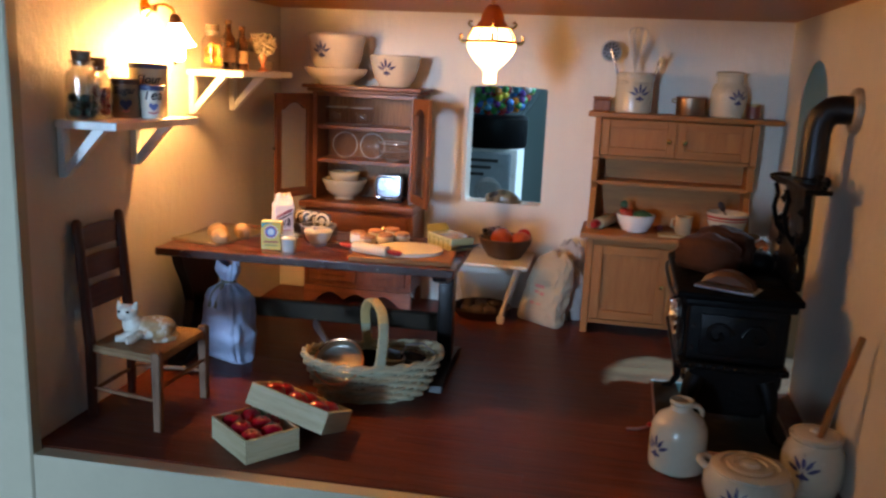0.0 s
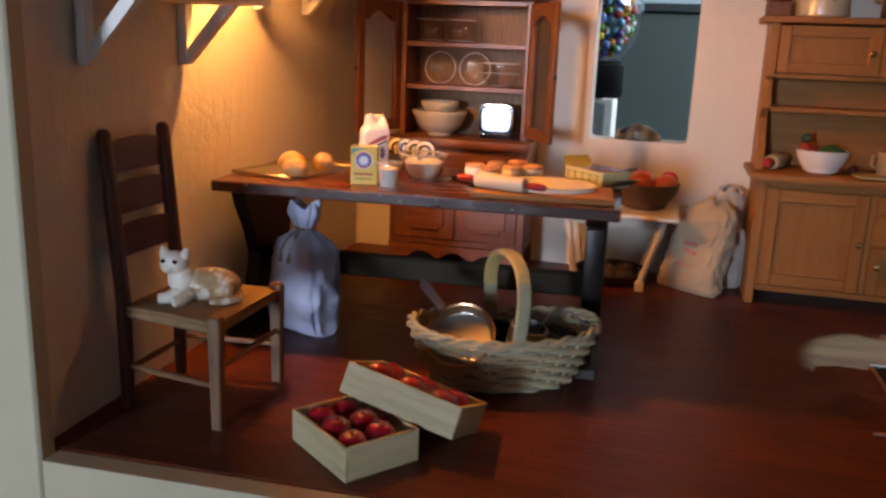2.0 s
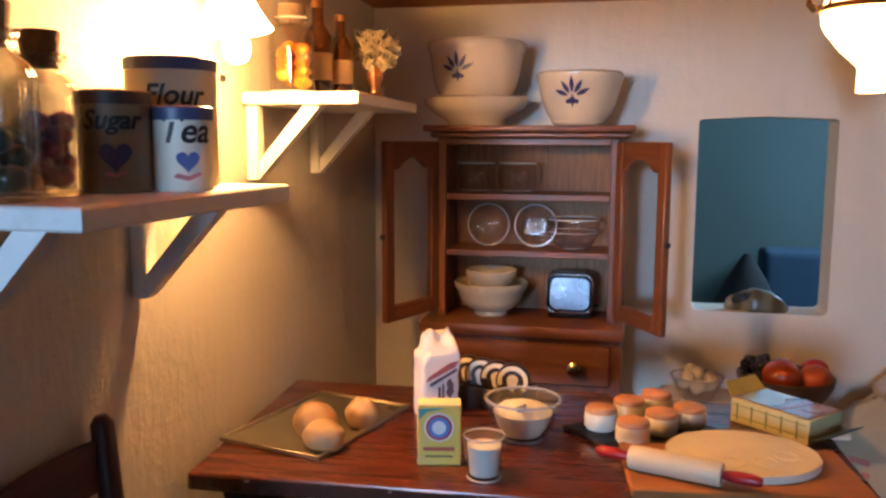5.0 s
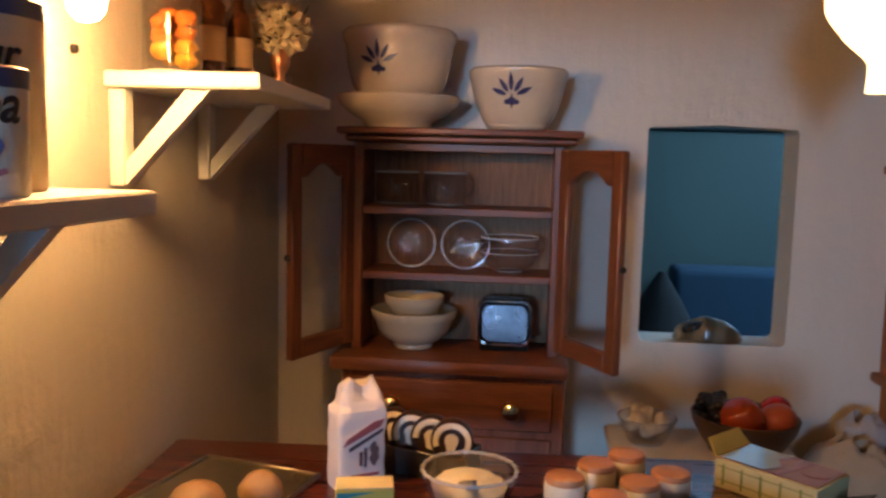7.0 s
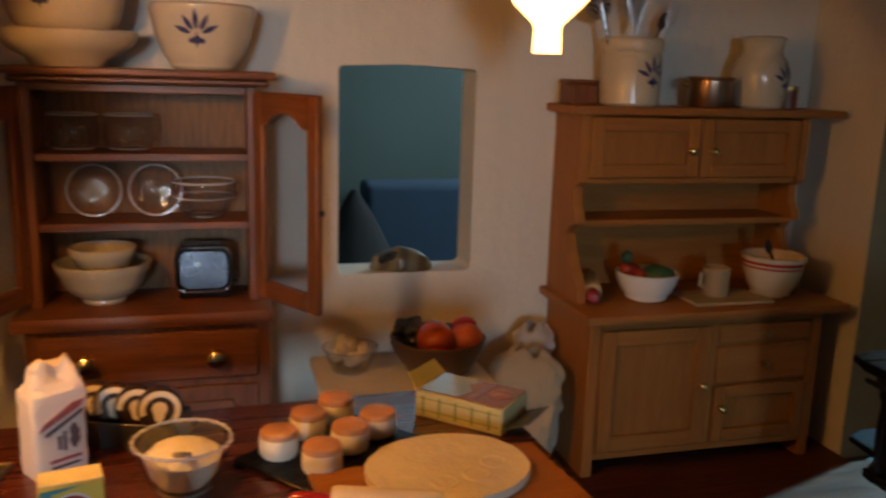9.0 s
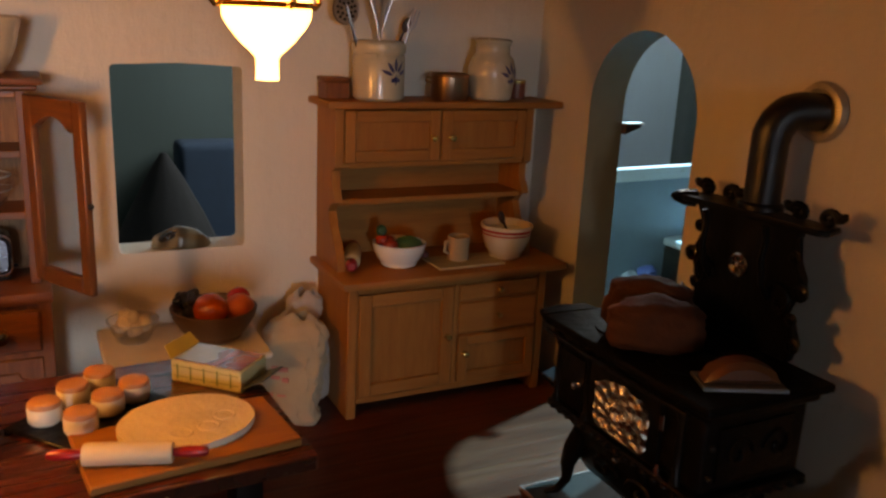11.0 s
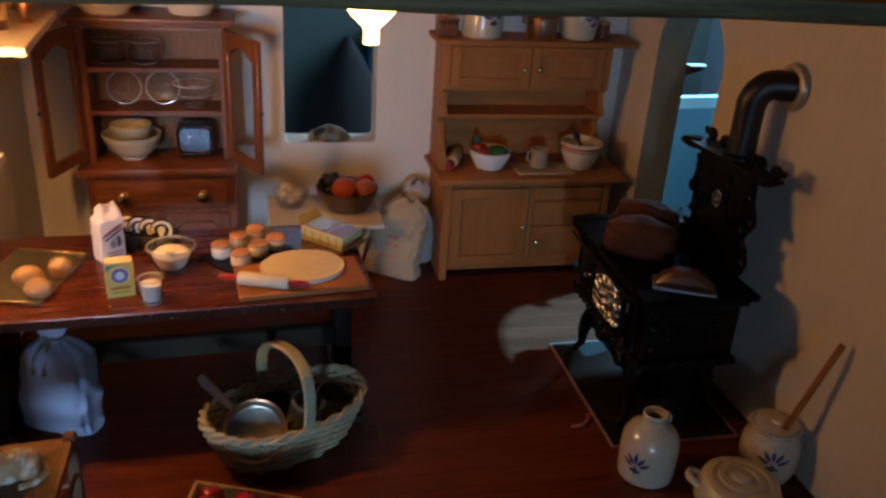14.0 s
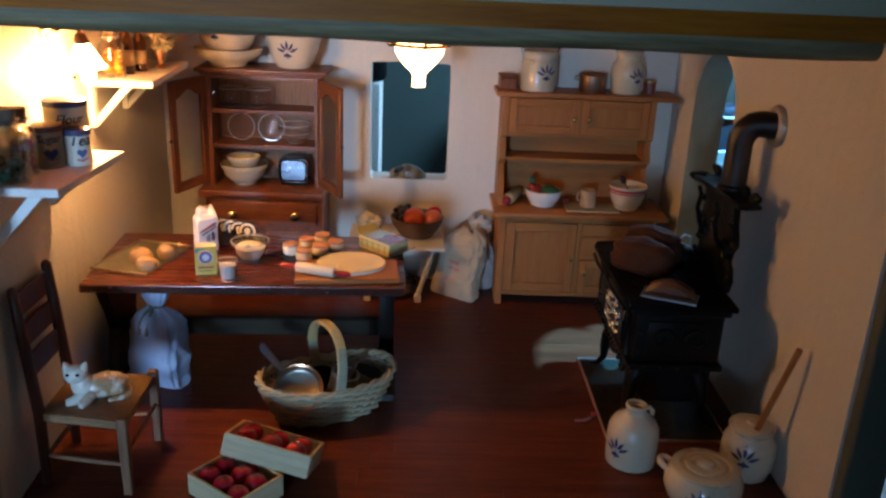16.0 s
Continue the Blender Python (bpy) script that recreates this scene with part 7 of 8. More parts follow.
def stove():
    s = thing("cast_iron_range", 1.17, 5.20, 0.0165, 0, "ornate black cast-iron cooking range with a nickel oven plate", "stove")
    w = lambda x: x - 1.17
    q = lambda y: y - 5.20
    # splayed curved legs under the lower box
    for x, y, sx, sy in ((0.965, 4.955, -1, -1), (0.965, 5.565, -1, 1), (1.325, 4.955, 1, -1), (1.325, 5.565, 1, 1)):
        ax, ay = w(x), q(y)
        pts = [(ax, ay, 0.34), (ax + 0.030 * sx, ay + 0.030 * sy, 0.26), (ax + 0.045 * sx, ay + 0.045 * sy, 0.18), (ax + 0.045 * sx, ay + 0.045 * sy, 0.10), (ax + 0.075 * sx, ay + 0.07 * sy, 0.035), (ax + 0.12 * sx, ay + 0.10 * sy, 0.015)]
        part("cabriole_leg", tube(pts, [0.060, 0.050, 0.036, 0.024, 0.020, 0.014], 10), IRON, s)
    # recessed lower box, then the main body with moulded edges
    part("lower_box", slab([(w(0.915), 0.445), (w(0.925), 0.34), (w(0.955), 0.22), (w(1.015), 0.14), (w(1.315), 0.14), (w(1.375), 0.22), (w(1.405), 0.34), (w(1.415), 0.445)][::-1], "y", q(4.92), q(5.60), bev=0.012), IRON, s)
    part("skirt", boxm(w(0.835), q(4.745), 0.445, w(1.405), q(5.70), 0.485, 0.016, 3), IRON, s)
    part("body", boxm(w(0.87), q(4.775), 0.486, w(1.385), q(5.67), 0.80, 0.025, 3), IRON, s)
    part("upper_moulding", boxm(w(0.845), q(4.745), 0.79, w(1.41), q(5.70), 0.835, 0.016, 3), IRON, s)
    part("cooktop", boxm(w(0.80), q(4.705), 0.836, w(1.43), q(5.725), 0.872, 0.014, 3), IRON_TOP, s)
    # side shelf with a rounded end, beyond the firebox
    part("side_shelf", slab([(w(0.80), q(5.727)), (w(1.10), q(5.727)), (w(1.08), q(5.80)), (w(0.95), q(5.83)), (w(0.83), q(5.80))], "z", 0.842, 0.870, bev=0.006), IRON_TOP, s)
    # low ledge under it, beyond the firebox
    part("end_ledge", slab([(w(0.86), q(5.672)), (w(1.30), q(5.672)), (w(1.28), q(5.86)), (w(0.96), q(5.86)), (w(0.88), q(5.82))], "z", 0.520, 0.545, bev=0.006), IRON_TOP, s)
    # hotplates
    for x, y in ((1.02, 5.45), (1.02, 5.05), (1.30, 5.10)):
        part("hotplate", lathe([(0, 0.872), (0.115, 0.872), (0.115, 0.879), (0.10, 0.882), (0, 0.882)], 28, m=mv(w(x), q(y), 0)), IRON_TOP, s)
    # oven front, facing the room
    NICKEL, nt, b = material("nickel_relief")
    b.inputs["Metallic"].default_value, b.inputs["Roughness"].default_value = 1.0, 0.25
    v1 = noise_fac(nt, coords(nt, 1.0), 22, kind="ShaderNodeTexVoronoi")
    nt.links.new(ramp(nt, v1, [(0.03, (0.25, 0.23, 0.20)), (0.22, (0.80, 0.77, 0.72))]), b.inputs["Base Color"])
    bump(nt, b, v1, 1.0, 0.05)
    d = part("oven_door", boxm(w(0.848), q(4.98), 0.495, w(0.868), q(5.42), 0.77, 0.008, 2), IRON, s, "black oven door")
    part("nickel_plate", slab([(q(5.05), 0.52), (q(5.33), 0.52), (q(5.355), 0.55), (q(5.355), 0.70), (q(5.30), 0.735), (q(5.19), 0.75), (q(5.08), 0.735), (q(5.03), 0.70), (q(5.03), 0.55)], "x", w(0.826), w(0.846), bev=0.006), NICKEL, d, "embossed nickel plate")
    part("plate_boss", lathe([(0.0, 0.0), (0.055, 0.0), (0.05, 0.008), (0.035, 0.006), (0.03, 0.014), (0, 0.016)], 20, m=mv(w(0.826), q(5.19), 0.63) @ rot("Y", -90)), NICKEL, d)
    for z in (0.50, 0.70):
        part("hinge", lathe([(0, -0.03), (0.012, -0.03), (0.012, 0.03), (0, 0.03)], 10, m=mv(w(0.85), q(4.965), z)), CHROME, d)
    f = part("fire_door", boxm(w(0.852), q(5.46), 0.50, w(0.868), q(5.64), 0.74, 0.008, 2), IRON, s)
    turned_knob(f, w(0.852), q(5.50), 0.62, 0.016, CHROME, "-x")
    a = part("ash_door", boxm(w(0.902), q(5.08), 0.35, w(0.918), q(5.42), 0.43, 0.006, 2), IRON, s)
    turned_knob(a, w(0.902), q(5.25), 0.385, 0.014, CHROME, "-x")
    for y in (4.88, 5.44, 5.66):
        part("fluted_pilaster", lathe([(0, 0.486), (0.024, 0.486), (0.024, 0.50), (0.014, 0.515), (0.019, 0.62), (0.014, 0.74), (0.024, 0.76), (0.024, 0.785), (0, 0.785)], 12, m=mv(w(0.862), q(y), 0)), IRON, s)
    part("front_rail", tube([(w(0.80), q(4.80), 0.815), (w(0.785), q(5.0), 0.818), (w(0.785), q(5.5), 0.818), (w(0.80), q(5.69), 0.815)], 0.010, 8), IRON, s, "thin black towel rail")
    # near end: panelled, with knobs
    part("end_panel", boxm(w(0.94), q(4.762), 0.53, w(1.32), q(4.774), 0.75, 0.01, 2), IRON, s)
    for z in (0.56, 0.68):
        turned_knob(s, w(0.905), q(4.775), z, 0.012, IRON_MATT)
    # cast ornament: beads along the skirt, rosettes at the corners, scrolls on the near end and under the oven
    for k in range(16):
        part("skirt_bead", blob(0.014, 0.018, 0.014, 0.1, sub=2, m=mv(w(0.833), q(4.79 + 0.057 * k), 0.465)), IRON, s)
    for k in range(10):
        part("skirt_bead", blob(0.018, 0.014, 0.014, 0.1, sub=2, m=mv(w(0.86 + 0.057 * k), q(4.743), 0.465)), IRON, s)
    for y in (4.88, 5.44, 5.66):
        part("rosette", lathe([(0, 0), (0.030, 0), (0.030, 0.008), (0.020, 0.014), (0.016, 0.010), (0.008, 0.018), (0, 0.020)], 12, m=mv(w(0.845), q(y), 0.812) @ rot("Y", -90)), IRON, s)
    for x, k in ((1.03, 1), (1.23, -1)):
        pts = [(w(x) + k * 0.075 * (1 - i / 15) * math.cos(i * 0.55), q(4.758), 0.64 + 0.075 * (1 - i / 15) * math.sin(i * 0.55)) for i in range(14)]
        part("end_scroll", tube(pts, 0.010, 6), IRON, s)
    for y, k in ((5.10, 1), (5.34, -1)):
        pts = [(w(0.905), q(y) + k * 0.09 * (1 - i / 15) * math.cos(i * 0.55), 0.300 + 0.055 * (1 - i / 15) * math.sin(i * 0.55)) for i in range(14)]
        part("apron_scroll", tube(pts, 0.012, 6), IRON, s)
    # scrolled back and warming shelf
    out = [(q(4.93), 0.872), (q(4.90), 0.95), (q(4.93), 1.02), (q(4.985), 1.05), (q(4.96), 1.12), (q(4.90), 1.16), (q(4.915), 1.22), (q(4.96), 1.27), (q(4.975), 1.36), (q(4.95), 1.395),
           (q(5.52), 1.395), (q(5.47), 1.34), (q(5.455), 1.27), (q(5.50), 1.20), (q(5.495), 1.12), (q(5.44), 1.06), (q(5.475), 0.98), (q(5.51), 0.92), (q(5.49), 0.872)]
    part("scrolled_back", slab(out[::-1], "x", w(1.405), w(1.445), bev=0.006), IRON, s)
    sh = [(w(1.345), q(5.54)), (w(1.36), q(5.585)), (w(1.40), q(5.60)), (w(1.52), q(5.56)), (w(1.52), q(4.87)), (w(1.42), q(4.84)), (w(1.385), q(4.87)), (w(1.385), q(5.20)), (w(1.36), q(5.40))]
    part("warming_shelf", slab(sh, "z", 1.397, 1.423, bev=0.006), IRON, s)
    for y, k in ((4.90, -1), (5.04, 1), (5.40, -1), (5.54, 1)):
        pts = [(w(1.485), q(y) + 0.046 * (1 - i / 16) * math.cos(i * 0.55) * k, 1.448 + 0.036 * (1 - i / 16) * math.sin(i * 0.55)) for i in range(14)]
        part("scroll_crest", tube(pts, 0.016, 6), IRON, s)
        part("crest_leaf", blob(0.016, 0.034, 0.020, 0.25, 4, k + 3, 2, m=mv(w(1.485), q(y) + 0.05 * k, 1.462) @ rot("X", 30 * k)), IRON, s)
    for y, z, r in ((4.905, 0.95, 0.030), (4.93, 1.05, 0.026), (4.905, 1.165, 0.034), (4.955, 1.29, 0.026), (5.505, 0.945, 0.030), (5.46, 1.05, 0.026), (5.50, 1.17, 0.034), (5.47, 1.30, 0.026)):
        part("scroll_boss", lathe([(0, 0), (r, 0), (r * 1.05, 0.010), (r * 0.7, 0.016), (r * 0.65, 0.010), (r * 0.35, 0.012), (r * 0.3, 0.026), (0, 0.030)], 16, m=mv(w(1.405), q(y), z) @ rot("Y", -90)), IRON, s)
    for y, k in ((5.00, 1), (5.42, -1)):
        pts = [(w(1.398), q(y) + k * 0.07 * (1 - i / 14) * math.cos(i * 0.55), 1.10 + 0.09 * (1 - i / 14) * math.sin(i * 0.55)) for i in range(13)]
        part("relief_scroll", tube(pts, 0.010, 6), IRON, s)
    part("nose_scroll", tube([(w(1.42), q(5.53), 1.405), (w(1.38), q(5.56), 1.408), (w(1.345), q(5.58), 1.412), (w(1.325), q(5.585), 1.416)], [0.040, 0.036, 0.024, 0.010], 8), IRON, s)
    part("vent_wheel", lathe([(0.0, 0.0), (0.05, 0.0), (0.05, 0.010), (0.042, 0.012), (0.040, 0.005), (0.014, 0.005), (0.012, 0.014), (0, 0.016)], 24, m=mv(w(1.404), q(5.225), 1.19) @ rot("Y", -90)), CHROME, s, "pierced nickel draught wheel")
    for k in range(5):
        a_ = 2 * math.pi * k / 5
        part("wheel_hole", lathe([(0, 0), (0.009, 0), (0.009, 0.003), (0, 0.003)], 8, m=mv(w(1.3985), q(5.225) + 0.027 * math.cos(a_), 1.19 + 0.027 * math.sin(a_)) @ rot("Y", -90)), IRON_MATT, s)
    for y in (5.06, 5.38):
        part("bracket_scroll", tube([(w(1.402), q(y), 1.10), (w(1.36), q(y), 1.16), (w(1.335), q(y), 1.26), (w(1.35), q(y), 1.34), (w(1.33), q(y), 1.395)], 0.014, 8), IRON, s)
    return s


stove()


def flue():
    f = thing("stove_pipe", 1.475, 5.225, 1.4405, 0, "matt black stove pipe with an elbow into the wall", "pipe")
    z = 1.4405
    pts = [(0, 0, 0), (0, 0, 0.20), (0.0, 0.0, 0.27)]
    end = Vector((RIGHT - 1.475, 5.140 - 5.225, 1.838 - z))
    for k in range(1, 8):
        a = math.pi / 2 * k / 7
        d = Vector((end.x, end.y, 0)).normalized()
        pts.append(Vector((0, 0, 0.27)) + d * 0.105 * (1 - math.cos(a)) + Vector((0, 0, 0.128 * math.sin(a))))
    pts.append(Vector((end.x, end.y, pts[-1].z)))
    bm = tube(pts, [0.074] * 3 + [0.077, 0.075] * 3 + [0.077, 0.074], 20)
    part("pipe", bm, IRON_MATT, f)
    part("pipe_collar", lathe([(0.073, -0.0), (0.092, 0.0), (0.09, 0.02), (0.076, 0.03)], 24, closed=True), IRON, f)
    wx = RIGHT - 1.475 - 0.002
    ring = lathe([(0.076, 0.0), (0.118, 0.0), (0.122, 0.012), (0.112, 0.034), (0.092, 0.040), (0.078, 0.030)], 32, closed=True, m=mv(wx, end.y, pts[-1].z) @ rot("Y", -90))
    part("wall_collar", ring, plain("worn_brass_collar", (0.50, 0.44, 0.34), 0.4, 0.6, vary=0.25), f, "pale worn metal wall collar")


flue()
ST = 0.0165 + 0.8725
BROWN_LOAF = plain("dark_crust", (0.060, 0.018, 0.007), 0.82, vary=0.45, grain=6, relief=0.03, wear=(0.028, 0.009, 0.004))
BROWN_LOAF.node_tree.nodes["Principled BSDF"].inputs["Specular IOR Level"].default_value = 0.06

BROWN_LOAF.node_tree.nodes["Principled BSDF"].inputs["Specular IOR Level"].default_value = 0.25


def roast(x, y, rx, ry, rz, yaw, seed, label):
    t = thing("brown_loaf", x, y, ST + 0.009 + rz * 0.8, yaw, label, "bread", "loaves on the range")
    bm = bmn()
    bmesh.ops.create_icosphere(bm, subdivisions=4, radius=1)
    for v_ in bm.verts:
        d = v_.co.normalized()
        e = 0.80
        p = Vector([math.copysign(abs(c) ** e, c) for c in d])
        k = 1 + 0.13 * noise.noise(d * 2.4 + Vector((seed, 0, 0))) + 0.06 * noise.noise(d * 6 + Vector((0, seed, 0)))
        lobe = 1 + 0.05 * math.cos(p.x * 8.0) * max(0, p.z)
        k *= 1 + 0.032 * math.sin(p.z * 13.0 + seed) * (1 - abs(d.z))
        v_.co = (p.x * rx * k, p.y * ry * k, max(p.z * rz * k * lobe, -0.8 * rz))
    part("crust", bm, BROWN_LOAF, t)


roast(0.985, 5.215, 0.195, 0.095, 0.115, -35, 2, "long glossy brown loaf on the black range")
roast(1.085, 5.375, 0.185, 0.095, 0.132, -35, 6, "tall glossy brown loaf on the black range")


def loaf_tin():
    t = thing("bread_tin", 1.065, 4.835, ST + 0.001, -24, "small tin holding a browned loaf on the range", "tin")
    part("tin", slab([(-0.155, -0.075), (0.155, -0.075), (0.155, 0.075), (-0.155, 0.075)], "z", 0.0, 0.018, bev=0.004), TIN, t)
    part("loaf", slab([(-0.142, 0.0), (0.142, 0.0), (0.118, 0.045), (0.050, 0.078), (0.0, 0.085), (-0.06, 0.076), (-0.115, 0.045)], "y", -0.055, 0.055, bev=0.022), plain("brown_loaf_top", (0.10, 0.036, 0.015), 0.4, vary=0.3, grain=7, relief=0.010), t, "browned loaf", at=put(0, 0, 0.019))


loaf_tin()


def kettle():
    t = thing("black_kettle", 1.30, 5.43, ST + 0.001, 40, "small black kettle with shiny highlights on the range", "kettle")
    part("body", lathe([(0, 0), (0.085, 0), (0.092, 0.01), (0.088, 0.06), (0.06, 0.10), (0.035, 0.11), (0, 0.112)], 28), IRON, t)
    part("lid_knob", lathe([(0, 0.112), (0.012, 0.112), (0.016, 0.128), (0, 0.134)], 12), CHROME, t)
    part("spout", tube([(0.08, 0, 0.04), (0.12, 0, 0.07), (0.135, 0, 0.10)], [0.018, 0.012, 0.010], 8), IRON, t)
    part("bail", tube([(-0.075, 0, 0.085), (-0.07, 0, 0.16), (0, 0, 0.185), (0.07, 0, 0.16), (0.075, 0, 0.085)], 0.007, 6), TIN, t)


kettle()
# ---- beyond the openings: the outer room in which the doll's house stands ----
GREEN_WALL = plaster("sage_green_wall", (0.070, 0.106, 0.102), 0.002)
BLUE_WALL = plaster("pale_blue_wall", (0.45, 0.60, 0.68), 0.002)
OUT_FLOOR = wood("outer_room_floor", (0.16, 0.11, 0.07), (0.25, 0.18, 0.12), (0.33, 0.25, 0.17), "x", 0.5, 0.12)
X0, X1, Y0, Y1, Z0, Z1 = -13.0, 8.0, -12.0, 17.0, -9.0, 13.0


def panel_with_hole(axis, lo, hi, a0, b0, a1, b1, hole=None):
    """A wall panel across an axis, with an optional rectangular opening (a0, b0, a1, b1)."""
    bm = bmn()
    def add(p, q, r, s_):
        c = {"x": (lo, p, q, hi, r, s_), "y": (p, lo, q, r, hi, s_), "z": (p, q, lo, r, s_, hi)}[axis]
        box(bm, *c)
    if not hole:
        add(a0, b0, a1, b1)
    else:
        ha, hb_, hc, hd_ = hole
        add(a0, b0, a1, hb_)
        add(a0, hd_, a1, b1)
        add(a0, hb_, ha, hd_)
        add(hc, hb_, a1, hd_)
    return bm


# Walls and ceiling out of view are added to close off the sky.
setting("outer_wall_back", panel_with_hole("y", Y1, Y1 + 0.3, X0, Z0, X1, 2.18), GREEN_WALL, "plain sage green lower wall of the outer room", "wall")
setting("outer_wall_upper", panel_with_hole("y", Y1 + 0.1, Y1 + 0.3, X0, 2.34, X1, Z1), BLUE_WALL, "pale blue upper wall of the outer room", "wall")
setting("dado_rail", boxm(X0, Y1 - 0.06, 2.185, X1, Y1 + 0.28, 2.335, 0.02), plain("dark_rail", (0.04, 0.05, 0.055), 0.5), "dark rail along the outer wall", "trim")
# Unseen wall added; its opening edge keeps daylight off the right front.
setting("daylight_trim_wall", panel_with_hole("y", Y0 - 0.3, Y0, X0, Z0, 0.0, Z1, (-7.6, -1.6, -3.6, 3.6)), BLUE_WALL, "added unseen wall, its opening trimmed to shade the right front", "wall")
# Unseen wall added so the fill light only reaches the left side.
setting("fill_trim_wall", panel_with_hole("y", Y0 - 0.3, Y0, 0.001, Z0, X1, Z1, (0.1, 0.4, 1.75, 3.6)), BLUE_WALL, "added unseen wall, its narrow opening aiming the fill light left", "wall")
setting("outer_wall_left", panel_with_hole("x", X0 - 0.3, X0, Y0, Z0, Y1, Z1), plaster("grey_green_wall", (0.30, 0.33, 0.30), 0.02), "plain grey-green wall of the outer room", "wall")
# Unseen wall, coloured dark to cut bounced light; its opening admits the sun.
setting("outer_wall_right", panel_with_hole("x", X1, X1 + 0.3, Y0, Z0, 10.5, Z1, (7.6, 7.6, 10.3, 12.4)), plaster("bounce_cut_blue_wall", (0.17, 0.21, 0.23), 0.002), "unseen outer wall, darkened against bounce, opened high up for the sun", "wall")
# The high opening here is made up for the added fill lamp.
setting("outer_wall_side", panel_with_hole("x", X1, X1 + 0.3, 10.501, Z0, Y1, Z1, (11.2, 4.0, 15.8, 8.0)), BLUE_WALL, "pale blue wall of the outer room, opened out of view for added fill", "wall")
setting("outer_floor", panel_with_hole("z", Z0 - 0.3, Z0, X0, Y0, X1, Y1), OUT_FLOOR, "brown boarded floor of the outer room", "floor")
setting("outer_ceiling", panel_with_hole("z", Z1, Z1 + 0.3, X0, Y0, X1, Y1), plaster("white_ceiling", (0.52, 0.52, 0.50), 0.02), "plain white ceiling of the outer room", "ceiling")


def stand(name, x0, y0, x1, y1, z1, mat, label):
    t = thing(name, (x0 + x1) / 2, (y0 + y1) / 2, Z0, 0, label, "table")
    hx, hy = (x1 - x0) / 2, (y1 - y0) / 2
    part("top", boxm(-hx, -hy, z1 - Z0 - 0.25, hx, hy, z1 - Z0, 0.03), mat, t)
    for sx in (-1, 1):
        for sy in (-1, 1):
            part("leg", boxm(sx * (hx - 0.35) - 0.2, sy * (hy - 0.35) - 0.2, 0, sx * (hx - 0.35) + 0.2, sy * (hy - 0.35) + 0.2, z1 - Z0 - 0.251, 0.03), mat, t)
    return t


DARKTOP = wood("dark_table_wood", (0.025, 0.018, 0.015), (0.05, 0.035, 0.028), (0.08, 0.06, 0.045), "x", 0.4, 0.3)
stand("side_table", -4.2, 11.4, -0.35, 14.3, -1.4, DARKTOP, "dark wooden table standing behind the doll's house")
stand("house_table", -4.5, 3.4, 3.9, 8.6, -1.45, DARKTOP, "dark wooden table carrying the doll's house")


def gumball_machine():
    t = thing("gumball_machine", -1.45, 12.7, -1.3995, 0, "gumball machine with a glass globe of coloured gumballs", "gumball machine")
    zc, r = 3.33, 0.72
    part("globe", lathe([(r * math.cos(a) * 0.999 + 0.0005, zc + r * math.sin(a)) for a in [radians(-68 + 136 * k / 20) for k in range(21)]], 32), GLASS, t, "clear glass globe")
    random.seed(31)
    m, nt, b = material("gumball_colours")
    g = nt.nodes.new("ShaderNodeNewGeometry")
    rp = nt.nodes.new("ShaderNodeValToRGB")
    rp.color_ramp.interpolation = "CONSTANT"
    cols = [(0.55, 0.03, 0.03), (0.70, 0.55, 0.03), (0.04, 0.20, 0.55), (0.75, 0.75, 0.72), (0.70, 0.22, 0.02), (0.04, 0.30, 0.06), (0.12, 0.03, 0.20), (0.06, 0.35, 0.55)]
    while len(rp.color_ramp.elements) < len(cols):
        rp.color_ramp.elements.new(0.5)
    for k, c in enumerate(cols):
        rp.color_ramp.elements[k].position, rp.color_ramp.elements[k].color = k / len(cols), (*c, 1)
    nt.links.new(g.outputs["Random Per Island"], rp.inputs["Fac"])
    nt.links.new(rp.outputs["Color"], b.inputs["Base Color"])
    b.inputs["Roughness"].default_value, b.inputs["Coat Weight"].default_value = 0.25, 0.5
    bm = bmn()
    spots = []
    for _ in range(9000):
        p = Vector((random.uniform(-1, 1), random.uniform(-1, 1), random.uniform(-1, 0.75))) * 0.60
        if p.length < 0.60 and p.length > 0.35 and all((p - q_).length > 0.104 for q_ in spots):
            spots.append(p)
    for p in spots:
        bmesh.ops.create_icosphere(bm, subdivisions=2, radius=0.056, matrix=mv(p.x, p.y, p.z + zc))
    part("gumballs", bm, m, t, "many bright coloured gumballs", kind="stuff")
    part("base", lathe([(0, 2.30), (0.50, 2.30), (0.53, 2.34), (0.53, 2.72), (0.48, 2.76), (0, 2.76)], 28), IRON, t, "wide black collar")
    part("cap", lathe([(0, zc + 0.66), (0.30, zc + 0.66), (0.26, zc + 0.80), (0, zc + 0.84)], 24), IRON, t)
    part("cabinet", boxm(-0.46, -0.40, 0.0, 0.46, 0.40, 2.30, 0.06, 2), WHITE_PAINT, t, "white lower cabinet")
    fp = part("face_plate", boxm(-0.34, -0.425, 1.45, 0.36, -0.402, 2.24, 0.02), plain("pale_blue_plate", (0.45, 0.52, 0.56), 0.3), t, "pale blue face plate")
    for k in range(3):
        part("print_bar", boxm(-0.26, -0.432, 2.10 - k * 0.10, 0.18 - 0.1 * k, -0.426, 2.145 - k * 0.10, 0), IRON_MATT, fp)
    part("chute", lathe([(0.0, 0.0), (0.20, 0.0), (0.20, 0.03), (0.15, 0.035), (0.14, 0.01), (0, 0.01)], 24, m=mv(0.05, -0.426, 1.68) @ rot("X", 90)), TIN, fp, "round tin chute")


gumball_machine()


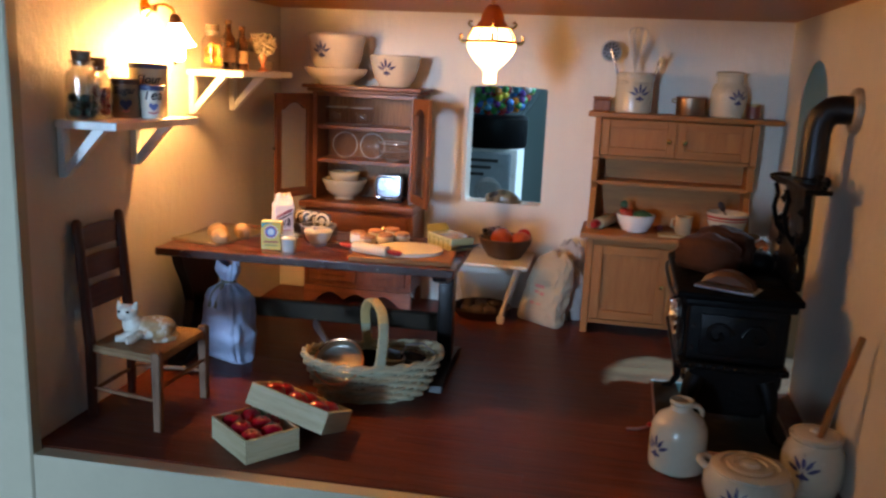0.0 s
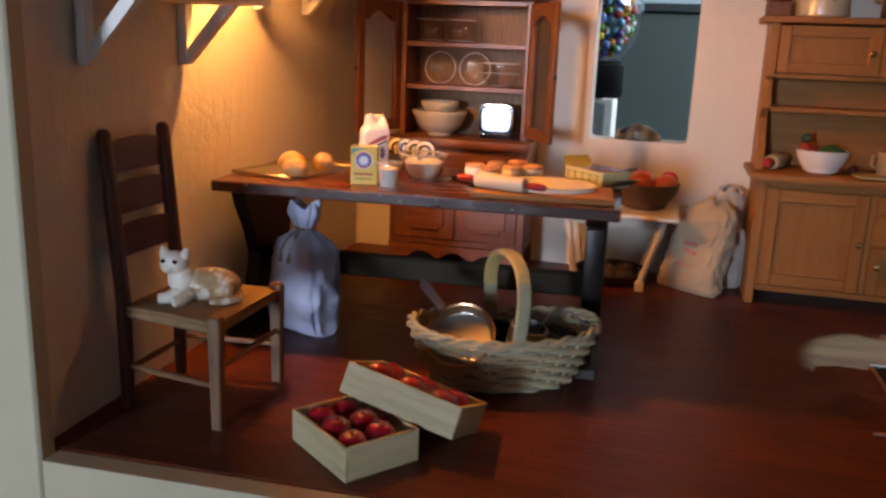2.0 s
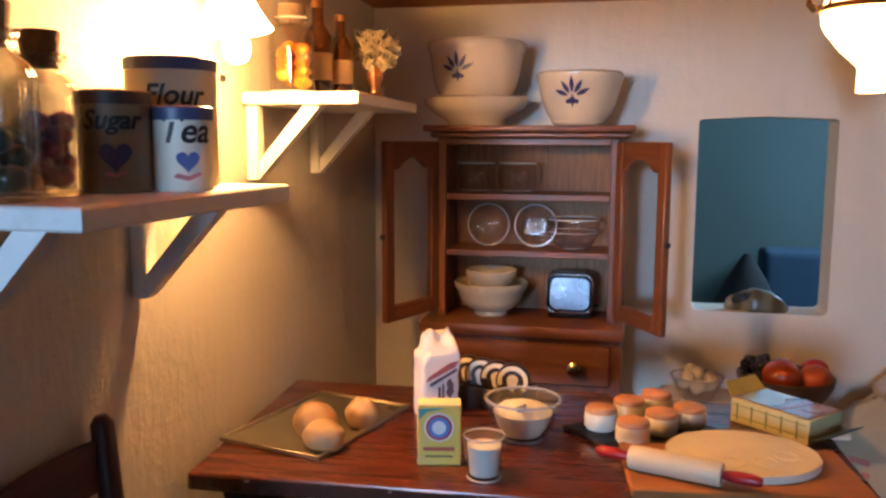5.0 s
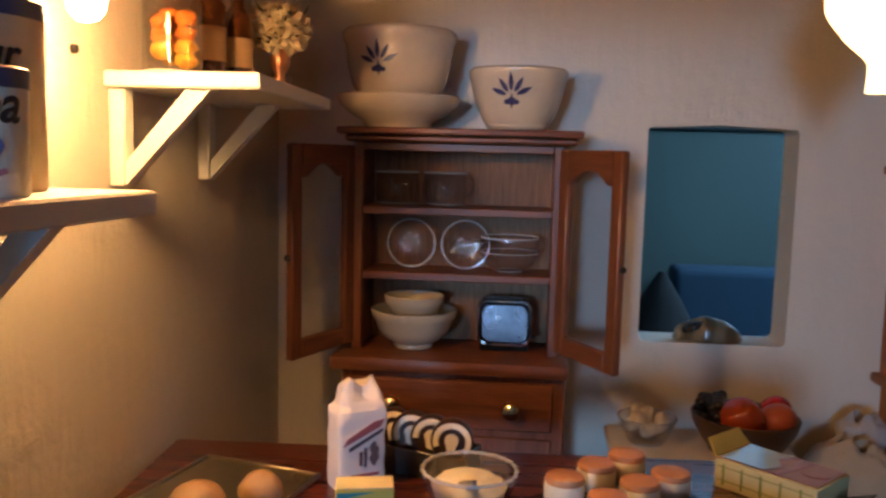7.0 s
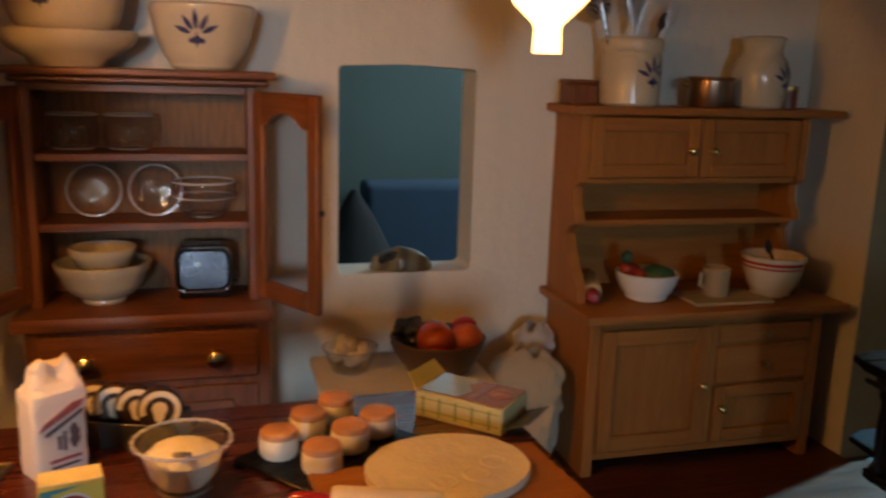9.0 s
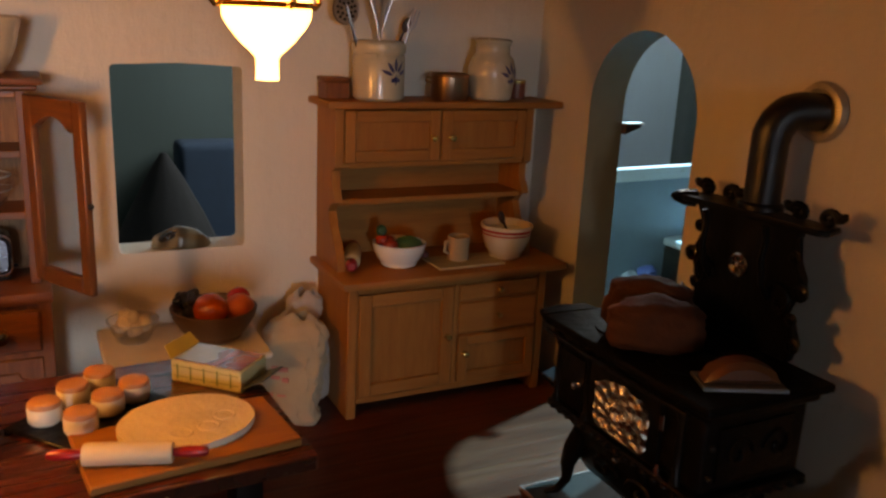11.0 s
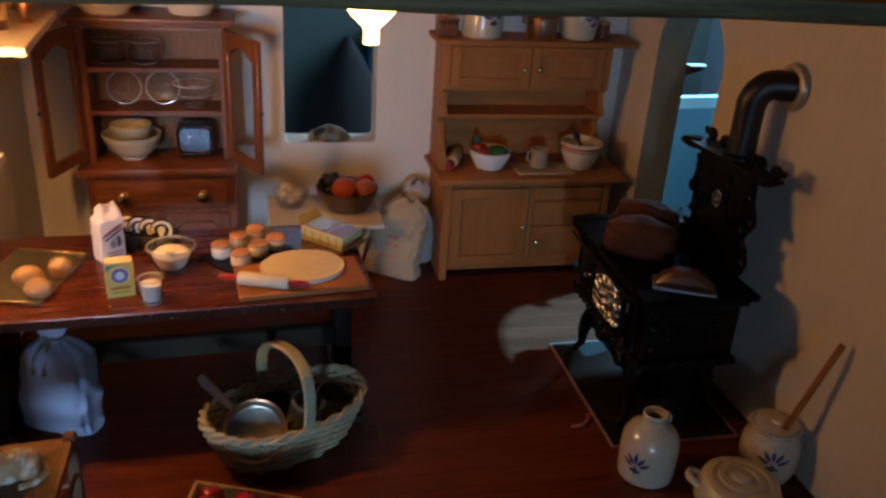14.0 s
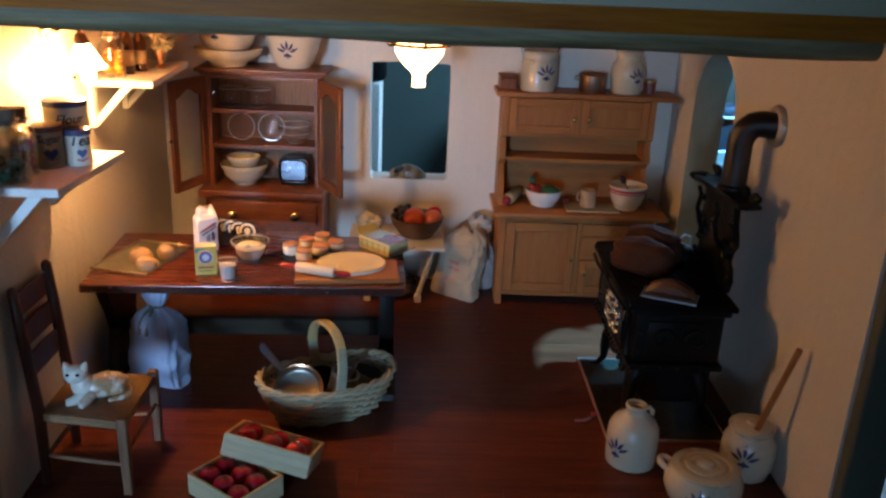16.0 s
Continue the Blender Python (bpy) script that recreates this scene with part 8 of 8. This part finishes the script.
def far_shapes():
    # Unidentified dark peak and blue block beyond the window, given plain shapes.
    B = plain("dark_blue_cloth", (0.026, 0.058, 0.098), 0.9, vary=0.15, grain=2)
    t = thing("blue_block", 2.6, 15.6, Z0, 0, "dark blue stepped block against the green wall", "sofa")
    part("back", boxm(-1.68, 0.55, 0.0, 4.2, 1.25, 9.10, 0.12, 3), B, t)
    part("seat", boxm(-1.68, -1.2, 0.0, 4.2, 0.54, 7.4, 0.12, 3), B, t)
    c = thing("dark_cone", 0.38, 14.0, Z0, 0, "dark pointed cone standing before the blue block", "toy")
    part("cloth_cone", lathe([(1.6, 0), (1.45, 4.0), (1.0, 7.4), (0.50, 8.5), (0.24, 9.0), (0.04, 9.32), (0, 9.33)], 14), plain("dark_matt_cone", (0.009, 0.008, 0.009), 0.9), c)


far_shapes()


def curtain():
    # Made-up drape that fills an unidentified dark area beyond the archway.
    t = thing("dark_area_drape", X1 - 0.25, 9.9, Z0 + 0.01, 0, "made-up dark green drape filling a dark area beyond the archway", "curtain")
    bm, n = bmn(), 90
    fold = [(0.006 * math.sin(k * 0.45) + 0.03 * math.sin(k * 0.06), 2.85 * k / n) for k in range(n + 1)]
    slab(fold + [(a + 0.03, b) for a, b in reversed(fold)], "z", 0.0, 12.4, bm)
    part("cloth", bm, cloth("dark_green_drape", (0.042, 0.076, 0.072)), t)
    part("curtain_pole", tube([(0, -0.2, 12.45), (0, 3.0, 12.45)], 0.06, 10), DARK_BRASS, t)


curtain()


def porch():
    r = thing("white_rail", 3.25, 7.54, -1.4495, 4.5, "white painted rail on posts outside the archway", "railing")
    part("rail", boxm(-1.25, -0.035, 2.53, 1.25, 0.035, 2.625, 0.008), WHITE_PAINT, r)
    for x in (-1.2, 1.2):
        part("post", boxm(x - 0.03, -0.03, 0, x + 0.03, 0.03, 2.529, 0.005), WHITE_PAINT, r)
    part("panel", boxm(-1.15, -0.012, 0.0, 0.29, 0.012, 2.529, 0.004), plain("grey_blue_panel", (0.26, 0.36, 0.40), 0.6, vary=0.15, grain=3), r, "grey-blue panel below the rail")
    part("brace", slab([(-1.17, 2.529), (-1.00, 2.529), (-1.17, 2.39)], "y", -0.02, 0.02), WHITE_PAINT, r)
    k = thing("wall_bracket", RIGHT + 0.238, 6.67, 1.54, 0, "small dark bracket with a pale top outside the archway", "bracket")
    part("wedge", slab([(0, 0.055), (0.12, 0.055), (0.10, 0.035), (0.0, 0.0)], "y", -0.03, 0.03, bev=0.004), DARKTOP, k)
    part("top_strip", boxm(0, -0.032, 0.056, 0.125, 0.032, 0.066, 0.002), WHITE_PAINT, k, "pale top strip")
    b = thing("dark_box", 3.35, 7.15, -1.4495, 0, "dark box with a white lid beyond the archway", "box")
    part("body", boxm(-0.28, -0.45, 0, 0.28, 0.45, 2.02, 0.02), DARKTOP, b)
    part("lid", boxm(-0.30, -0.47, 2.021, 0.30, 0.47, 2.08, 0.015), WHITE_PAINT, b, "white lid")
    p = thing("flower_pot", 2.85, 7.75, -1.4495, 0, "tall pot of blue and white flowers with dark foliage", "plant")
    part("pot", lathe(shell([(0.22, 0), (0.24, 0.03), (0.30, 1.2), (0.33, 1.35)], 0.03, 0.1), 24), plain("grey_pot", (0.25, 0.27, 0.27), 0.6), p)
    random.seed(77)
    F = plain("dark_foliage", (0.03, 0.07, 0.045), 0.6, vary=0.3)
    bm = bmn()
    for _ in range(260):
        a, e, q_ = random.uniform(0, 6.28), random.uniform(-0.4, 1.4), random.uniform(0.15, 0.42)
        c = Vector((q_ * math.cos(a) * math.cos(e), q_ * math.sin(a) * math.cos(e), 1.45 + q_ * math.sin(e)))
        d = Vector((math.cos(a + random.uniform(-1, 1)), math.sin(a + random.uniform(-1, 1)), random.uniform(-0.2, 0.7))).normalized() * 0.11
        s_ = d.cross(Vector((0, 0, 1))).normalized() * 0.03
        bm.faces.new([bm.verts.new(x) for x in (c, c + d * 0.5 + s_, c + d, c + d * 0.5 - s_)])
    part("foliage", bm, F, p, "dark green leaves", kind="stuff")
    for k in range(12):
        a = k * 2.4
        m = plain("white_petal", (0.70, 0.75, 0.80), 0.6) if k % 2 else plain("blue_petal", (0.12, 0.22, 0.55), 0.6)
        part("flower_head", blob(0.075, 0.075, 0.06, 0.35, 4, k, 2, m=mv(0.25 * math.cos(a), 0.25 * math.sin(a) - 0.05, 1.72 + 0.12 * math.sin(k))), m, p)


porch()
# ---- floor boards, running from side to side ----
random.seed(11)


def front_y(x):
    return 3.79 + (x - LX0) * 0.045


def floor_boards():
    y, wide = 3.79, 0.148
    while y < BACK - 0.01:
        y1 = min(y + wide, BACK - 0.002)
        x = left_x(y1) + 0.002
        end = RIGHT + (0.21 if 5.84 < (y + y1) / 2 < 6.67 else -0.002)
        cut = x + random.uniform(0.9, 2.6)
        for a, b in ((x, cut), (cut, end)):
            cross0, cross1 = LX0 + (y - 3.79) / 0.045, LX0 + (y1 - 3.79) / 0.045
            b = min(b, cross1)
            if b - a < 0.02:
                continue
            low = [(a + 0.001, max(y, front_y(a)) + 0.0005)]
            if a < cross0 < b:
                low.append((cross0, y + 0.0005))
            low.append((b - 0.001, max(y, front_y(b)) + 0.0005))
            top = [(b - 0.001, y1 - 0.0005), (a + 0.001, y1 - 0.0005)]
            if low[-1][1] > y1 - 0.004:
                top = top[1:]
            part("floor_board", slab(low + top, "z", -0.02, 0.0, None, 0.0009 if a > cross0 else 0.0), FLOOR_W["x"], floor)
        y += wide


floor_boards()
